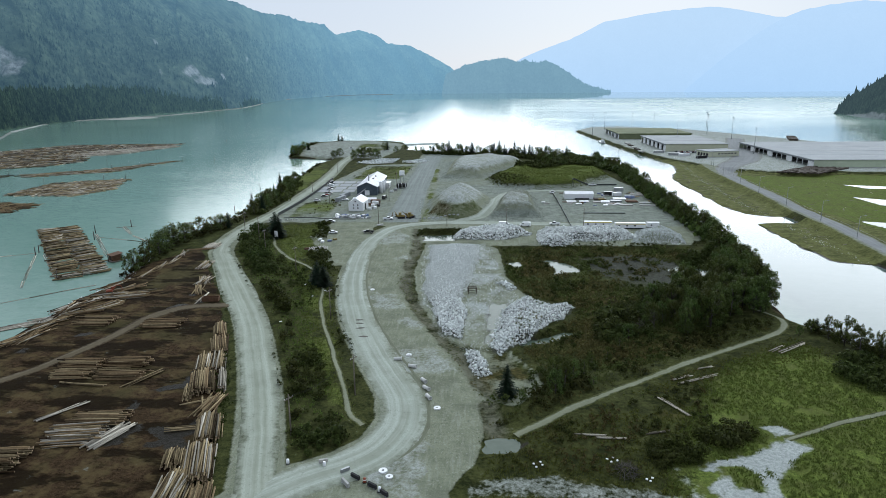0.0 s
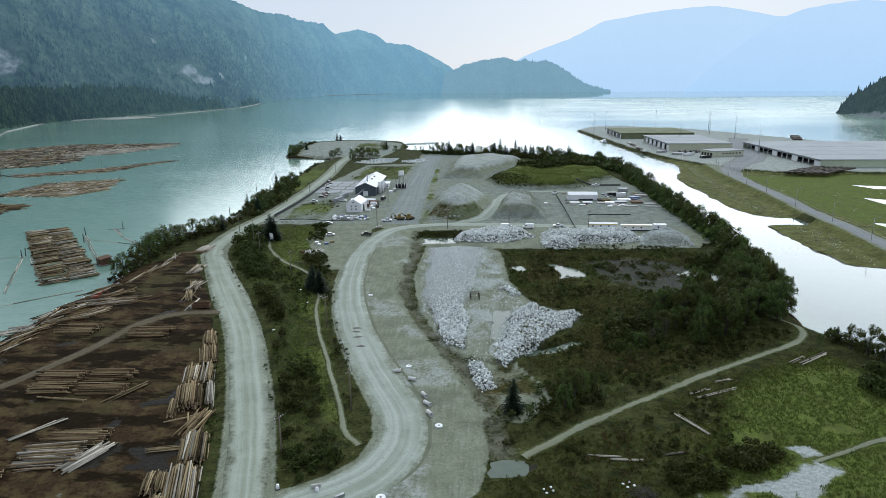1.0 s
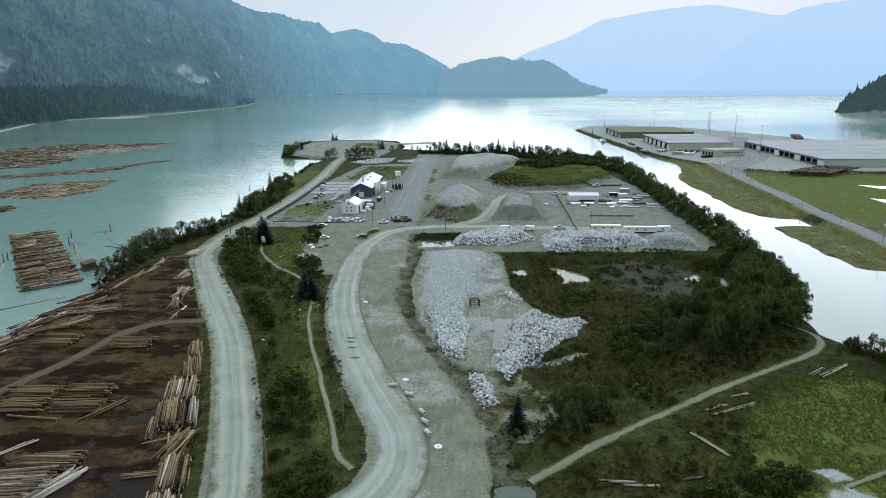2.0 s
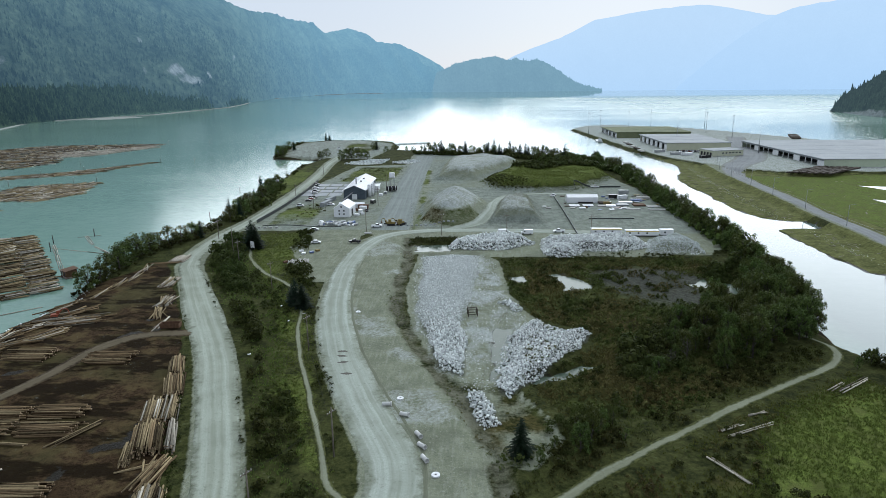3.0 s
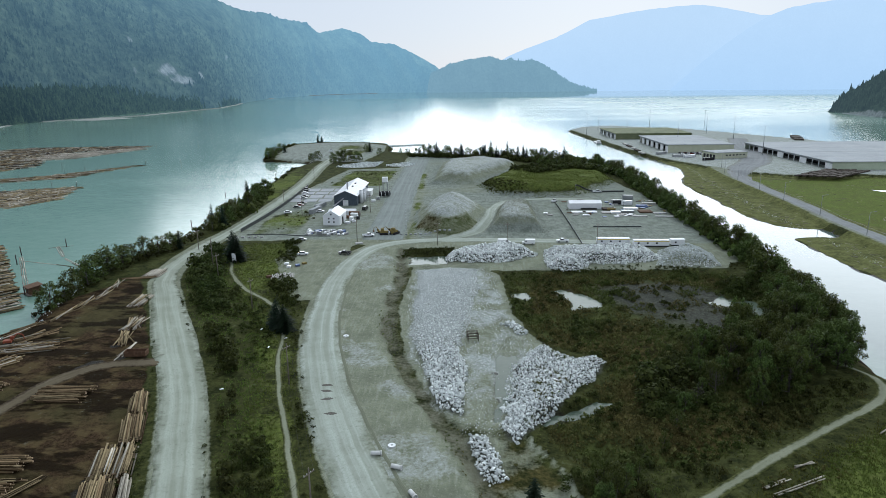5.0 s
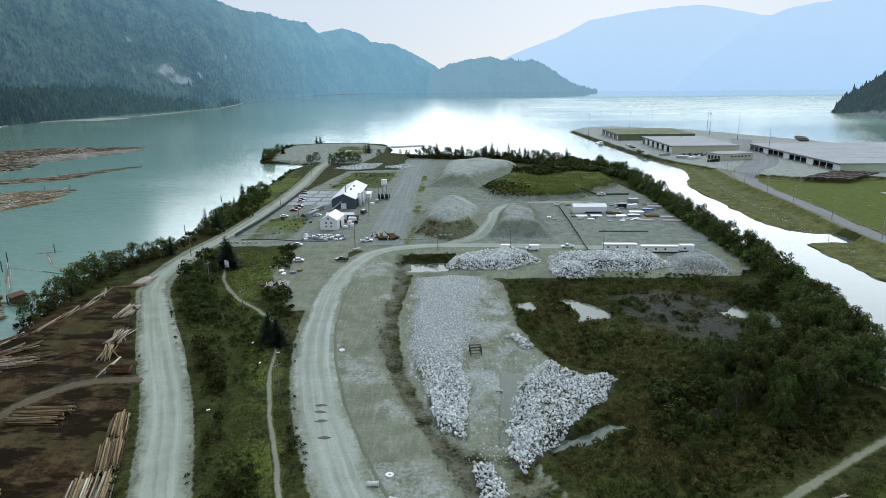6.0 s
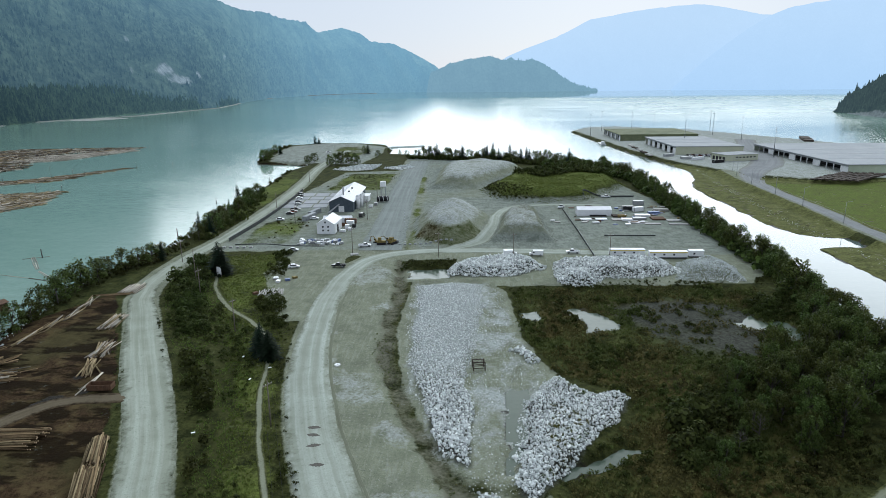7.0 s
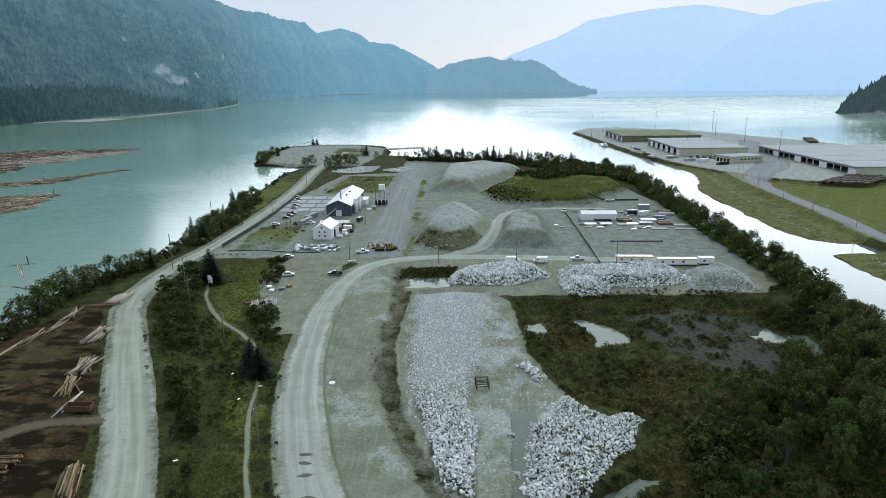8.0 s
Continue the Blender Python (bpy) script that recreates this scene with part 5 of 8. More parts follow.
def thicket(name, poly, step, height, size, leaves, mat, label, thin=0.0, seed=1, fall=0.35):
    """Bushes as one mesh of leaf clumps."""
    r = np.random.default_rng(seed)
    x, y = scatter(poly, step, r)
    keep = (fbm(x, y, 13, seed + 3) + r.uniform(-0.4, 0.4, len(x)) > thin) & growable(x, y, height * 0.4)
    x, y = x[keep], y[keep]
    if not len(x):
        return
    z = ground_at(x, y)
    vs = []
    shapes = [leaf_cloud(r, leaves, [(0, 0, 0.45, 0.5, 0.5, 0.5), (0.3, 0.15, 0.3, 0.4, 0.4, 0.35), (-0.25, -0.2, 0.35, 0.4, 0.35, 0.4)], size) for _ in range(6)]
    h = height * np.exp(r.normal(0, fall, len(x)))
    pick = r.integers(0, 6, len(x))
    a = r.uniform(0, math.tau, len(x))
    rot = np.zeros((len(x), 3, 3))
    rot[:, 0, 0], rot[:, 0, 1], rot[:, 1, 0], rot[:, 1, 1], rot[:, 2, 2] = np.cos(a), -np.sin(a), np.sin(a), np.cos(a), 1
    v, f = gather(shapes, pick, np.stack([x, y, z], 1), h, rot)
    tagged(new(name, quads(name, v, f, mat, False)), label, "bushes", kind="stuff")


STRIP = [(-39, 118), (-45, 136), (-54, 162), (-65, 192), (-82, 226), (-101, 259), (-112, 282), (-118, 304), (-117, 330), (-104, 322), (-98, 292), (-88, 268), (-76, 255), (-64, 232), (-58, 205), (-50, 180), (-40, 152), (-31, 130), (-36, 118)]
STRIP_EAST = [(-63, 240), (-58, 250), (-52, 226), (-46, 203), (-39, 180), (-31, 158), (-26, 142), (-30, 136), (-38, 160), (-48, 190), (-56, 215)]
thicket("scrub", STRIP, 1.6, 1.0, 0.12, 70, M["shrub"], "dark green bramble and broom scrub", 0.12, 1)
thicket("tall_scrub", [(-92, 247), (-111, 284), (-117, 308), (-116, 326), (-108, 326), (-104, 296), (-94, 270), (-84, 248)], 2.2, 2.6, 0.084, 171, M["shrub"], "tall dark thicket beside the gravel road", -0.2, 2)
thicket("tall_scrub", [(-40, 122), (-46, 140), (-55, 165), (-69, 200), (-83, 228), (-78, 228), (-64, 200), (-51, 165), (-42, 140)], 2.2, 2.6, 0.084, 156, M["shrub"], "dark thicket along the road's edge", -0.15, 3)
thicket("tall_scrub", [(-54, 168), (-47, 143), (-37, 137), (-40, 152), (-47, 170)], 1.9, 1.5, 0.09, 110, M["shrub"], "dark bramble thicket in the road fork", -0.1, 45)
thicket("scrub", STRIP_EAST, 2.0, 0.8, 0.11, 68, M["shrub"], "low green scrub beside the footpath", 0.22, 4)
thicket("scrub", [(-35, 113), (-40, 120), (-44, 134), (-36, 132), (-28, 122)], 1.6, 1.6, 0.124, 85, M["shrub"], "dark scrub in the road fork", -0.15, 5)
SOUTH = [(3, 128), (20, 140), (36, 152), (54, 165), (74, 179), (90, 190), (96, 203), (60, 184), (40, 160), (20, 160), (14, 146), (6, 134)]
thicket("scrub", SOUTH, 1.9, 1.3, 0.130, 76, M["shrub"], "dark scrub between track and wetland", -0.12, 6)
thicket("scrub", WETLAND, 2.2, 1.1, 0.136, 64, M["shrub"], "low willow scrub in the wetland", 0.05, 7)
thicket("sedge", WETLAND, 1.35, 0.85, 0.165, 22, M["sedge"], "brown and green sedge covering the wetland", -0.22, 8)
thicket("tall_scrub", [(34, 178), (52, 186), (70, 228), (90, 242), (98, 262), (104, 282), (88, 276), (86, 258), (72, 231), (54, 222), (40, 200)], 2.2, 2.4, 0.085, 156, M["shrub"], "tangled green shrubs below the wood", -0.15, 9)
thicket("sedge", [(6, 112), (4, 122), (22, 134), (52, 156), (58, 142), (44, 122), (30, 112)], 1.5, 0.75, 0.150, 28, M["sedge"], "rough brown weeds in the field", 0.0, 10)
thicket("scrub", [(6, 112), (4, 122), (22, 134), (52, 156), (58, 142), (44, 122), (30, 112)], 2.1, 1.1, 0.136, 68, M["shrub"], "rough green weeds in the field", 0.1, 11)
thicket("bramble_clump", [(47, 128), (56, 132), (60, 127), (55, 122), (48, 122)], 1.5, 1.9, 0.084, 142, M["shrub"], "dark bramble clump beside the flooded clearing", -0.8, 12)
thicket("bramble_clump", [(35, 121), (44, 124), (47, 117), (40, 114), (34, 115)], 1.5, 1.7, 0.084, 142, M["shrub"], "dark bramble clump beside the flooded clearing", -0.8, 13)
thicket("bramble_clump", [(92, 158), (104, 170), (120, 164), (126, 148), (108, 144), (96, 148)], 2.0, 2.2, 0.092, 142, M["shrub"], "dark scrub on the field's far bank", -0.3, 14)
thicket("shore_scrub", [(104, 196), (118, 174), (136, 146), (128, 140), (112, 168), (100, 188)], 1.8, 1.7, 0.092, 142, M["shrub"], "dark shrubs above the channel bank", -0.4, 15)
thicket("shore_scrub", [(-149, 244), (-154, 268), (-157, 302), (-148, 350), (-132, 352), (-134, 322), (-142, 290), (-141, 262)], 2.4, 1.3, 0.14, 70, M["shrub"], "green shrubs on the shore bank", -0.25, 16)
thicket("shore_scrub", [(-146, 362), (-148, 431), (-152, 490), (-136, 490), (-128, 430), (-127, 362)], 2.6, 1.7, 0.15, 70, M["leaf"], "green shrubs on the shore bank", -0.3, 17)
thicket("belt_scrub", [(97, 228), (103, 262), (108, 312), (109, 430), (112, 560), (122, 560), (120, 430), (116, 330), (108, 262), (102, 226)], 2.9, 3.0, 0.175, 76, M["leaf"], "dense green undergrowth along the channel", -0.8, 18)
thicket("belt_scrub", [(60, 600), (90, 575), (106, 548), (124, 560), (118, 610), (90, 650), (60, 660)], 3.4, 3.0, 0.21, 80, M["leaf"], "dark undergrowth at the north bank", -0.5, 19)
thicket("belt_scrub", [(-60, 690), (20, 668), (70, 632), (64, 622), (20, 655), (-60, 680)], 2.8, 2.8, 0.21, 70, M["shrub"], "low dark shrubs behind the stockpiles", -0.3, 20)
thicket("hill_scrub", [(24, 535), (50, 560), (86, 574), (100, 552), (96, 520), (70, 530), (50, 520)], 2.2, 2.2, 0.17, 76, M["shrub"], "green bushes on the old soil bank", -0.05, 21)
thicket("hill_scrub", [(5, 505), (14, 464), (36, 455), (40, 462), (22, 480), (14, 512)], 1.7, 0.9, 0.15, 50, M["leaf"], "green bushes on the old soil bank", -0.6, 22)
thicket("verge_weeds", [(-98, 356), (-86, 356), (-88, 398), (-98, 420), (-108, 400)], 2.4, 0.7, 0.188, 36, M["sedge"], "dry weeds on disturbed soil", 0.1, 23)
thicket("verge_weeds", [(-104, 505), (-62, 505), (-58, 585), (-100, 585)], 2.4, 0.6, 0.15, 40, M["shrub"], "green weeds behind the compound", 0.15, 24)
thicket("ditch_weeds", [(-34, 300), (-28, 302), (-26, 286), (-28, 257), (-25, 227), (-16, 200), (-8, 181), (0, 160), (6, 140), (6, 122), (0, 122), (0, 141), (-6, 160), (-14, 180), (-22, 200), (-31, 227), (-33, 257), (-31, 286)], 1.2, 0.45, 0.11, 36, M["sedge"], "dry brown weeds along the ditch", 0.42, 25)
thicket("ditch_weeds", [(-32, 314), (-31, 324), (-10, 326), (-11, 315)], 1.1, 0.9, 0.124, 45, M["shrub"], "green weeds above the ditch pond", -0.9, 26)
thicket("meadow_shrubs", [(-87, 338), (-82, 340), (-78, 318), (-76, 300), (-70, 280), (-64, 262), (-60, 250), (-68, 250), (-78, 276), (-84, 306)], 1.8, 1.5, 0.124, 76, M["shrub"], "dark shrubs along the lot's edge", -0.05, 27)
thicket("road_weeds", [(-54, 108), (-65, 138), (-79, 174), (-90, 200), (-87, 202), (-75, 177), (-62, 142), (-52, 114)], 1.4, 0.7, 0.124, 53, M["shrub"], "low weeds between logs and road", -0.1, 28)
thicket("road_weeds", [(-94, 214), (-108, 240), (-120, 264), (-116, 262), (-104, 237), (-91, 212)], 1.6, 0.6, 0.124, 45, M["shrub"], "low weeds between yard and road", 0.0, 29)
thicket("path_weeds", [(36, 147), (54, 160), (74, 174), (88, 182), (96, 186), (94, 176), (70, 160), (46, 140)], 1.8, 0.6, 0.150, 30, M["sedge"], "tussocks beside the field track", 0.1, 31)


def turf(name, poly, step, height, mat, label, seed):
    """Grass tufts as one mesh of narrow blades."""
    r = np.random.default_rng(seed)
    x, y = scatter(poly, step, r)
    x, y = x + r.normal(0, step, len(x)), y + r.normal(0, step, len(x))
    keep = (fbm(x, y, 6, seed) > -0.35) & growable(x, y, 0.1)
    x, y = x[keep], y[keep]
    n = len(x)
    c = np.stack([x, y, ground_at(x, y) - 0.03], 1)[:, None] + np.concatenate([r.normal(0, 0.22, (n, 5, 2)), np.zeros((n, 5, 1))], -1)
    a = r.uniform(0, math.tau, (n, 5))
    h = height * np.exp(r.normal(0, 0.3, (n, 5, 1)))
    side = np.stack([np.cos(a), np.sin(a), 0 * a], -1) * 0.11
    tip = np.concatenate([r.normal(0, 0.35, (n, 5, 2)), np.ones((n, 5, 1))], -1) * h
    v = np.stack([c - side, c + side, c + tip], 2).reshape(-1, 3)
    tagged(new(name, quads(name, v, np.arange(len(v)).reshape(-1, 3), mat, False)), label, "grass", kind="stuff")


turf("grass", SLOPE_FIELD, 0.62, 0.42, M["blade"], "long green grass on the sloping field", 71)
turf("grass", WEST_MEADOW, 0.85, 0.35, M["blade"], "green meadow grass beside the footpath", 72)
turf("grass", SOUTH, 0.9, 0.45, M["sedge"], "rough mixed grass", 73)
turf("grass", [(2, 60), (2, 122), (22, 134), (46, 152), (92, 182), (100, 172), (60, 155), (40, 118), (45, 60)], 0.85, 0.40, M["blade"], "rough green grass in the field", 74)
turf("grass", WETLAND, 0.9, 0.5, M["sedge"], "wetland grasses", 75)
turf("grass", STRIP, 0.95, 0.4, M["blade"], "grass between the shrubs", 76)
thicket("verge_shrubs", [(-150, 490), (-154, 547), (-158, 600), (-151, 604), (-147, 547), (-144, 492)], 3.4, 1.4, 0.16, 60, M["shrub"], "low shrubs along the shore verge", 0.0, 33)
thicket("tip_scrub", [(-205, 672), (-216, 756), (-214, 826), (-206, 820), (-206, 756), (-196, 680)], 3.4, 1.9, 0.2, 60, M["shrub"], "low shrubs on the point's edge", -0.1, 34)
turf("grass", HILL_GREEN, 0.95, 0.5, M["blade"], "rough green grass on the soil bank", 77)
bx, by = scatter([(4, 356), (12, 412), (24, 428), (38, 420), (37, 356)], 1.1, np.random.default_rng(88))
v, f = gather(ROCKS, np.arange(len(bx)) % 12, np.stack([bx, by, ground_at(bx, by) + 0.05], 1), 0.3 + 0.35 * np.abs(fbm(bx, by, 3, 90)), turns(np.random.default_rng(89), len(bx)))
tagged(new("spoil_stones", quads("spoil_stones", v, f, M["spoil"], False)), "coarse brown spoil and stones on the bank", "stones", kind="stuff")
thicket("edge_weeds", [(8, 286), (30, 290), (60, 292), (98, 291), (108, 300), (108, 308), (98, 296), (60, 297), (40, 294), (12, 291)], 1.3, 0.75, 0.15, 34, M["shrub"], "green weeds along the wetland's edge", -0.1, 41)
thicket("edge_weeds", [(14, 290), (9, 284), (10, 243), (16, 222), (12, 196), (7, 172), (10, 165), (17, 160), (20, 176), (22, 222), (15, 243), (14, 284)], 1.4, 0.6, 0.15, 30, M["sedge"], "rough weeds along the gravel's edge", 0.05, 42)
thicket("tall_scrub", [(4, 137), (10, 150), (16, 158), (24, 158), (26, 150), (14, 138)], 2.0, 1.3, 0.09, 100, M["shrub"], "dark scrub at the end of the gravel", 0.0, 46)
thicket("edge_weeds", [(2, 140), (8, 138), (18, 147), (16, 162), (8, 168), (4, 158)], 1.5, 0.7, 0.15, 34, M["sedge"], "rough weeds at the end of the gravel", 0.0, 43)
thicket("edge_weeds", [(-45, 108), (-51, 134), (-62, 164), (-75, 194), (-92, 226), (-108, 256), (-104, 258), (-88, 228), (-71, 195), (-58, 165), (-47, 135), (-40, 112)], 1.3, 0.6, 0.14, 34, M["shrub"], "low weeds along the haul road", -0.1, 44)

# ---- logs ----
def log_mesh(name, length, radius, seed, mats):
    """A tapered, slightly bent stem with sawn ends, along x, resting on z = 0."""
    r = np.random.default_rng(seed)
    g, n, rings = Geo(), 8, 4
    for i in range(rings):
        t = i / (rings - 1)
        rad = radius * (1.12 - 0.3 * t) * (1 + 0.05 * r.normal())
        oy, oz = (r.normal(0, radius * 0.12, 2) if 0 < i < rings - 1 else (0, 0))
        g.v += [(length * (t - 0.5), oy + rad * math.cos(k * math.tau / n), radius + oz + rad * math.sin(k * math.tau / n)) for k in range(n)]
    for i in range(rings - 1):
        for k in range(n):
            g.f.append((i * n + k, (i + 1) * n + k, (i + 1) * n + (k + 1) % n, i * n + (k + 1) % n))
            g.m.append(0)
    g.f += [tuple(range(n)), tuple(reversed(range((rings - 1) * n, rings * n)))]
    g.m += [1, 1]
    return g.mesh(name, mats, True)


LOGS = {
    "tan": [log_mesh("log", 11.0 + 1.5 * math.sin(i), 0.138 + 0.026 * (i % 3), i, [M["log"], M["cut"]]) for i in range(6)],
    "red": [log_mesh("log", 11.5 + 1.2 * math.sin(i), 0.155 + 0.028 * (i % 3), 20 + i, [M["redlog"], M["cut"]]) for i in range(5)],
    "grey": [log_mesh("log", 10.5 + 1.5 * math.sin(i), 0.150 + 0.025 * (i % 3), 40 + i, [M["greylog"], M["cut"]]) for i in range(5)],
    "short": [log_mesh("log", 7.0 + math.sin(i), 0.12 + 0.02 * (i % 3), 60 + i, [M["log"], M["cut"]]) for i in range(4)],
}


def log_deck(x, y, heading, across, layers, kinds, label, spread=0.5, wild=2.0, slip=0.6, seed=0, step=0.34, group="log decks", name="log_pile", floor=None, shrink=1.0):
    """Logs lying side by side in layers. heading: degrees of the logs from +x; across: metres of the deck's width."""
    r = np.random.default_rng(seed)
    z = gz(x, y) if floor is None else floor
    if layers > 2:
        across, layers = across * 1.15, layers + (2 if layers > 3 else 1)
    deck = new(name)
    deck.matrix_basis = pose(x, y, z, 0, 0, heading)
    tagged(deck, label, "log pile", group)
    lower = Geo()
    for k in range(layers):
        w = across * (1 - 0.11 * k)
        n = max(2, int(w / step))
        for i in range(n):
            me = LOGS[kinds[int(r.integers(0, len(kinds)))]]
            me = me[int(r.integers(0, len(me)))]
            off = (i + 0.5) / n * w - w / 2
            m = pose(float(r.normal(0, slip)), float(off + r.normal(0, 0.07)), 0.02 + k * 0.29 + float(abs(r.normal(0, 0.07))),
                     0, float(r.normal(0, 0.6)), float(r.normal(0, wild)) + 180 * int(r.integers(0, 2)))
            m = m @ Matrix.Diagonal((shrink * float(r.uniform(1 - spread * 0.3, 1.05)), 1, 1, 1))
            if k < layers - 1 and 0 < i < n - 1:
                lower.add([m @ v.co for v in me.vertices], [tuple(p.vertices) for p in me.polygons])
                lower.m[-2:] = [1, 1]
            else:
                ob = new("log", me)
                ob.parent = deck
                ob.matrix_basis = m
    if lower.v:
        mats = LOGS[kinds[0]][0].materials
        tagged(part("log_core", lower, [mats[0], mats[1]], deck, "", True), kind="stuff")
    return deck


# the long row of decks beside the haul road
log_deck(-81.0, 182.8, 112, 3.6, 3, ["tan", "tan", "red"], "stacked tan logs beside the gravel road", seed=1, wild=1.2)
log_deck(-76.6, 171.3, 112, 4.4, 3, ["tan", "red", "tan"], "stacked tan logs beside the gravel road", seed=61, wild=1.4)
log_deck(-74.2, 159.2, 108, 7.2, 3, ["tan", "tan", "grey"], "stacked tan logs beside the gravel road", seed=2, wild=1.2)
log_deck(-71.2, 146.8, 111, 5.8, 4, ["tan", "tan", "red"], "high stack of tan logs with dark butts", seed=3, wild=1.2)
log_deck(-66.6, 148.2, 111, 2.0, 4, ["grey"], "stack of pale grey peeled logs", seed=4, wild=1.2)
log_deck(-72.6, 141.5, 108, 2.2, 3, ["short"], "short stack of brown logs", seed=62, wild=2)
log_deck(-64.4, 135.0, 92, 4.6, 2, ["tan", "red"], "loosely spilled tan logs", wild=9, slip=1.2, seed=5, step=0.5)
log_deck(-60.0, 124.2, 108, 5.0, 4, ["tan", "tan", "grey"], "high stack of tan logs with dark butts", seed=6, wild=1.2)
log_deck(-56.8, 111.4, 109, 5.8, 4, ["tan", "tan", "grey"], "high stack of pale tan logs", seed=7, wild=1.2, shrink=1.15)
log_deck(-62.3, 112.6, 107, 4.4, 3, ["short"], "low stack of short tan logs", seed=8, shrink=0.8)
log_deck(-58.0, 102.0, 98, 5.6, 4, ["tan", "grey"], "high stack of pale tan logs", seed=9, wild=3)
log_deck(-51.0, 98.5, 105, 4.0, 3, ["tan", "red"], "stack of tan logs with dark butts", seed=65)
log_deck(-65.6, 124.8, 12, 1.8, 1, ["short"], "few loose logs on the mud", wild=7, slip=1.2, seed=10)
log_deck(-69.0, 136.5, 28, 1.0, 1, ["short"], "few loose logs on the mud", wild=4, seed=11)
# decks in the middle of the yard
log_deck(-109.6, 156.8, 2, 5.2, 3, ["red", "tan"], "long low stack of brown logs on mud", seed=12, step=0.36, wild=1.2, shrink=0.92)
log_deck(-97.0, 157.8, 2, 5.2, 3, ["red", "tan"], "long low stack of brown logs on mud", seed=13, step=0.36, wild=1.2, shrink=0.95)
log_deck(-107.8, 150.0, 4, 4.6, 3, ["tan", "red"], "long low stack of brown logs on mud", seed=67, step=0.36, wild=1.6, shrink=0.85)
log_deck(-94.9, 150.2, 4, 5.0, 3, ["red", "red", "tan"], "long low stack of brown logs on mud", seed=68, step=0.36, wild=1.6)
log_deck(-87.5, 149.0, 62, 1.8, 1, ["tan"], "two loose pale logs beside a stack", seed=14)
log_deck(-101.0, 144.5, -4, 0.8, 1, ["tan"], "single long log lying on mud", seed=15)
log_deck(-87.0, 128.5, 2, 5.5, 3, ["red", "tan"], "stack of reddish brown logs on mud", seed=16)
log_deck(-89.0, 121.5, 10, 8.5, 3, ["grey", "tan", "red"], "stack of weathered grey logs on mud", wild=5, seed=17, step=0.36)
log_deck(-81.0, 121.0, 68, 3.6, 2, ["grey"], "slanting stack of pale peeled logs", seed=18)
log_deck(-98.5, 130.5, 58, 1.4, 1, ["grey"], "loose weathered logs on mud", seed=19)
log_deck(-100.0, 110.5, 6, 8.0, 3, ["tan", "red"], "stack of brown logs on mud", seed=20, step=0.36)
log_deck(-101.5, 187.0, 2, 7.0, 3, ["red", "tan"], "stack of brown logs with ragged ends", wild=3, seed=21)
log_deck(-125.0, 189.0, 3, 7.0, 3, ["red", "tan"], "stack of reddish brown logs near the shore", seed=22)
log_deck(-130.0, 203.0, 64, 5.0, 2, ["tan", "grey", "red"], "slanting pile of mixed logs near the shore", wild=6, seed=23)
log_deck(-128.0, 215.0, 22, 8.0, 2, ["red", "grey", "tan"], "jumbled logs near the shore", wild=10, slip=2.0, seed=24)
log_deck(-138.0, 208.0, 55, 4.0, 1, ["grey", "red"], "jumbled logs on the shore bank", wild=12, slip=2.0, seed=25)
# by the road bend
log_deck(-127.0, 288.0, 92, 7.0, 1, ["grey"], "row of white peeled logs at the yard's corner", seed=26)
log_deck(-130.5, 281.0, 10, 2.2, 1, ["red"], "dark timbers lying at the yard's corner", seed=27)
log_deck(-116.5, 255.0, 96, 5.0, 2, ["grey", "tan"], "stack of pale logs beside the bend", wild=4, seed=28)
log_deck(-108.0, 234.0, 100, 4.0, 2, ["grey", "tan", "red"], "mixed logs beside the bend", wild=9, seed=29)
log_deck(-105.0, 222.0, 112, 3.0, 2, ["tan", "red"], "tan logs leaning beside the bend", wild=8, seed=30)
log_deck(-100.0, 214.0, 95, 1.4, 1, ["grey"], "loose pale logs beside the bend", wild=6, seed=31)
for i, (x, y) in enumerate(((-136, 243), (-134.5, 253), (-134, 263), (-134.5, 272))):
    log_deck(x, y, 84 + 5 * i, 2.2, 1, ["grey", "tan"], "weathered logs edging the yard", wild=8, slip=2.0, seed=32 + i, group="edge logs")
log_deck(-140.5, 192.0, 70, 1.6, 1, ["grey"], "bleached logs along the shore", wild=6, seed=36, group="edge logs")
log_deck(-143.5, 176.0, 84, 2.2, 1, ["grey", "red"], "bleached logs along the shore", wild=9, seed=37, group="edge logs")
log_deck(-145.0, 205.0, 76, 2.0, 1, ["grey", "red"], "dark drift logs along the shore", wild=9, seed=38, group="edge logs")
for i, (x, y) in enumerate(((-135, 196), (-133, 222), (-139, 186), (-141, 199), (-137, 214), (-143, 168), (-141, 228), (-138, 176))):
    log_deck(x, y, 35 + 17 * (i % 4), 3.4, 2, ["red", "grey", "tan"], "jumbled weathered logs dumped on the shore bank", wild=13, slip=2.0, seed=80 + i, group="edge logs")
for i in range(6):
    log_deck(-155.0 + 0.9 * i, 189.0 + 1.5 * i, 40, 2.6, 1, ["grey"], "floating bleached logs inside the shore boom", wild=7, slip=3, seed=50 + i, floor=SEA - 0.15, group="shore boom logs", name="floating_logs")


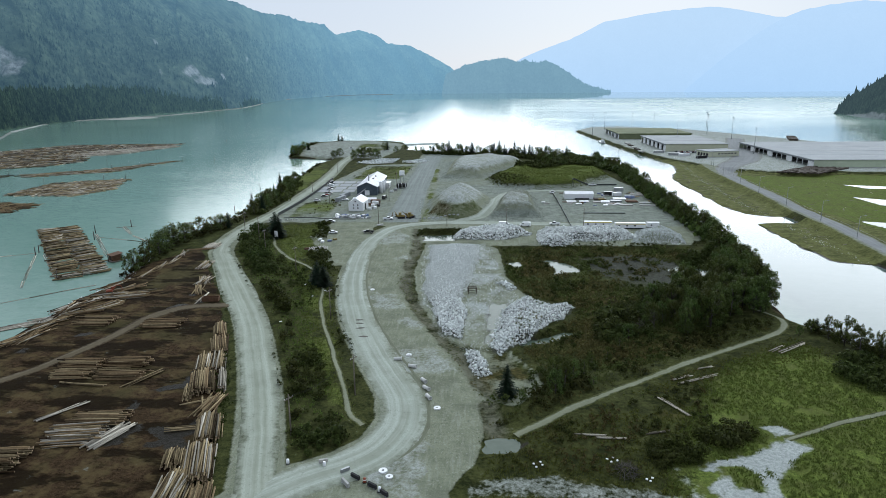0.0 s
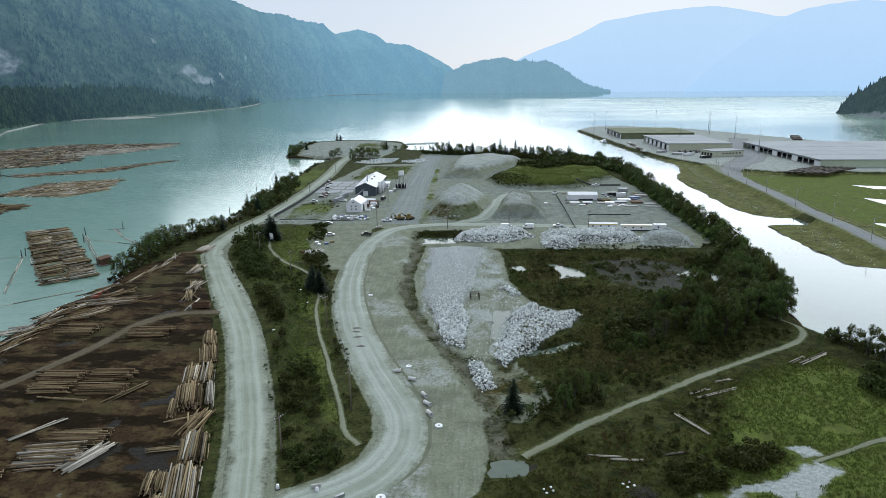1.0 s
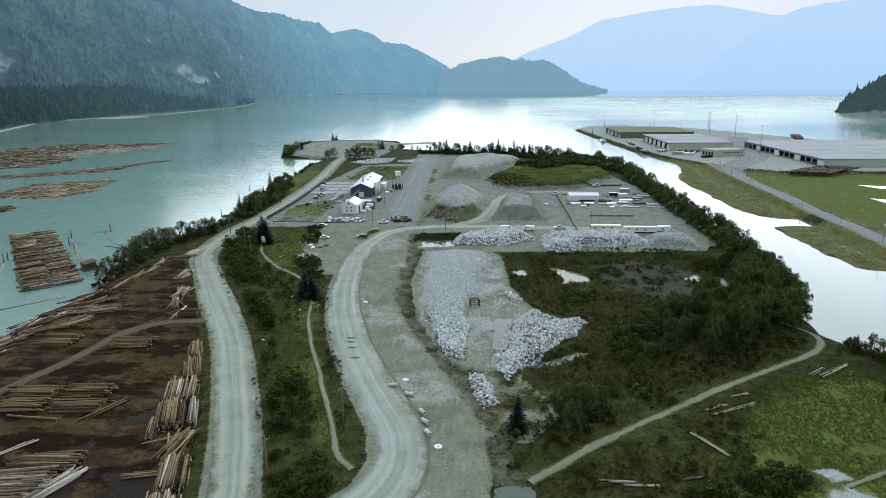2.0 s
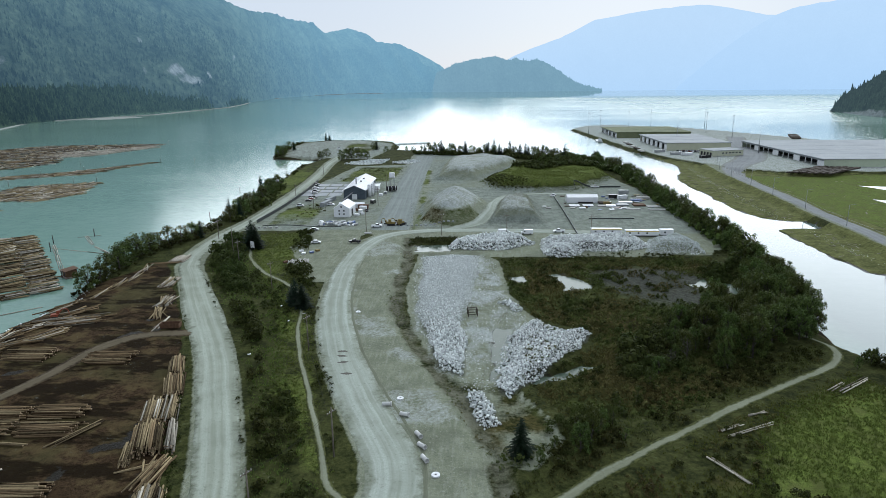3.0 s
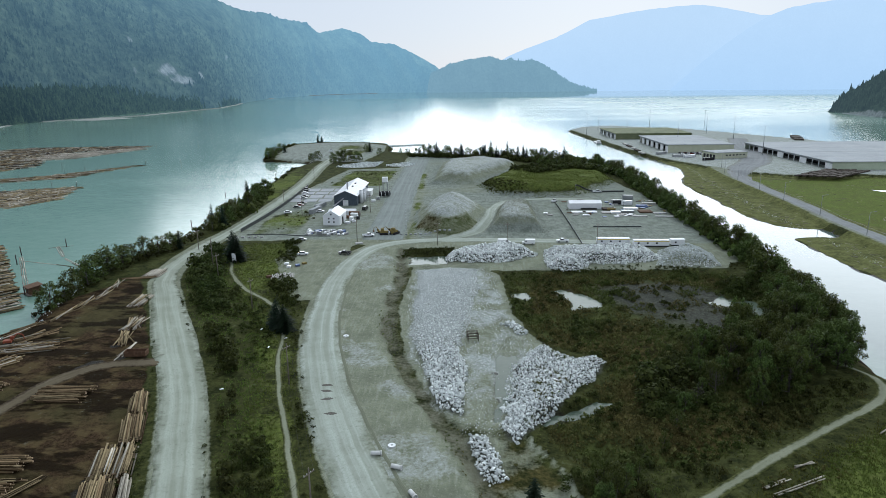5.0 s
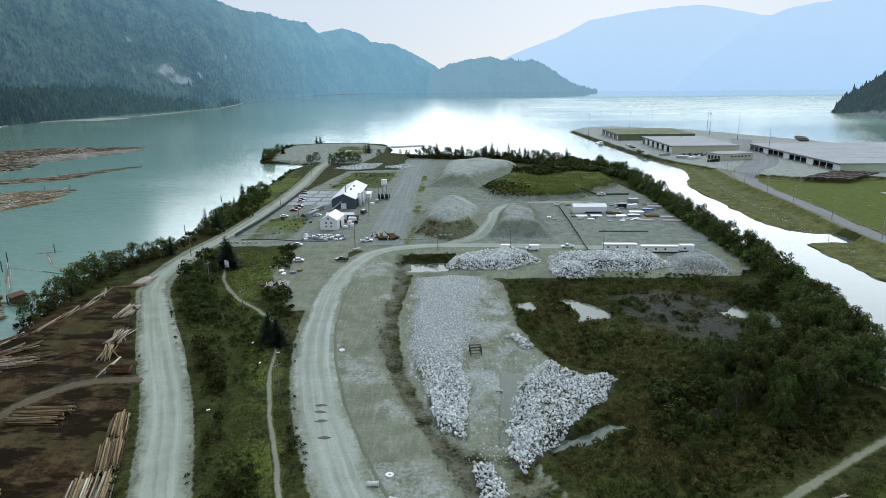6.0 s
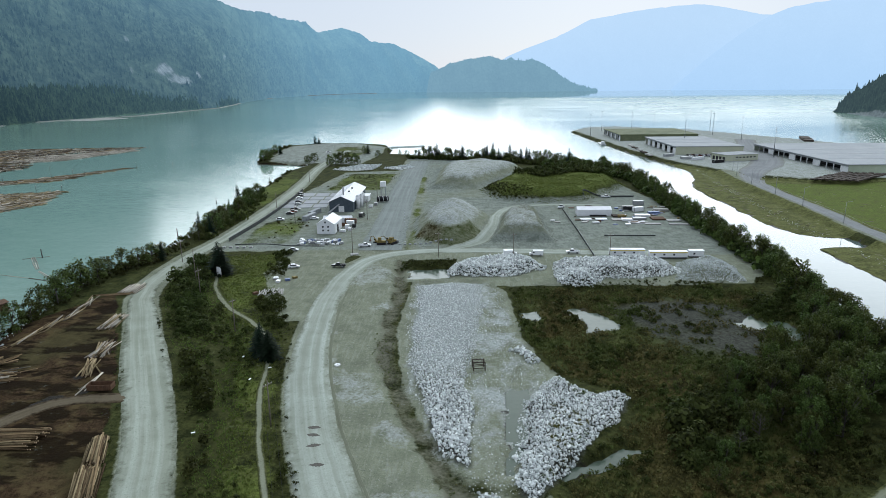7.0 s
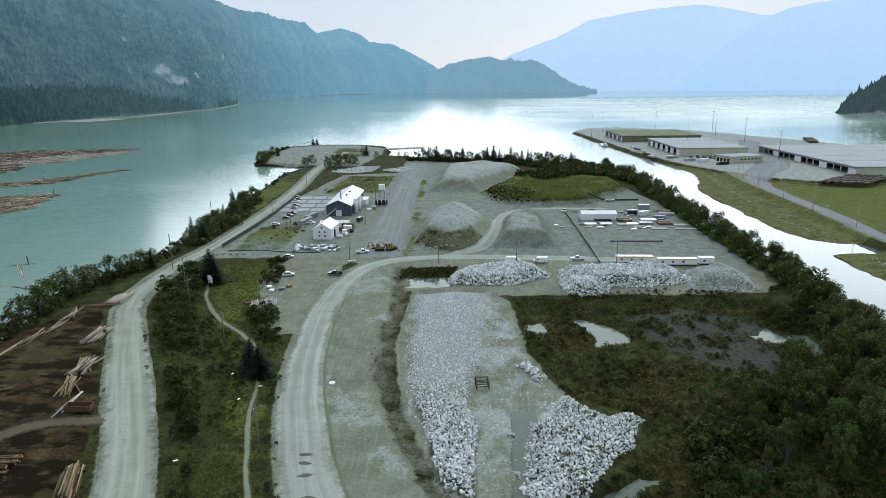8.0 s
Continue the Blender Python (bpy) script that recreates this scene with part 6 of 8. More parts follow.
# ---- log raft and booms on the water ----
def raft():
    r = np.random.default_rng(77)
    ob = new("log_raft")
    ob.matrix_basis = pose(-200, 290, SEA, 0, 0, 0)
    tagged(ob, "raft of bundled tan logs floating in rows", "log raft")
    lower = Geo()
    a, b, c, d = (np.array(q, float) - (-200, 290) for q in ((-173, 240), (-158, 254), (-243, 331), (-229, 341)))
    turn0 = math.degrees(math.atan2(*(b - a)[::-1]))
    for row in range(10):
        skew = r.normal(0, 8)
        for i in range(46):
            t = (row + 0.1 + 0.76 * (i // 2) / 23) / 10
            at = a + (c - a) * t + (b - a + (d - c - b + a) * t) * ((0.24, 0.76)[i % 2] + r.normal(0, 0.03))
            me = LOGS[("tan", "tan", "grey", "tan", "grey")[int(r.integers(0, 5))]]
            me = me[int(r.integers(0, 5))]
            turn = turn0 + skew + r.normal(0, 9)
            m = pose(float(at[0]), float(at[1]), float(r.uniform(-0.25, 0.75)), 0, float(r.normal(0, 1.5)), float(turn)) @ Matrix.Diagonal((0.88, 1.5, 1.5, 1))
            if i % 3 == 0:
                lower.add([m @ v.co for v in me.vertices], [tuple(p.vertices) for p in me.polygons])
                lower.m[-2:] = [1, 1]
            else:
                o = new("log", me)
                o.parent = ob
                o.matrix_basis = m
    tagged(part("log_core", lower, [M["log"], M["cut"]], ob, "", True), kind="stuff")


raft()


def boom_patch(name, poly, step, label, seed, heading, wild, mats=("log", "redlog")):
    """A field of floating logs as one mesh."""
    r = np.random.default_rng(seed)
    x, y = scatter(poly, step, r)
    n = len(x)
    ring = np.array([(math.cos(k * math.tau / 4), math.sin(k * math.tau / 4)) for k in range(4)])
    shape_v = np.concatenate([np.column_stack([np.full(4, e), ring * 0.3]) for e in (-5.5, 5.5)])
    shape_f = np.array([(k, k + 4, (k + 1) % 4 + 4, (k + 1) % 4) for k in range(4)] + [(0, 1, 2, 3), (4, 7, 6, 5)])
    a = np.radians(heading + r.normal(0, wild, n))
    rot = np.zeros((n, 3, 3))
    rot[:, 0, 0], rot[:, 0, 1], rot[:, 1, 0], rot[:, 1, 1], rot[:, 2, 2] = np.cos(a), -np.sin(a), np.sin(a), np.cos(a), 1
    for k, key in enumerate(mats):
        sel = np.where(r.permutation(n) % len(mats) == k)[0]
        v, f = gather([(shape_v, shape_f)], np.zeros(len(sel), int), np.stack([x, y, SEA + r.uniform(-0.1, 0.35, n)], 1)[sel], r.uniform(0.6, 1.15, n)[sel], rot[sel])
        tagged(new(name, quads(name, v, f, M[key], False)), label, "log boom", "log booms", "stuff")


boom_patch("log_boom", [(-580, 745), (-538, 825), (-392, 842), (-400, 815), (-455, 770), (-442, 700), (-414, 650), (-424, 605), (-468, 578), (-640, 600), (-680, 740)], 2.9, "brown field of floating boomed logs", 1, 20, 50, ("redlog", "log", "bark", "greylog"))
boom_patch("log_boom", [(-470, 690), (-418, 705), (-385, 800), (-400, 815), (-450, 760)], 2.0, "bleached floating logs inside a boom", 2, 40, 12, ("greylog",))
boom_patch("log_boom", [(-410, 545), (-358, 585), (-312, 655), (-330, 600), (-336, 566), (-395, 532)], 2.4, "brown floating boomed logs", 3, 30, 25, ("redlog", "log", "greylog"))
boom_patch("log_boom", [(-500, 560), (-420, 545), (-417, 530), (-470, 515), (-520, 530)], 2.7, "brown floating boomed logs", 4, 10, 25, ("redlog", "bark"))
boom_patch("log_boom", [(-345, 442), (-347, 500), (-298, 523), (-294, 500), (-280, 470), (-292, 440)], 1.9, "tan floating boomed logs", 5, 50, 35, ("log", "log", "greylog"))
boom_patch("log_boom", [(-350, 415), (-295, 406), (-299, 377), (-360, 370)], 1.9, "tan floating boomed logs", 6, 30, 35, ("log", "redlog"))


def piling(x, y, height, label="dark tarred timber piling standing in the water", lean=2.0):
    ob = new("piling")
    ob.matrix_basis = pose(x, y, SEA - 3, lean, lean * 0.6, (x * 37) % 360)
    tagged(ob, label, "piling", "pilings")
    part("post", Geo().tube((0, 0, 0), (0, 0, 3 + height), 0.24, 0.20, 8), M["bark"], ob, "", True)
    part("cap", Geo().tube((0, 0, 3 + height), (0, 0, 3.12 + height), 0.26, 0.22, 8), M["paint_white" if "white cap" in label else "bark"], ob)


def boom_stick(a, b, width=1):
    """A chained line of floating boom logs from a to b."""
    a, b = np.array(a, float), np.array(b, float)
    n = max(1, int(np.linalg.norm(b - a) / 11))
    ob = new("boom_stick")
    mid = (a + b) / 2
    ob.matrix_basis = pose(mid[0], mid[1], SEA, 0, 0, math.degrees(math.atan2(b[1] - a[1], b[0] - a[0])))
    tagged(ob, "chained line of floating boom logs", "boom log", "boom sticks")
    for i in range(n):
        for k in range(width):
            o = part("log", LOGS["grey"][(i + k) % 5], None, ob)
            o.matrix_basis = pose((i + 0.5 - n / 2) * 11.2, k * 0.7 - 0.3, -0.12, 0, 0, 1.5 * math.sin(i * 2 + k))
    return ob


for a, b, w in (((-209, 284), (-175, 243), 2), ((-209, 326), (-170, 273), 3), ((-201, 341), (-187, 323), 3), ((-184, 320), (-167, 305), 2), ((-211, 282), (-180, 228), 2),
                ((-201, 340), (-197, 342), 1), ((-180, 210), (-152, 238), 1), ((-210, 284), (-290, 240), 1), ((-205, 318), (-168, 306), 1)):
    boom_stick(a, b, w)
for x, y, h in ((-199, 310, 4.5), (-208, 326, 4), (-196, 341, 4), (-166, 305, 3.6), (-209, 279, 4.2), (-174, 242, 4), (-168, 270, 3), (-211, 284, 3.6)):
    piling(x, y, h)
for x, y in ((-300, 522), (-312, 655), (-330, 602), (-350, 588), (-371, 560), (-420, 545), (-385, 640), (-345, 610), (-360, 505), (-318, 520), (-280, 660), (-392, 845), (-345, 860), (-445, 560), (-330, 415), (-395, 800), (-440, 780)):
    piling(x, y, 4.2, "dark piling with a white cap standing in the water")
for x, y, h in ((-147.5, 349, 4), (-150, 377, 5), (-150, 432, 4.5), (-158, 560, 4), (-166, 470, 4)):
    piling(x, y, h, "lone timber piling near the shore")

# ---- paints, metals and fabrics ----
M.update({
    "white_roof": plain("white_metal_roof", (0.66, 0.67, 0.68), (0.80, 0.81, 0.82), 0.25, 0.45, strength=0.1),
    "slate_wall": plain("slate_blue_cladding", (0.045, 0.060, 0.075), (0.085, 0.105, 0.125), 0.5, 0.6),
    "cream_wall": plain("cream_cladding", (0.42, 0.43, 0.31), (0.52, 0.53, 0.40), 0.2, 0.6),
    "pale_green_wall": plain("pale_green_cladding", (0.40, 0.46, 0.33), (0.50, 0.55, 0.42), 0.2, 0.6),
    "moss_roof": plain("moss_grown_roof", (0.085, 0.105, 0.055), (0.20, 0.215, 0.125), 0.09, 0.95),
    "grey_roof": plain("weathered_grey_roof", (0.25, 0.267, 0.273), (0.34, 0.359, 0.366), 0.06, 0.8),
    # Near black for dark parts, and for painted shade in openings and undersides.
    "dark": plain("dark_parts_and_shade", (0.018, 0.019, 0.02), (0.035, 0.036, 0.038), 0.5, 0.8),
    "blotch_brown": plain("blotch_brown", (0.055, 0.052, 0.042), (0.12, 0.115, 0.095), 2.5, 0.8),
    "rubber": plain("black_rubber", (0.012, 0.012, 0.013), (0.028, 0.028, 0.03), 3.0, 0.8),
    "steel": plain("galvanised_steel", (0.22, 0.23, 0.24), (0.36, 0.37, 0.38), 1.5, 0.45, 0.6),
    "rust": plain("rusty_steel", (0.06, 0.035, 0.02), (0.15, 0.085, 0.05), 1.2, 0.85),
    "concrete": plain("pale_concrete", (0.30, 0.30, 0.285), (0.46, 0.46, 0.44), 0.8, 0.9, vary=0.12),
    "yellow": plain("yellow_machine_paint", (0.14, 0.108, 0.034), (0.25, 0.195, 0.065), 1.2, 0.7),
    "orange": plain("orange_red_paint", (0.17, 0.042, 0.02), (0.26, 0.075, 0.04), 1.5, 0.55),
    "bright_yellow": plain("yellow_paint", (0.55, 0.45, 0.12), (0.68, 0.57, 0.18), 1.2, 0.5),
    "blue_tarp": plain("blue_plastic", (0.07, 0.11, 0.24), (0.13, 0.18, 0.33), 1.5, 0.5),
    "glass": plain("dark_window_glass", (0.012, 0.015, 0.018), (0.03, 0.035, 0.04), 1.0, 0.08),
    "red_car": plain("dark_red_car_paint", (0.10, 0.015, 0.012), (0.14, 0.025, 0.02), 1.0, 0.25),
    "black_car": plain("black_car_paint", (0.010, 0.010, 0.012), (0.02, 0.02, 0.022), 1.0, 0.2),
    "silver_car": plain("silver_car_paint", (0.34, 0.35, 0.36), (0.42, 0.43, 0.44), 1.0, 0.3, 0.3),
    "white_car": plain("white_car_paint", (0.70, 0.71, 0.72), (0.80, 0.81, 0.82), 1.0, 0.3),
    "pole_wood": plain("pole_wood", (0.10, 0.085, 0.07), (0.22, 0.19, 0.16), 1.5, 0.9),
    "plank": plain("grey_timber", (0.26, 0.25, 0.23), (0.46, 0.45, 0.42), 1.2, 0.85, vary=0.2),
    "lumber": plain("dark_stacked_lumber", (0.035, 0.028, 0.022), (0.085, 0.068, 0.052), 0.6, 0.9, vary=0.2),
    "mesh_screen": plain("dark_fence_screen", (0.035, 0.040, 0.040), (0.07, 0.078, 0.076), 1.0, 0.8),
})


def thing(name, x, y, turn, label, category, group="", z=None):
    ob = new(name)
    ob.matrix_basis = pose(x, y, gz(x, y) if z is None else z, 0, 0, turn)
    return tagged(ob, label, category, group)


# ---- the two white sheds ----
def gable_roof(width, length, eave, ridge, over=0.5, thick=0.18):
    """Two pitched slabs along y."""
    w, slope = width / 2, (ridge - eave) / (width / 2)
    g = Geo()
    for s in (-1, 1):
        a = [(0, ridge), (s * (w + over), eave - over * slope)]
        vs = [(x, y, z + dz) for y in (-over, length + over) for x, z in a for dz in (0, thick)]
        g.add(vs, [(0, 2, 3, 1), (4, 5, 7, 6), (0, 4, 6, 2), (1, 3, 7, 5), (2, 6, 7, 3), (0, 1, 5, 4)])
    return g


def gable_wall(width, eave, ridge, y, thick=0.25):
    w = width / 2
    pts = [(-w, 0), (w, 0), (w, eave), (0, ridge), (-w, eave)]
    n = len(pts)
    vs = [(x, y, z) for x, z in pts] + [(x, y + thick, z) for x, z in pts]
    return Geo().add(vs, [tuple(range(n)), tuple(reversed(range(n, 2 * n)))] + [(i, i + n, (i + 1) % n + n, (i + 1) % n) for i in range(n)])


def big_shed():
    ob = thing("industrial_shed", -77, 428, 1.0, "long shed with white metal roof and slate-blue walls", "shed")
    w, n, eave, ridge = 13.5, 52, 6.0, 9.0
    part("wall", gable_wall(w, eave, ridge, 0), M["slate_wall"], ob, "slate-blue gable wall")
    part("wall", gable_wall(w, eave, ridge, n - 0.25), M["slate_wall"], ob)
    for s in (-1, 1):
        g = Geo().box(s * w / 2 - 0.12, 0.25, 0, s * w / 2 + 0.12, n - 0.25, eave)
        for k in range(17):
            g.box(s * (w / 2 + 0.16) - 0.05, 1.5 + k * 3, 0.1, s * (w / 2 + 0.16) + 0.05, 1.62 + k * 3, eave - 0.2)
        part("wall", g, M["slate_wall"], ob)
    roof = part("roof", gable_roof(w, n, eave, ridge, 0.7), M["white_roof"], ob, "white ribbed metal roof")
    for s in (-1, 1):
        for k in range(18):
            g, y = Geo(), k * 3 + 0.2
            g.add([(0.1 * s, y, ridge + 0.2), (s * (w / 2 + 0.6), y, eave - 0.1), (s * (w / 2 + 0.6), y + 0.12, eave - 0.1), (0.1 * s, y + 0.12, ridge + 0.2),
                   (0.1 * s, y, ridge + 0.28), (s * (w / 2 + 0.6), y, eave - 0.02), (s * (w / 2 + 0.6), y + 0.12, eave - 0.02), (0.1 * s, y + 0.12, ridge + 0.28)],
                  [(0, 1, 2, 3), (4, 7, 6, 5), (0, 4, 5, 1), (3, 2, 6, 7), (0, 3, 7, 4), (1, 5, 6, 2)])
            part("rib", g, M["white_roof"], roof)
    part("chimney", Geo().tube((0.5, 6, 7.5), (0.5, 6, 13), 0.45, 0.45, 12).tube((0.5, 6, 13), (0.5, 6, 13.3), 0.6, 0.6, 12), M["steel"], ob, "tall steel flue", True)
    for y in (18, 30):
        part("vent", Geo().box(1.2, y, 8.4, 2.2, y + 1.4, 9.1), M["dark"], ob)
    part("door", Geo().box(-1.6, -0.08, 0, 1.6, -0.01, 3.4), M["paint_white"], ob, "white roller door")
    part("conveyor", Geo().box(-6.5, -7, 0.2, -5.9, -6.4, 1.0).tube((-6.2, -6.7, 0.8), (-1.0, 0.5, 4.6), 0.4, 0.4, 6), M["steel"], ob, "pale inclined conveyor")
    for k, (x, y, r, h) in enumerate(((8.3, 9, 1.3, 7.5), (8.4, 22, 1.1, 6.0), (8.6, 27, 1.1, 6.0), (9.6, 15, 0.9, 4.5))):
        silo = part("silo", Geo().tube((x, y, 0), (x, y, h), r, r, 14).tube((x, y, h), (x, y, h + 0.9), r, 0.25, 14), M["paint_white"], ob, "white steel silo", True)
        part("ladder", Geo().box(x + r + 0.02, y - 0.25, 0, x + r + 0.10, y + 0.25, h), M["steel"], silo)
    part("lean_to", Geo().box(6.95, 30, 0, 11.5, 40, 3.6).box(6.9, 29.6, 3.6, 12, 40.4, 3.8), M["paint_white"], ob)


def small_shed():
    ob = thing("white_shed", -74.5, 373.5, -3, "white gabled shed with small dark windows", "shed")
    w, n, eave, ridge = 8.6, 15, 5.0, 7.6
    part("wall", gable_wall(w, eave, ridge, 0), M["white_car"], ob)
    part("wall", gable_wall(w, eave, ridge, n - 0.25), M["white_car"], ob)
    for s in (-1, 1):
        part("wall", Geo().box(s * w / 2 - 0.12, 0.25, 0, s * w / 2 + 0.12, n - 0.25, eave), M["white_car"], ob)
    part("roof", gable_roof(w, n, eave, ridge, 0.35), M["white_roof"], ob)
    for x, z in ((-1.3, 1.4), (1.3, 1.4), (-1.3, 3.2), (1.3, 3.2), (-0.1, 5.4)):
        win = part("window", Geo().box(x - 0.42, -0.06, z, x + 0.42, -0.01, z + 0.8), M["glass"], ob)
        part("frame", Geo().box(x - 0.5, -0.09, z - 0.08, x + 0.5, -0.02, z).box(x - 0.5, -0.09, z + 0.8, x + 0.5, -0.02, z + 0.88), M["paint_white"], win)
    # No opening here: a near-black panel paints the doorway's shade.
    part("door", Geo().box(4.43, 5, 0, 4.50, 8, 3.6), M["dark"], ob, "near-black panel painted as a shaded open doorway")


def low_tent(x, y, turn, w, n, h, label):
    ob = thing("storage_tent", x, y, turn, label, "tent")
    part("cover", gable_roof(w, n, h * 0.72, h, 0.1, 0.06), M["white_roof"], ob)
    for s in (-1, 1):
        part("side", Geo().box(s * w / 2 - 0.05, 0, 0, s * w / 2 + 0.05, n, h * 0.72), M["white_roof"], ob)
    part("end", gable_wall(w, h * 0.7, h * 0.97, 0, 0.06), M["white_roof"], ob)
    part("end", gable_wall(w, h * 0.7, h * 0.97, n - 0.06, 0.06), M["white_roof"], ob)


big_shed()
small_shed()
low_tent(-66.5, 402, 90, 4.2, 15, 3.2, "long low white storage tent behind the shed")


# ---- tanks and plant beside the shed ----
def tank(x, y):
    ob = thing("asphalt_tank", x, y, 20, "black horizontal tank with white bands on a cradle", "tank")
    ob.scale = (0.7, 0.7, 0.7)
    part("barrel", Geo().tube((-5, 0, 3.0), (5, 0, 3.0), 2.3, 2.3, 18), M["rubber"], ob, "", True)
    for k in (-3.6, 0, 3.6):
        part("band", Geo().tube((k - 0.2, 0, 3.0), (k + 0.2, 0, 3.0), 2.36, 2.36, 18), M["paint_white"], ob, "white steel band", True)
        part("cradle", Geo().box(k - 0.3, -2, 0, k + 0.3, 2, 1.3), M["steel"], ob)


tank(-57, 458)
tower = thing("mixing_tower", -58, 470, 0, "slender white plant tower on steel legs", "tower")
for sx in (-1, 1):
    for sy in (-1, 1):
        part("leg", Geo().box(sx * 1.4 - 0.12, sy * 1.4 - 0.12, 0, sx * 1.4 + 0.12, sy * 1.4 + 0.12, 8), M["steel"], tower)
part("hopper", Geo().box(-1.7, -1.7, 8, 1.7, 1.7, 11), M["paint_white"], tower)
part("platform", Geo().box(-2.0, -2.0, 7.7, 2.0, 2.0, 7.9), M["steel"], tower)


# ---- vehicles ----
def wheel(parent, x, y, r=0.36, w=0.24):
    side = 1 if y > 0 else -1
    t = part("tyre", Geo().tube((x, y - w / 2, r), (x, y + w / 2, r), r, r, 12), M["rubber"], parent, "", True)
    part("rim", Geo().tube((x, y + side * w * 0.45, r), (x, y + side * (w / 2 + 0.02), r), r * 0.6, r * 0.55, 10), M["steel"], t)


def side_prism(pts, half):
    """A body from its side outline (x, z), half wide to each side of y = 0, drawn in a little towards the top."""
    top = max(z for _, z in pts)
    n = len(pts)
    vs = [(x, s * half * (1 - 0.12 * max(0, (z - 0.9) / top)), z) for s in (-1, 1) for x, z in pts]
    return Geo().add(vs, [tuple(range(n)), tuple(reversed(range(n, 2 * n)))] + [(i, i + n, (i + 1) % n + n, (i + 1) % n) for i in range(n)])


def vehicle(kind, paint, x, y, turn, label, category="car", group="parked vehicles"):
    name = {"car": "car", "pickup": "pickup_truck", "van": "van", "truck": "box_truck"}[kind]
    ob = thing(name, x, y, turn, label, category, group)
    ob.location.z += 0.10
    if kind == "car":
        part("body", side_prism([(-2.2, 0.35), (2.2, 0.35), (2.25, 0.7), (1.3, 0.95), (-2.0, 1.0), (-2.25, 0.8)], 0.9), M[paint], ob)
        cab = part("cabin", side_prism([(-1.7, 0.98), (1.2, 0.93), (0.5, 1.45), (-1.2, 1.48)], 0.78), M["glass"], ob, "dark glass cabin")
        part("roof", side_prism([(-1.15, 1.47), (0.45, 1.44), (0.4, 1.52), (-1.1, 1.54)], 0.76), M[paint], cab)
        axles, half, r = (-1.35, 1.35), 0.82, 0.34
    elif kind == "pickup":
        part("body", side_prism([(-2.8, 0.5), (2.8, 0.5), (2.85, 0.95), (1.5, 1.15), (-0.5, 1.15), (-0.5, 0.8), (-2.8, 0.8)], 0.98), M[paint], ob)
        for s in (-1, 1):
            part("bed_side", Geo().box(-2.8, s * 0.93 - 0.05, 0.8, -0.55, s * 0.93 + 0.05, 1.2), M[paint], ob)
        part("tailgate", Geo().box(-2.85, -0.88, 0.8, -2.78, 0.88, 1.2), M[paint], ob)
        cab = part("cabin", side_prism([(-0.5, 1.15), (1.4, 1.13), (0.8, 1.75), (-0.4, 1.78)], 0.86), M["glass"], ob, "dark glass cabin")
        part("roof", side_prism([(-0.38, 1.77), (0.75, 1.74), (0.7, 1.83), (-0.35, 1.85)], 0.84), M[paint], cab)
        axles, half, r = (-1.8, 1.8), 0.88, 0.42
    else:
        long = 2.9 if kind == "van" else 3.6
        part("body", side_prism([(-long, 0.45), (long, 0.45), (long, 1.1), (long - 0.9, 1.35), (long - 1.5, 2.35 if kind == "van" else 1.9), (-long, 2.45 if kind == "van" else 1.9)], 1.0), M[paint], ob)
        if kind == "truck":
            part("cargo_box", Geo().box(-long, -1.2, 1.0, long - 1.9, 1.2, 3.3), M["white_car"], ob)
        part("windscreen", side_prism([(long - 0.88, 1.37), (long - 0.82, 1.37), (long - 1.42, 2.2 if kind == "van" else 1.85), (long - 1.48, 2.2 if kind == "van" else 1.85)], 0.92), M["glass"], ob)
        for s in (-1, 1):
            part("side_window", Geo().box(long - 2.2, s * 0.99 - 0.03, 1.4, long - 1.45, s * 0.99 + 0.03, 1.85), M["glass"], ob)
        axles, half, r = (-long * 0.62, long * 0.62), 0.9, 0.40
    for ax in axles:
        for s in (-1, 1):
            wheel(ob, ax, s * half, r)
    for s in (-1, 1):
        part("headlight", Geo().box(2.18 if kind == "car" else (2.80 if kind == "pickup" else long - 0.02), s * 0.6 - 0.15, 0.72, 2.27 if kind == "car" else (2.90 if kind == "pickup" else long + 0.04), s * 0.6 + 0.15, 0.88), M["paint_white"], ob)
    return ob


for kind, paint, x, y, turn, label in (
        ("van", "white_car", 24, 333, 172, "white panel van parked on gravel by the rocks"), ("van", "white_car", 13, 333.5, 8, "white delivery van parked by the rocks"),
        ("pickup", "white_car", 40, 337, 178, "white pickup parked on gravel"), ("car", "white_car", -75, 315, 10, "white car parked at the lot's edge"),
        ("pickup", "black_car", -57, 316, 175, "black pickup parked beside the road"), ("car", "silver_car", -82, 341, 3, "silver car parked near the fence"),
        ("car", "white_car", -106, 405, 15, "white car parked in the compound"), ("car", "black_car", -105, 421, 12, "black car parked in the compound"),
        ("car", "red_car", -104.5, 427, 10, "dark red car parked in the compound"), ("pickup", "black_car", -105, 433, 14, "black pickup parked in the compound"),
        ("car", "silver_car", -108, 450, 12, "silver car parked in the compound"), ("car", "black_car", -109, 457, 10, "black car parked in the compound"),
        ("car", "white_car", -112, 470, 12, "white car parked in the compound"), ("car", "black_car", -113, 478, 14, "black car parked in the compound"),
        ("car", "black_car", -115, 486, 12, "black car parked in the compound"), ("van", "black_car", -63, 414, 80, "black van parked beside the shed"),
        ("pickup", "white_car", 49.5, 437, 60, "white pickup parked beside the fence"), ("pickup", "white_car", 82, 470, 10, "white pickup on the upper yard"),
        ("car", "white_car", -150, 742, 15, "white car parked on the gravel point"), ("car", "white_car", -88, 408, 8, "white car parked by the containers")):
    vehicle(kind, paint, x, y, turn, label)


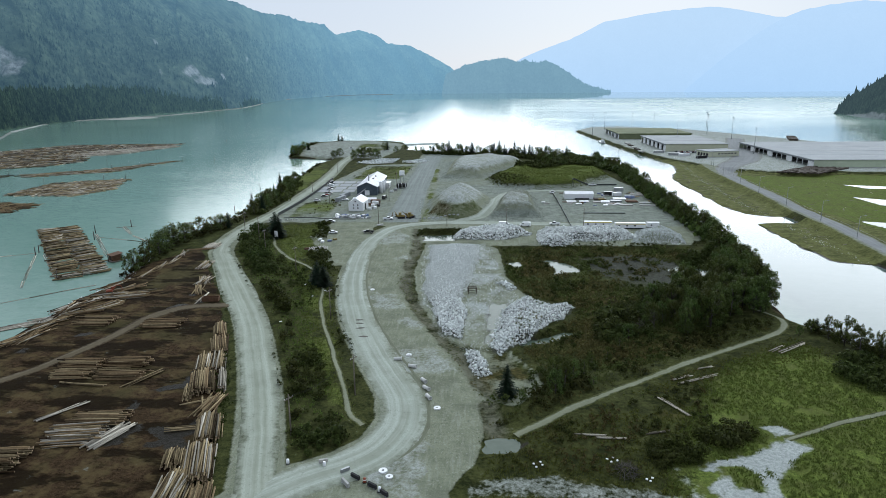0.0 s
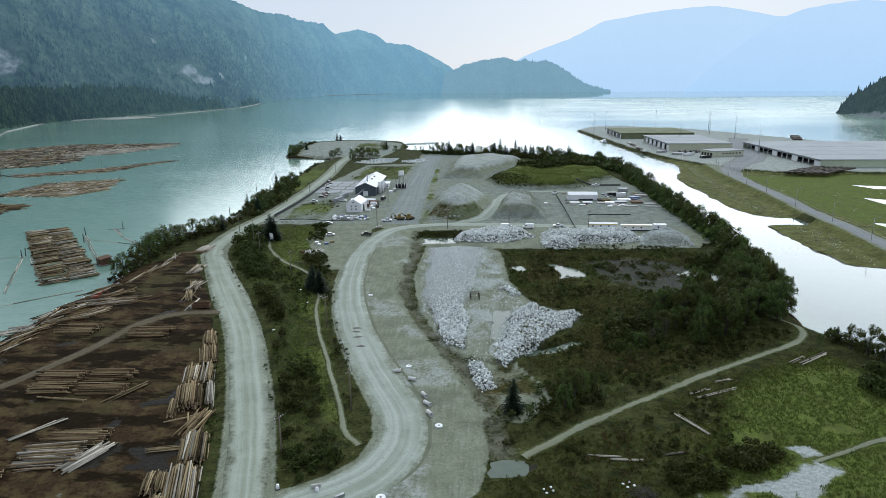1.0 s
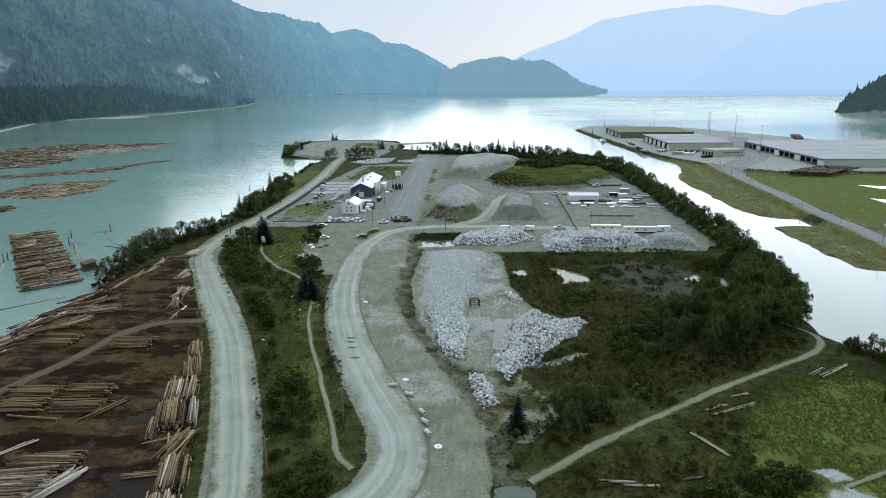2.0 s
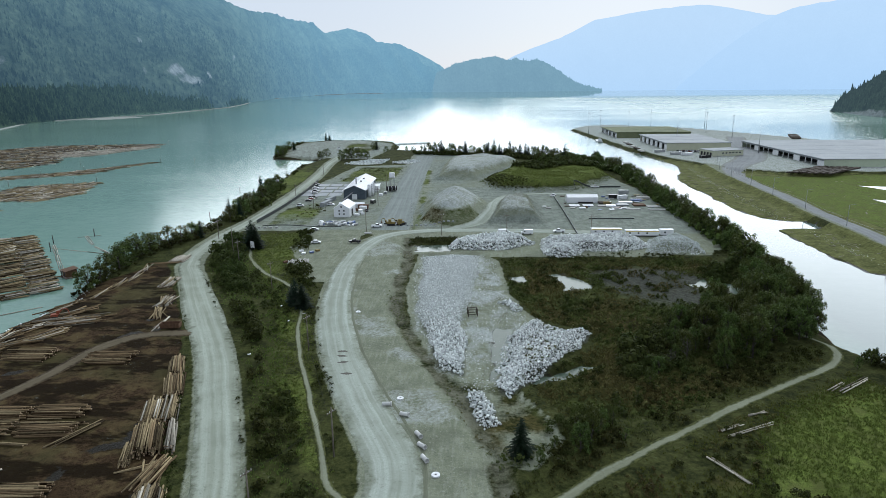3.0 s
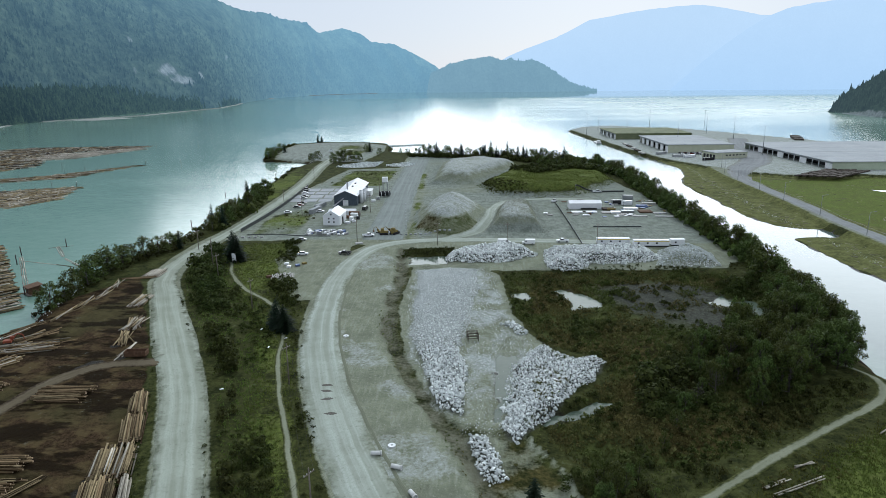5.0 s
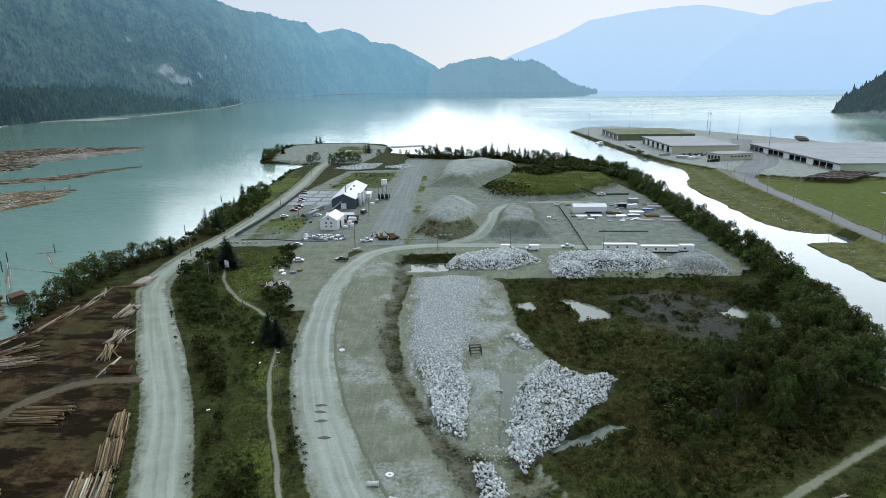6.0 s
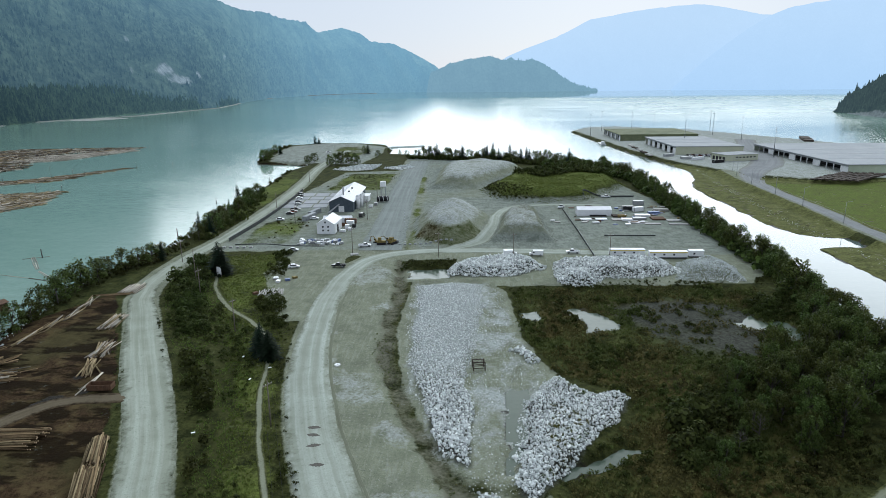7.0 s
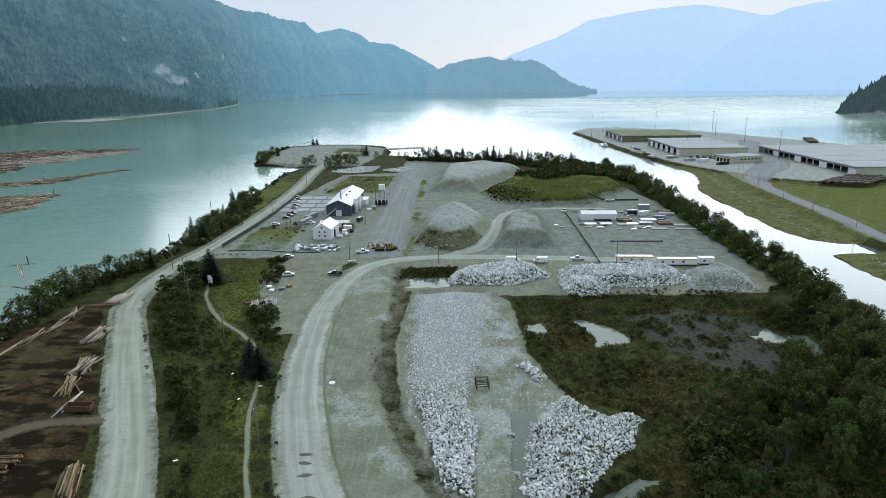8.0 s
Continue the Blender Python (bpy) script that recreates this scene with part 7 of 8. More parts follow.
def box_trailer(x, y, turn, long, label, stripe):
    ob = thing("office_trailer", x, y, turn, label, "trailer", "office trailers")
    part("body", Geo().box(-long / 2, -1.3, 0.6, long / 2, 1.3, 2.9), M["white_car"], ob)
    part("roof", Geo().box(-long / 2 - 0.1, -1.4, 2.9, long / 2 + 0.1, 1.4, 3.05), M["white_roof"], ob)
    if stripe:
        part("stripe", Geo().box(-long / 2 + 0.1, -1.44, 2.45, long / 2 - 0.1, -1.31, 2.85), M["bright_yellow"], ob, "yellow painted roof edge")
    # Solid near-black box stands in for the shade below the trailer.
    part("skirt", Geo().box(-long / 2 + 0.2, -1.2, 0.1, long / 2 - 0.2, 1.2, 0.6), M["dark"], ob, "near-black box painted as the shaded open underside")
    for k in range(max(1, int(long / 4))):
        cx = -long / 2 + 2 + k * 4
        part("window", Geo().box(cx - 0.4, -1.335, 1.4, cx + 0.4, -1.305, 2.1), M["glass"], ob)
    for k in (-1, 1):
        for s in (-1, 1):
            wheel(ob, k * long * 0.3, s * 1.0, 0.45)


box_trailer(62, 333.0, -1, 14.5, "long white office trailer with a yellow stripe", True)
box_trailer(78, 329.5, -1, 15.5, "long white office trailer with a yellow stripe", True)
box_trailer(90, 331.0, 0, 6.0, "short white trailer beside the office trailers", False)


def container(x, y, turn, paint, label, long=6.06, group="shipping containers"):
    ob = thing("shipping_container", x, y, turn, label, "container", group)
    g = Geo().box(-long / 2, -1.15, 0.1, long / 2, 1.15, 2.55)
    for k in range(int(long / 0.4)):
        cx = -long / 2 + 0.2 + k * 0.4
        for s in (-1, 1):
            g.box(cx, s * 1.19 - 0.04, 0.3, cx + 0.2, s * 1.19 + 0.04, 2.4)
    part("body", g, M[paint], ob)
    for sx in (-1, 1):
        for sy in (-1, 1):
            part("corner_post", Geo().box(sx * long / 2 - 0.1, sy * 1.18 - 0.08, 0, sx * long / 2 + 0.1, sy * 1.18 + 0.08, 2.6), M["steel"], ob)
    part("door", Geo().box(long / 2 + 0.01, -1.0, 0.2, long / 2 + 0.06, 1.0, 2.4), M[paint], ob)


container(86, 430, 0, "black_car", "black steel container in the storage yard")
container(91, 427, 20, "white_car", "white steel container in the storage yard")
for k in range(1):
    container(96 + k * 6.4, 446, -2, "silver_car", "grey steel container at the yard's far side")
for k in range(2):
    container(-91, 409 + k * 12.6, 78, "grey_roof", "long pale grey container in the compound", 12.2)
container(-66.5, 398, 0, "rust", "rusty container beside the white shed")


# ---- yellow machines and the log loader ----
def excavator(x, y, turn, paint, label, grapple=False, lift=0.0):
    ob = thing("log_loader" if grapple else "excavator", x, y, turn, label, "excavator", "machines", z=gz(x, y) + lift)
    ob.scale = (0.64, 0.64, 0.58)
    for s in (-1, 1):
        t = part("track", side_prism([(-2.1, 0.05), (2.1, 0.05), (2.4, 0.5), (2.1, 0.95), (-2.1, 0.95), (-2.4, 0.5)], 0.32), M["rubber"], ob, "black steel crawler track")
        t.location.y = s * 1.2
    part("body", Geo().box(-2.4, -1.4, 1.0, 0.9, 1.4, 2.2).box(-2.6, -1.3, 1.2, -2.4, 1.3, 2.0), M[paint], ob)
    cab = part("cab", Geo().box(0.0, 0.4, 2.2, 1.5, 1.4, 3.6), M[paint], ob)
    part("cab_window", Geo().box(1.5, 0.5, 2.5, 1.54, 1.3, 3.4).box(0.2, 1.4, 2.5, 1.3, 1.43, 3.4), M["glass"], cab)
    part("boom", Geo().tube((0.8, -0.2, 1.8), (3.2, -0.2, 5.0), 0.34, 0.28, 6).tube((3.2, -0.2, 5.0), (5.4, -0.2, 4.4), 0.28, 0.22, 6), M[paint], ob)
    part("arm", Geo().tube((5.4, -0.2, 4.4), (6.0, -0.2, 1.8), 0.22, 0.18, 6), M[paint], ob)
    if grapple:
        for s in (-1, 1):
            part("claw", Geo().tube((6.0, -0.2, 1.8), (6.0 + s * 0.7, -0.2, 1.1), 0.12, 0.1, 5).tube((6.0 + s * 0.7, -0.2, 1.1), (6.0 + s * 0.3, -0.2, 0.4), 0.1, 0.05, 5), M["rust"], ob)
    else:
        part("bucket", side_prism([(5.2, 0.6), (6.2, 0.4), (6.4, 1.6), (6.0, 1.9)], 0.6), M["rust"], ob)


excavator(-136.5, 218, 20, "orange", "red-orange log loader on the shore among logs", True)
excavator(-47, 356, 150, "yellow", "yellow excavator parked beside the strip")
excavator(-42, 358, 200, "yellow", "yellow excavator parked beside the strip")


def dozer(x, y, turn):
    ob = thing("bulldozer", x, y, turn, "yellow bulldozer parked beside the strip", "bulldozer", "machines")
    for s in (-1, 1):
        t = part("track", side_prism([(-1.8, 0.05), (1.8, 0.05), (2.1, 0.5), (1.7, 1.1), (-1.7, 1.1), (-2.1, 0.5)], 0.3), M["rubber"], ob)
        t.location.y = s * 1.1
    part("hull", side_prism([(-1.8, 0.7), (2.0, 0.7), (2.0, 1.9), (0.2, 2.0), (-1.8, 1.9)], 0.8), M["yellow"], ob)
    part("cab", Geo().box(-1.4, -0.75, 2.0, 0.1, 0.75, 3.2).box(-1.5, -0.85, 3.2, 0.2, 0.85, 3.35), M["yellow"], ob)
    part("blade", side_prism([(2.5, 0.1), (2.7, 0.1), (2.6, 0.8), (2.8, 1.4), (2.6, 1.4), (2.4, 0.8)], 1.8), M["steel"], ob)


dozer(-44.5, 352.5, 10)
dozer(-39.5, 353.5, 60)
vehicle("pickup", "white_car", -51.5, 348.5, 15, "white service pickup beside the machines", "truck")


# ---- stored materials ----
def pallet_stack(x, y, turn, w, d, h, paint, label, group="stored materials", name="material_stack"):
    ob = thing(name, x, y, turn, label, "stack", group)
    for k in range(3):
        part("bearer", Geo().box(-w / 2, -d / 2 + k * (d - 0.2) / 2, 0, w / 2, -d / 2 + 0.2 + k * (d - 0.2) / 2, 0.14), M["pole_wood"], ob)
    n = max(1, int(round(h / 0.45)))
    for k in range(n):
        part("layer", Geo().box(-w / 2 + 0.04 * (k % 2), -d / 2 + 0.05 * ((k + 1) % 2), 0.14 + k * h / n, w / 2 - 0.03 * (k % 3), d / 2, 0.14 + (k + 0.94) * h / n), M[paint], ob)


r = np.random.default_rng(31)
for k in range(46):
    x, y = -83 + 0.44 * k + r.uniform(-0.6, 0.6), 354 + r.uniform(-2.5, 6.5)
    paint = ["white_car", "blue_tarp", "steel", "white_car", "silver_car"][int(r.integers(0, 5))]
    word = {"white_car": "white wrapped", "blue_tarp": "blue tarpaulin-covered", "steel": "grey steel", "silver_car": "silver wrapped"}[paint]
    pallet_stack(float(x), float(y), float(r.uniform(-40, 40)), float(r.uniform(0.8, 1.9)), float(r.uniform(0.6, 1.5)), float(r.uniform(0.4, 1.3)), paint, word + " building materials stacked on the ground")
for x, y, w, d, h, paint, word in (
        (58, 405, 6, 4, 0.5, "white_car", "white panels laid flat"), (66, 405, 6, 4, 0.5, "white_car", "white panels laid flat"), (74, 404, 5, 4, 0.4, "plank", "grey boards laid flat"), (79, 403, 5.5, 4, 0.9, "white_car", "white crates"),
        (77, 413, 7, 5, 0.9, "lumber", "brown timber"), (78, 411, 4, 2, 1.2, "yellow", "yellow formwork"), (90, 414, 8, 4, 0.8, "white_car", "white panels laid flat"), (86, 405, 7, 3, 1.0, "steel", "grey steel beams"),
        (96, 406, 7, 6, 0.7, "rust", "rusty reinforcing steel"), (103, 402, 7, 4, 0.35, "concrete", "pale concrete slabs"), (90, 394, 8, 3, 0.3, "concrete", "pale concrete slabs"), (103, 393, 10, 3, 0.3, "concrete", "pale concrete slabs"),
        (83, 398, 9, 7, 0.15, "steel", "dark steel plates"), (98, 421, 6, 3, 1.0, "blue_tarp", "blue tarpaulin-covered goods"), (104, 428, 8, 3, 1.1, "plank", "grey timber"), (70, 430, 5, 3, 0.8, "plank", "grey timber"),
        (64, 399, 1.5, 1.5, 1.0, "rust", "rusty drums"), (66, 413, 9, 1.2, 0.8, "dark", "dark pipes"), (56, 398, 3, 2, 0.5, "plank", "grey boards"), (42, 398, 3, 2, 0.4, "plank", "grey boards"), (40, 402, 2.2, 1.4, 0.5, "white_car", "white bags")):
    pallet_stack(x, y, float(r.uniform(-4, 4)), w, d, h, paint, word + " in the storage yard")
for k in range(70):
    x, y = r.uniform(53, 108), r.uniform(392, 442)
    if 54 < x < 75 and 408 < y < 426:
        continue
    paint = ["white_car", "plank", "rust", "concrete", "steel", "lumber", "blue_tarp", "plank", "yellow"][int(r.integers(0, 9))]
    word = {"white_car": "white wrapped goods", "plank": "grey boards", "rust": "rusty steel", "concrete": "pale concrete pieces", "steel": "grey steel parts", "lumber": "brown timber", "blue_tarp": "blue covered goods", "yellow": "yellow formwork"}[paint]
    pallet_stack(float(x), float(y), float(r.uniform(-10, 10)), float(r.uniform(0.8, 3.8)), float(r.uniform(0.6, 2.2)), float(r.uniform(0.15, 0.6)), paint, word + " in the storage yard")
for x, y, w, d, h, paint, word in ((-66, 385, 2.2, 2.2, 2.0, "white_car", "white tank crates"), (-64, 381, 1.8, 1.6, 1.3, "white_car", "white bags"), (-67, 378, 3, 1.4, 1.0, "white_car", "white wrapped goods"), (-63, 388, 1.6, 1.6, 1.6, "dark", "dark crates"),
                                   (-68.5, 391, 2.4, 1.4, 1.5, "rust", "rusty crates"), (-66, 394, 4, 2, 2.2, "white_car", "white wrapped goods"), (-60, 448, 2, 2, 1.6, "steel", "grey plant parts"), (-62, 441, 2.4, 1.6, 1.4, "white_car", "white plant parts")):
    pallet_stack(x, y, float(r.uniform(-15, 15)), w, d, h, paint, word + " beside the sheds")
low_tent(55.2, 418.5, -90, 7, 18.5, 4.6, "long white fabric storage tent in the yard")

# concrete pads in the compound
for i in range(3):
    for j in range(4):
        x, y = -112 + i * 9.5 + j * 0.8, 446 + j * 13.0
        ob = thing("concrete_pad", x, y, 4, "pale concrete pad cast on the compound ground", "concrete slab", "concrete pads")
        part("slab", Geo().box(-4, -5.4, -0.1, 4, 5.4, 0.18), M["grey_roof"], ob)
        for s in (-1, 1):
            part("form_board", Geo().box(s * 4.1 - 0.06, -5.5, -0.1, s * 4.1 + 0.06, 5.5, 0.3), M["plank"], ob)

# grey timbers and scrap at the lot's edge
ob = thing("timber_pile", -75, 284, 12, "loose pile of long grey timbers at the lot's edge", "timber pile")
for k in range(16):
    p = part("timber", Geo().box(-0.16, -3.0, 0, 0.16, 3.0, 0.25), M["plank"], ob)
    p.matrix_basis = pose(k * 0.55 - 4.2, float(r.uniform(-0.8, 0.8)), 0.02 + 0.26 * (k % 2), 0, 0, float(r.uniform(-25, 5)))
for x, y, paint, word in ((-76, 296, "white_car", "white"), (-73, 298, "blue_tarp", "blue"), (-71, 301, "yellow", "yellow"), (-80, 282, "rust", "rusty"), (-78, 300, "white_car", "white")):
    pallet_stack(x, y, float(r.uniform(0, 90)), 1.8, 1.4, 0.7, paint, word + " scrap heap at the lot's edge", "scrap")


for x, y, h, k in ((54.2, 189.7, 7.5, 1), (49.0, 186.5, 6.0, 2), (71.5, 204.0, 8.0, 3)):
    dead_tree(x, y, h, k)


# ---- fences, barriers, poles ----
def fence(points, height, label, screen=True, step=3.0):
    line = curve_points([(x, y, 0) for x, y in points], step)
    mid = line.mean(0)
    ob = thing("fence", float(mid[0]), float(mid[1]), 0, label, "fence", "fences")
    base = np.array(ob.location)
    for a, b in zip(line, line[1:]):
        za, zb = gz(a[0], a[1]), gz(b[0], b[1])
        p = (a[0] - base[0], a[1] - base[1], za - base[2])
        q = (b[0] - base[0], b[1] - base[1], zb - base[2])
        part("post", Geo().tube((p[0], p[1], p[2] - 0.3), (p[0], p[1], p[2] + height), 0.06, 0.06, 6), M["pole_wood"], ob)
        part("rail", Geo().tube((p[0], p[1], p[2] + height - 0.1), (q[0], q[1], q[2] + height - 0.1), 0.04, 0.04, 5), M["steel"], ob)
        if screen:
            d = np.array([q[1] - p[1], p[0] - q[0]]) / max(0.1, math.dist(p[:2], q[:2])) * 0.02
            vs = [(p[0] + s * d[0], p[1] + s * d[1], p[2] + z) for s in (-1, 1) for z in (0.05, height - 0.15)] + [(q[0] + s * d[0], q[1] + s * d[1], q[2] + z) for s in (-1, 1) for z in (0.05, height - 0.15)]
            part("panel", Geo().add(vs, [(0, 1, 5, 4), (2, 6, 7, 3), (1, 3, 7, 5), (0, 4, 6, 2), (0, 2, 3, 1), (4, 5, 7, 6)]), M["mesh_screen"], ob)


fence([(-117, 358), (-115, 400), (-115, 450), (-117, 500)], 2.0, "dark screened fence along the shore road")
fence([(48, 330), (49, 380), (49.5, 432)], 1.2, "low dark fence between two yards")
fence([(-112, 352), (-98, 353), (-86, 350), (-70, 349)], 0.55, "low dark screened fence along the compound", step=2.5)
fence([(-110, 512), (-90, 511), (-76, 508)], 1.6, "wire fence behind the compound", False)
fence([(60, 368), (84, 368)], 0.7, "low dark barrier in the yard", step=2.5)
fence([(67, 458), (70, 470), (100, 472)], 1.2, "low dark fence on the upper yard")


def block_row(points, size, step, label, paint="concrete", name="barrier_block"):
    line = curve_points([(x, y, 0) for x, y in points], step)
    for k, (a, b) in enumerate(zip(line, line[1:])):
        turn = math.degrees(math.atan2(b[1] - a[1], b[0] - a[0])) + r.uniform(-4, 4)
        ob = thing(name, float(a[0]), float(a[1]), float(turn), label, "barrier", "barrier blocks")
        l, w, h = size
        part("block", Geo().prism([(-l / 2, -w / 2 + 0.05), (-l / 2 + 0.05, -w / 2), (l / 2 - 0.05, -w / 2), (l / 2, -w / 2 + 0.05), (l / 2, w / 2 - 0.05), (l / 2 - 0.05, w / 2), (-l / 2 + 0.05, w / 2), (-l / 2, w / 2 - 0.05)], -0.05, h), M[paint], ob)


block_row([(-36, 352), (-24, 353), (-10, 352)], (1.2, 0.6, 0.5), 2.3, "concrete block edging the crossing", "grey_roof")
block_row([(-34, 357), (-38, 400), (-42, 440)], (1.0, 0.5, 0.35), 7.5, "concrete block edging the graded strip", "grey_roof")
block_row([(-118, 346), (-100, 347)], (1.5, 0.75, 0.75), 2.6, "concrete block edging the compound")


def utility_pole(x, y, height, label="weathered wooden utility pole with a crossarm", lean=0.0, turn=60.0, arm=True):
    ob = thing("utility_pole", x, y, turn, label, "pole", "utility poles")
    ob.matrix_basis = ob.matrix_basis @ pose(0, 0, -0.3, lean, 0, 0)
    part("post", Geo().tube((0, 0, 0), (0, 0, height + 0.3), 0.17, 0.11, 8), M["pole_wood"], ob, "", True)
    if arm:
        part("crossarm", Geo().box(-1.25, -0.07, height - 0.9, 1.25, 0.07, height - 0.72), M["pole_wood"], ob)
        for k in (-1.1, -0.45, 0.45, 1.1):
            part("insulator", Geo().tube((k, 0, height - 0.72), (k, 0, height - 0.5), 0.06, 0.04, 6), M["paint_white"], ob)


POLES = [(-124, 323, 10), (-98, 278, 11), (-75, 247, 11), (-48.5, 194, 11), (-30.5, 142, 11), (-41, 123, 10)]
for x, y, h in POLES:
    utility_pole(x, y, h)
utility_pole(-107, 296, 13, "leaning bare wooden pole beside the footpath", 6, 20, False)
for x, y, h in ((-55, 337, 12), (-17.5, 332, 11), (14, 329, 11), (54, 329, 11), (-59, 407, 11), (-96, 398, 10), (-62, 470, 10), (-118, 440, 9), (-122, 540, 9)):
    utility_pole(x, y, h, "slim wooden pole beside the gravel road", 0, 15, h > 10)
pole_foot = thing("utility_pole_anchor", -54, 335, 30, "pale concrete pole footing on gravel", "footing")
part("block", Geo().prism([(-1.6, -1.0), (1.6, -1.0), (1.9, 0.8), (-1.4, 1.1)], -0.05, 0.5), M["concrete"], pole_foot)


def cable(a, b):
    ob = thing("cable", (a[0] + b[0]) / 2, (a[1] + b[1]) / 2, 0, "thin dark overhead cable between utility poles", "cable", "cables")
    z0, mx, my = ob.location.z, ob.location.x, ob.location.y
    g = Geo()
    for i in range(13):
        t = i / 12
        p = (a[0] + (b[0] - a[0]) * t - mx, a[1] + (b[1] - a[1]) * t - my, a[2] + (b[2] - a[2]) * t - 1.6 * 4 * t * (1 - t) - z0)
        g.v += [(p[0] - 0.02, p[1], p[2] - 0.012), (p[0] + 0.02, p[1], p[2] - 0.012), (p[0], p[1], p[2] + 0.024)]
    for i in range(12):
        for k in range(3):
            g.f.append((i * 3 + k, i * 3 + (k + 1) % 3, i * 3 + 3 + (k + 1) % 3, i * 3 + 3 + k))
            g.m.append(0)
    part("wire", g, M["rubber"], ob)


for (ax, ay, ah), (bx, by, bh) in zip(POLES, POLES[1:]):
    for s in (-0.9, 0.9):
        cable((ax + s * 0.6, ay + s, gz(ax, ay) + ah - 0.6), (bx + s * 0.6, by + s, gz(bx, by) + bh - 0.6))


# ---- roadworks: pipes, manhole rings, plates, barriers ----
def ring_of(outer, inner, h, n=16):
    vs = [(rad * math.cos(k * math.tau / n), rad * math.sin(k * math.tau / n), z) for rad, z in ((outer, 0), (outer, h), (inner, h), (inner, 0)) for k in range(n)]
    return Geo().add(vs, [(a * n + k, a * n + (k + 1) % n, ((a + 1) % 4) * n + (k + 1) % n, ((a + 1) % 4) * n + k) for a in range(4) for k in range(n)])


for x, y, turn in ((-22.6, 163.2, 4), (-18.0, 158.6, -18), (-14.2, 150.2, -58), (-13.2, 146.0, -46), (-12.3, 141.4, -60)):
    ob = thing("culvert_pipe", x, y, turn, "concrete culvert pipe lying on graded gravel", "pipe", "culvert pipes")
    ob.scale = (0.82, 0.82, 0.82)
    p = part("pipe", ring_of(0.55, 0.43, 2.6), M["pipe"], ob, "", True)
    p.matrix_basis = pose(-1.3, 0, 0.55, 0, 90, 0)
    p = part("socket", ring_of(0.66, 0.54, 0.3), M["pipe"], ob, "", True)
    p.matrix_basis = pose(1.1, 0, 0.58, 0, 90, 0)
for x, y, s in ((-19.8, 166.5, 0.75), (-9.8, 136.4, 0.8), (-39.8, 224.5, 0.75), (-18.9, 110.8, 0.85), (-17.4, 108.9, 0.7)):
    ob = thing("manhole_ring", x, y, 30, "white concrete manhole lid with a dark opening", "manhole", "manhole rings")
    part("ring", ring_of(1.05 * s, 0.32 * s, 0.28, 20), M["paint_white"], ob)
    # Closed near-black plug gives the opening its painted darkness.
    part("shaft", Geo().tube((0, 0, -0.2), (0, 0, 0.1), 0.34 * s, 0.34 * s, 14), M["dark"], ob, "near-black plug painted as the shaded open shaft")
# Four low dark-brown blotches on the road surface.
for q, (x, y, turn) in enumerate(((-38.9, 193.0, 6), (-38.3, 190.0, -5), (-37.2, 186.0, 12), (-34.9, 179.2, -3))):
    ob = thing("dirt_smear", x, y, turn, "low dark blotch on the road", "dirt", "dirt smears")
    rim = [(1.6 * math.cos(k * math.tau / 22) * (1 + 0.14 * math.sin(k * 5.1 + q)), 0.8 * math.sin(k * math.tau / 22) * (1 + 0.2 * math.sin(k * 3.3 + 2 * q))) for k in range(22)]
    g = Geo().add([(a, b, 0.16) for a, b in rim] + [(0.6 * a, 0.6 * b, 0.24) for a, b in rim], [(k, (k + 1) % 22, 22 + (k + 1) % 22, 22 + k) for k in range(22)] + [tuple(range(22, 44))])
    part("clod", g, M["blotch_brown"], ob)
for x, y, turn, l, paint, word in ((-25.5, 106.2, -50, 2.6, "concrete", "pale concrete"), (-24.0, 108.3, -35, 2.2, "dark", "dark steel"), (-20.2, 105.6, -35, 2.2, "dark", "dark steel"), (-17.6, 103.4, -40, 2.0, "dark", "dark steel"),
                                   (-26.4, 110.3, 40, 2.0, "steel", "grey steel"), (-31.5, 113.2, 20, 1.8, "plank", "grey timber")):
    ob = thing("road_barrier", x, y, turn, word + " road barrier on gravel", "barrier", "road barriers")
    part("rail", side_prism([(-l / 2, 0), (l / 2, 0), (l / 2, 0.25), (l / 2 - 0.05, 0.85), (-l / 2 + 0.05, 0.85), (-l / 2, 0.25)], 0.22), M[paint], ob)
    for s in (-1, 1):
        part("foot", Geo().box(s * l * 0.35 - 0.15, -0.4, -0.03, s * l * 0.35 + 0.15, 0.4, 0.12), M["steel"], ob)
for x, y, paint, word in ((-21.9, 107.0, "orange", "orange plastic traffic barrel on gravel"), (-18.6, 104.3, "white_car", "white plastic drum on gravel"), (-38.6, 112.4, "white_car", "white plastic drum at the road fork"), (-31.0, 112.0, "white_car", "white plastic drum at the road fork")):
    ob = thing("traffic_barrel", x, y, 0, word, "barrel", "traffic barrels")
    part("drum", Geo().tube((0, 0, 0), (0, 0, 1.0), 0.36, 0.28, 12), M[paint], ob, "", True)
    part("band", Geo().tube((0, 0, 0.55), (0, 0, 0.72), 0.335, 0.32, 12), M["paint_white"], ob)
    part("base", Geo().tube((0, 0, -0.02), (0, 0, 0.08), 0.46, 0.44, 12), M["rubber"], ob)

# steel screening frame among the rocks
ob = thing("screening_frame", -2.6, 224.5, 8, "dark steel frame bin standing among rocks", "frame")
for sx in (-1, 1):
    for sy in (-1, 1):
        part("post", Geo().box(sx * 1.5 - 0.12, sy * 1.1 - 0.12, -0.2, sx * 1.5 + 0.12, sy * 1.1 + 0.12, 2.3), M["lumber"], ob)
for z in (0.6, 1.3, 2.1):
    for sy in (-1, 1):
        part("rail", Geo().box(-1.6, sy * 1.1 - 0.06, z, 1.6, sy * 1.1 + 0.06, z + 0.16), M["lumber"], ob)
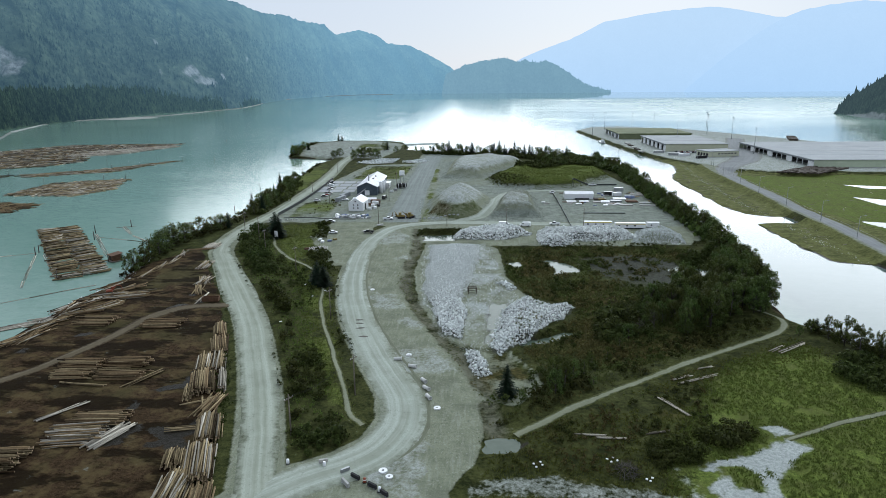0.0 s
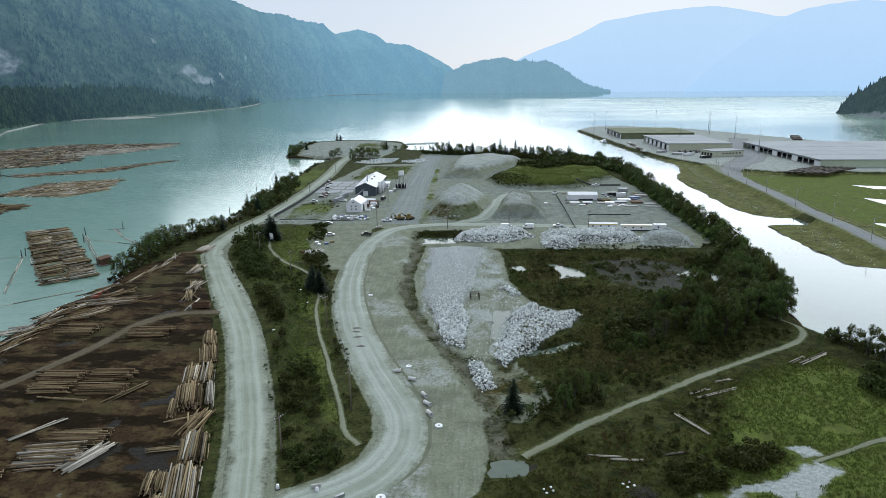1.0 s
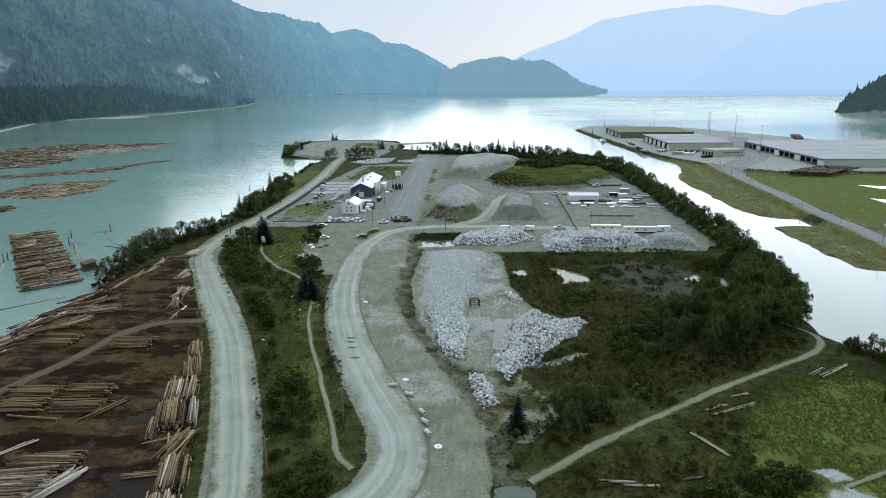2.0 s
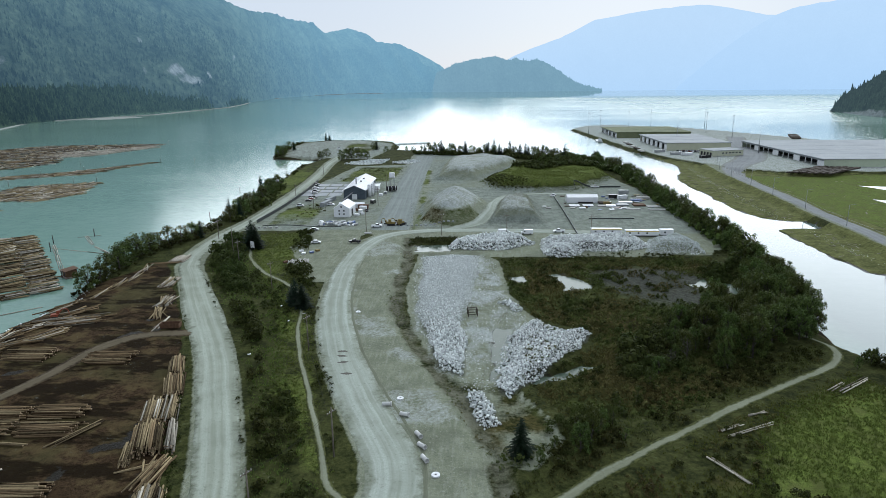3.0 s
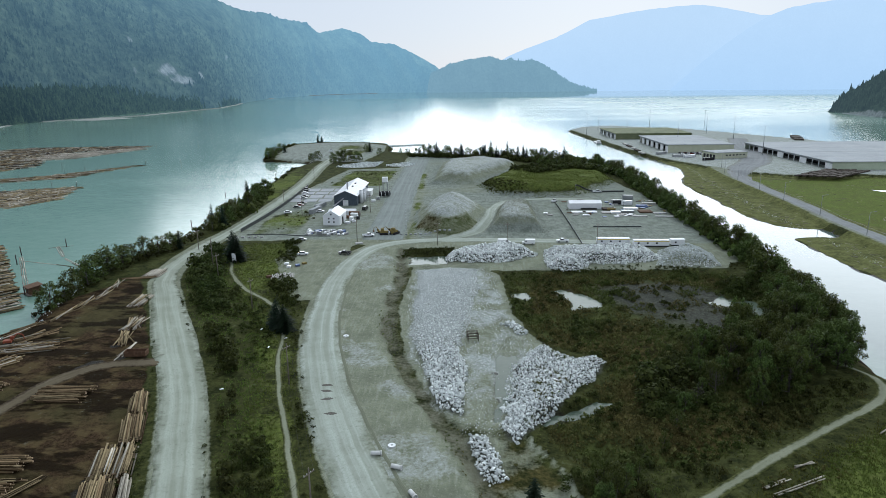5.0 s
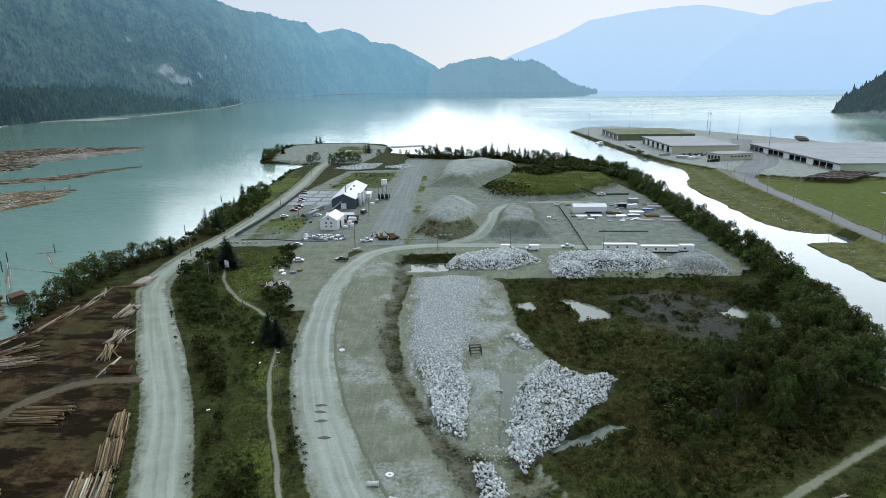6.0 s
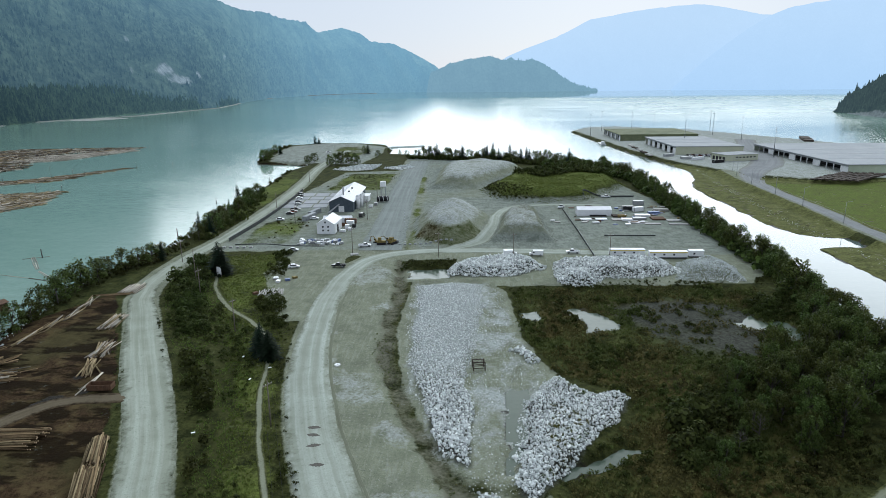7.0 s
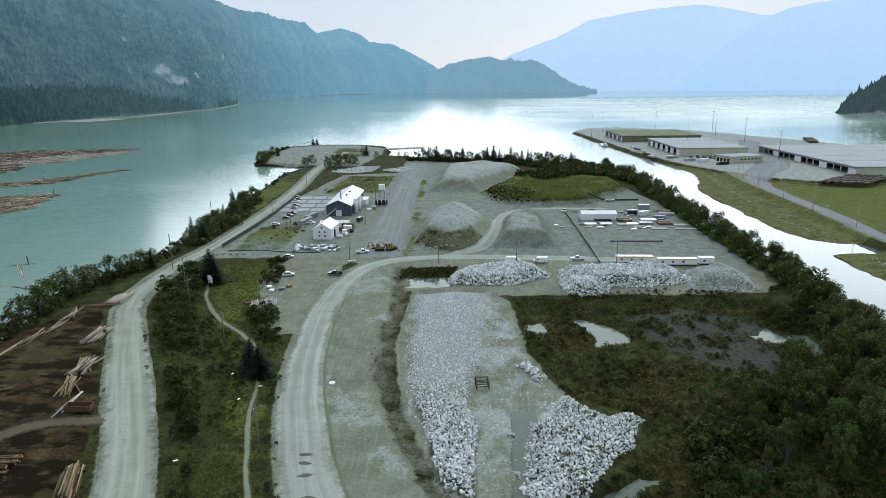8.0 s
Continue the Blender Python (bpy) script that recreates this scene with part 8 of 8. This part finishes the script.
for k in range(9):
    part("bar", Geo().box(-1.5 + k * 0.36, -1.2, 2.3, -1.42 + k * 0.36, 1.2, 2.42), M["lumber"], ob)

# open-topped waste bin beside the haul road
ob = thing("waste_bin", -95.5, 210.5, 4, "rusty open-topped steel waste bin on mud", "bin")
part("floor", Geo().box(-2.9, -1.1, 0.12, 2.9, 1.1, 0.2), M["rust"], ob)
for s in (-1, 1):
    side = part("side", Geo().box(-2.9, s * 1.15 - 0.05, 0.12, 2.9, s * 1.15 + 0.05, 1.5), M["rust"], ob)
    for k in range(7):
        part("rib", Geo().box(-2.8 + k * 0.93, s * 1.24 - 0.04, 0.14, -2.68 + k * 0.93, s * 1.24 + 0.04, 1.46), M["rust"], side)
    part("end", Geo().box(s * 2.9 - 0.05, -1.1, 0.12, s * 2.9 + 0.05, 1.1, 1.5), M["rust"], ob)
    part("skid", Geo().box(-2.9, s * 0.7 - 0.1, 0, 2.9, s * 0.7 + 0.1, 0.12), M["dark"], ob)

# float shed on the water
ob = thing("float_shed", -166, 272, -38, "small brown shed on a log float", "shed", z=SEA)
for k in range(6):
    p = part("log", LOGS["red"][k % 5], None, ob)
    p.matrix_basis = pose(0, -2.6 + k * 1.05, -0.25, 0, 0, 0)
    p.scale = (0.62, 1, 1)
part("deck", Geo().box(-3.2, -3, 0.26, 3.2, 3, 0.4), M["pole_wood"], ob)
for s in (-1, 1):
    part("wall", Geo().box(-2.2, s * 2 - 0.08, 0.4, 2.2, s * 2 + 0.08, 2.9), M["rust"], ob)
    part("wall", Geo().box(s * 2.2 - 0.08, -1.9, 0.4, s * 2.2 + 0.08, 1.9, 2.9), M["rust"], ob)
part("roof", Geo().add([(-2.7, -2.6, 2.8), (2.7, -2.6, 2.8), (2.7, 2.6, 3.4), (-2.7, 2.6, 3.4), (-2.7, -2.6, 2.95), (2.7, -2.6, 2.95), (2.7, 2.6, 3.55), (-2.7, 2.6, 3.55)],
                       [(0, 3, 2, 1), (4, 5, 6, 7), (0, 1, 5, 4), (2, 3, 7, 6), (0, 4, 7, 3), (1, 2, 6, 5)]), M["rust"], ob, "rusty sheet roof")
part("door", Geo().box(-0.5, -2.14, 0.4, 0.5, -2.09, 2.3), M["dark"], ob)

# drift logs, brush and litter in the field
for i, (x0, y0, x1, y1, n) in enumerate(((50, 151.5, 63, 157.5, 2), (49, 153.5, 56, 157, 1), (44, 144, 49, 134, 2), (84, 171, 95, 179.5, 3), (82, 172, 88, 177, 2), (58, 160, 63, 162, 1), (21, 126, 28, 125.5, 1), (24, 124.5, 32, 124.8, 1), (37, 127, 42, 128, 1))):
    turn, length = math.degrees(math.atan2(y1 - y0, x1 - x0)), math.dist((x0, y0), (x1, y1))
    log_deck((x0 + x1) / 2, (y0 + y1) / 2, turn, 0.6 * n, 1, ["grey"], "bleached drift logs lying in grass", wild=3, seed=90 + i, group="field drift logs", name="drift_logs", shrink=length / 11.5, step=0.5)
ob = thing("brush_pile", 29, 112.5, 0, "heap of bare grey branches in the weeds", "brush pile")
for k in range(130):
    a, q = r.uniform(0, math.tau), r.uniform(0.1, 2.4)
    p = (q * math.cos(a), q * math.sin(a), 0.1 + 1.5 * (1 - q / 2.8))
    b = a + r.normal(0, 0.9)
    part("branch", Geo().tube(p, (p[0] + 1.6 * math.cos(b), p[1] + 1.6 * math.sin(b), max(0.0, p[2] + r.uniform(-0.6, 0.8))), 0.05, 0.02, 4), M["bark"], ob)
for k, (x, y) in enumerate(((11.2, 114.6), (12.6, 115.3), (12.9, 114.2), (11.6, 113.5), (26.2, 116.8), (27.5, 117.3), (28.2, 116.4), (26.9, 115.9), (32.6, 110.4), (33.8, 110.8), (33.2, 109.8))):
    ob = thing("litter_bag", x, y, 40 * k, "torn white rubbish bag among weeds", "bag", "litter bags")
    bm = bmesh.new()
    bmesh.ops.create_icosphere(bm, subdivisions=2, radius=0.28)
    for v in bm.verts:
        v.co = v.co * (1 + 0.3 * noise.noise(v.co * 3 + Vector((k, 0, 0)))) * 1.0
        v.co.z = v.co.z * 0.6 + 0.2
    me = bpy.data.meshes.new("sack")
    bm.to_mesh(me)
    bm.free()
    me.materials.append(M["white_car"])
    part("sack", me, None, ob)
for x, y, turn in ((-64, 190, 25), (-66, 228, 70), (-57, 222, 20), (-60, 215, 75), (-68, 268, 10)):
    ob = thing("marker_board", x, y, turn, "small white board lying in the scrub", "board", "marker boards")
    part("board", Geo().box(-0.45, -0.2, 0.5, 0.45, 0.2, 0.6), M["white_car"], ob)
    part("stake", Geo().box(-0.05, -0.05, -0.2, 0.05, 0.05, 0.5), M["pole_wood"], ob)
ob = thing("notice_board", -100.5, 302, -10, "pale weathered board standing before a conifer", "sign")
part("board", Geo().box(-0.9, -0.06, 1.2, 0.9, 0.06, 4.2), M["paint_white"], ob)
for s in (-1, 1):
    part("post", Geo().box(s * 0.8 - 0.08, 0.07, -0.3, s * 0.8 + 0.08, 0.2, 4.4), M["pole_wood"], ob)


# ---- the port terminal across the channel ----
def warehouse(x0, y0, x1, y1, h, wall, roof, label, bays, shut):
    ob = thing("warehouse", x0, y0, 0, label, "warehouse", "port warehouses", z=0.0)
    w, n = x1 - x0, y1 - y0
    part("wall", Geo().box(0, 0, -0.1, w, 0.4, h), M[wall], ob)
    part("wall", Geo().box(0, n - 0.4, -0.1, w, n, h), M[wall], ob)
    part("wall", Geo().box(w - 0.4, 0.4, -0.1, w, n - 0.4, h), M[wall], ob)
    # Added inner wall in near black, painting the interior shade of the bays.
    part("back_wall", Geo().box(9, 0.4, -0.1, 9.3, n - 0.4, h - 0.3), M["dark"], ob, "added near-black inner wall painting the shade in the loading bays")
    part("lintel", Geo().box(0, 0.4, h - 1.5, 0.5, n - 0.4, h), M["grey_roof"], ob, "pale grey fascia over the loading bays")
    step = (n - 0.8) / bays
    for k in range(bays + 1):
        part("column", Geo().box(0.05, 0.4 + k * step - 0.3, -0.1, 0.6, 0.4 + k * step + 0.3, h - 1.5), M["paint_white"], ob)
    for k in range(bays):
        if k % shut == 0:
            part("bay_door", Geo().box(0.2, 0.7 + k * step, -0.1, 0.35, 0.1 + (k + 1) * step, h - 1.5), M["paint_white"], ob, "white closed bay door")
    g = Geo().box(-1.6, -0.8, h, w + 0.8, n + 0.8, h + 0.5)
    top = part("roof", g, M[roof], ob)
    for k in range(1, int(n / 36)):
        part("seam", Geo().box(-1.5, k * 36.0, h + 0.5, w + 0.7, k * 36.0 + 0.3, h + 0.58), M[roof], top)
    return ob


warehouse(180, 852, 272, 945, 7.0, "moss_roof", "moss_roof", "long low warehouse with a moss-grown roof", 12, 3)
warehouse(199, 704, 264, 812, 7.6, "cream_wall", "grey_roof", "long cream warehouse with open loading bays", 12, 2)
warehouse(289, 572, 460, 738, 6.2, "pale_green_wall", "grey_roof", "very long grey-roofed warehouse with dark open bays", 16, 4)
annex = thing("terminal_office", 226, 648, 18, "small cream terminal building with dark garage doors", "building", z=0.0)
part("wall", Geo().box(0, 0, -0.1, 34, 20, 5.4), M["cream_wall"], annex)
part("roof", Geo().box(-0.6, -0.6, 5.4, 34.6, 20.6, 5.8), M["grey_roof"], annex)
for k in range(4):
    part("garage_door", Geo().box(-0.08, 2 + k * 4.4, 0, -0.01, 5 + k * 4.4, 3.6), M["dark"], annex)
for k in range(6):
    win = part("window", Geo().box(10 + k * 3.8, -0.08, 2.4, 12 + k * 3.8, -0.01, 3.6), M["glass"], annex)
    part("sill", Geo().box(9.9 + k * 3.8, -0.16, 2.25, 12.1 + k * 3.8, -0.02, 2.38), M["paint_white"], win)
for k in range(7):
    ob = thing("lumber_stack", 265 + k * 4.4, 555 - k * 1.4, 39, "long dark stack of lumber on the terminal yard", "lumber stack", "lumber stacks", z=0.0)
    for j in range(5):
        part("pack", Geo().box(-27 + j * 11, -1.4, 0.1, -16.6 + j * 11, 1.4, 0.9 + 0.2 * ((j + k) % 3)), M["lumber"], ob)
for k in range(26):
    x, y = 207 + (k % 13) * 2.9, 684 + (k // 13) * 9 + 0.6 * (k % 3)
    vehicle("car" if k % 3 else "pickup", ["white_car", "black_car", "silver_car", "red_car"][k % 4], x, y, 80 + (k * 13) % 20, ["white", "black", "silver", "dark red"][k % 4] + " vehicle parked at the terminal", group="terminal vehicles")
for k, (x, y) in enumerate(((198, 668), (206, 662), (216, 640), (188, 690))):
    container(x, y, 15 + k * 5, ["silver_car", "white_car", "black_car", "silver_car"][k], "pale container on the terminal apron" if k != 2 else "dark container on the terminal apron", 12.2, "terminal containers")
for k in range(5):
    ob = thing("timber_stack", 172 + k * 1.2, 700 + k * 22, 96, "low stack of timber on the quay", "timber stack", "quay timber stacks", z=0.0)
    for j in range(3):
        part("pack", Geo().box(-6 + j * 4.2, -1.6, 0.05, -2.1 + j * 4.2, 1.6, 1.3), M["lumber" if k % 2 else "plank"], ob)
ob = thing("moored_barge", 156, 842, 88, "low grey work barge moored at the quay", "barge", z=SEA)
part("hull", Geo().prism([(-14, -3), (12, -3), (15, 0), (12, 3), (-14, 3)], -0.5, 1.2), M["steel"], ob)
part("cabin", Geo().box(-11, -1.8, 1.2, -5, 1.8, 3.8), M["paint_white"], ob)
part("mast", Geo().tube((-6, 0, 3.8), (-6, 0, 8), 0.12, 0.08, 6), M["steel"], ob)
ob = thing("cargo_stack", 396, 846, 70, "dark stacked cargo at the far quay", "cargo stack", z=0.0)
for j in range(4):
    part("pack", Geo().box(-24 + j * 12, -5, 0.05, -12.6 + j * 12, 5, 2.2 + 0.5 * (j % 2)), M["lumber"], ob)
for k, (x, y) in enumerate(((190, 1010), (222, 968), (236, 792), (340, 1000), (318, 930), (322, 850), (280, 676), (270, 1030), (158, 925))):
    ob = thing("light_mast", x, y, 40 * k, "tall slim steel floodlight mast at the terminal", "light mast", "light masts", z=0.0)
    part("mast", Geo().tube((0, 0, -0.2), (0, 0, 27), 0.35, 0.18, 8), M["steel"], ob, "", True)
    head = part("head", Geo().box(-1.4, -0.3, 27, 1.4, 0.3, 27.5), M["steel"], ob)
    for s in (-1, 0, 1):
        part("floodlight", Geo().box(s * 1.0 - 0.3, -0.6, 26.6, s * 1.0 + 0.3, -0.3, 27.2), M["paint_white"], head)
for x, y in ((205, 560), (199, 520), (197, 480), (194, 440), (192, 395), (190, 350), (187, 310), (214, 590)):
    ob = thing("street_lamp", x - 5.5, y, 0, "slim street lamp on the causeway", "street lamp", "causeway lamps", z=0.0)
    part("post", Geo().tube((0, 0, -0.3), (0, 0, 11), 0.14, 0.09, 7), M["steel"], ob, "", True)
    part("arm", Geo().tube((0, 0, 10.8), (2.4, 0, 11.3), 0.07, 0.05, 6), M["steel"], ob)
    part("lantern", Geo().box(2.1, -0.18, 11.2, 2.9, 0.18, 11.42), M["grey_roof"], ob)
fence([(203, 540), (201, 480), (198, 430), (194, 380), (191, 330), (186, 280)], 1.0, "low guard rail along the causeway", False, 6.0)

# drift timber on marsh and shores
x = np.concatenate([r.uniform(156, 182, 260), r.uniform(206, 330, 120)])
y = np.concatenate([r.uniform(300, 560, 260), r.uniform(330, 520, 120)])
zz = ground_at(x, y)
keep = (zz > SEA + 0.15) & (zz < -1.6)
x, y, zz = x[keep], y[keep], zz[keep]
n = len(x)
ring = np.array([(math.cos(k * math.tau / 5), math.sin(k * math.tau / 5)) for k in range(5)])
shape = (np.concatenate([np.column_stack([np.full(5, e), ring * 0.14]) for e in (-1.8, 1.8)]), np.array([(k, k + 5, (k + 1) % 5 + 5, (k + 1) % 5) for k in range(5)]))
a = r.uniform(0, math.pi, n)
rot = np.zeros((n, 3, 3))
rot[:, 0, 0], rot[:, 0, 1], rot[:, 1, 0], rot[:, 1, 1], rot[:, 2, 2] = np.cos(a), -np.sin(a), np.sin(a), np.cos(a), 1
v, f = gather([shape], np.zeros(n, int), np.stack([x, y, zz + 0.05], 1), 0.55 * np.exp(r.normal(0, 0.35, n)), rot)
tagged(new("driftwood", quads("driftwood", v, f, M["greylog"], False)), "bleached driftwood scattered over the marsh", "driftwood", kind="stuff")
jetty = thing("rock_jetty", -80, 822, 24, "low dark rock jetty at the gravel point", "jetty", z=SEA)
g = Geo()
for k in range(40):
    g.tube((k * 1.4 - 28, r.uniform(-1, 1), -1), (k * 1.4 - 28 + r.uniform(-0.6, 0.6), r.uniform(-1, 1), 1.1), 2.2, 1.0, 6)
part("stones", g, M["fines"], jetty)
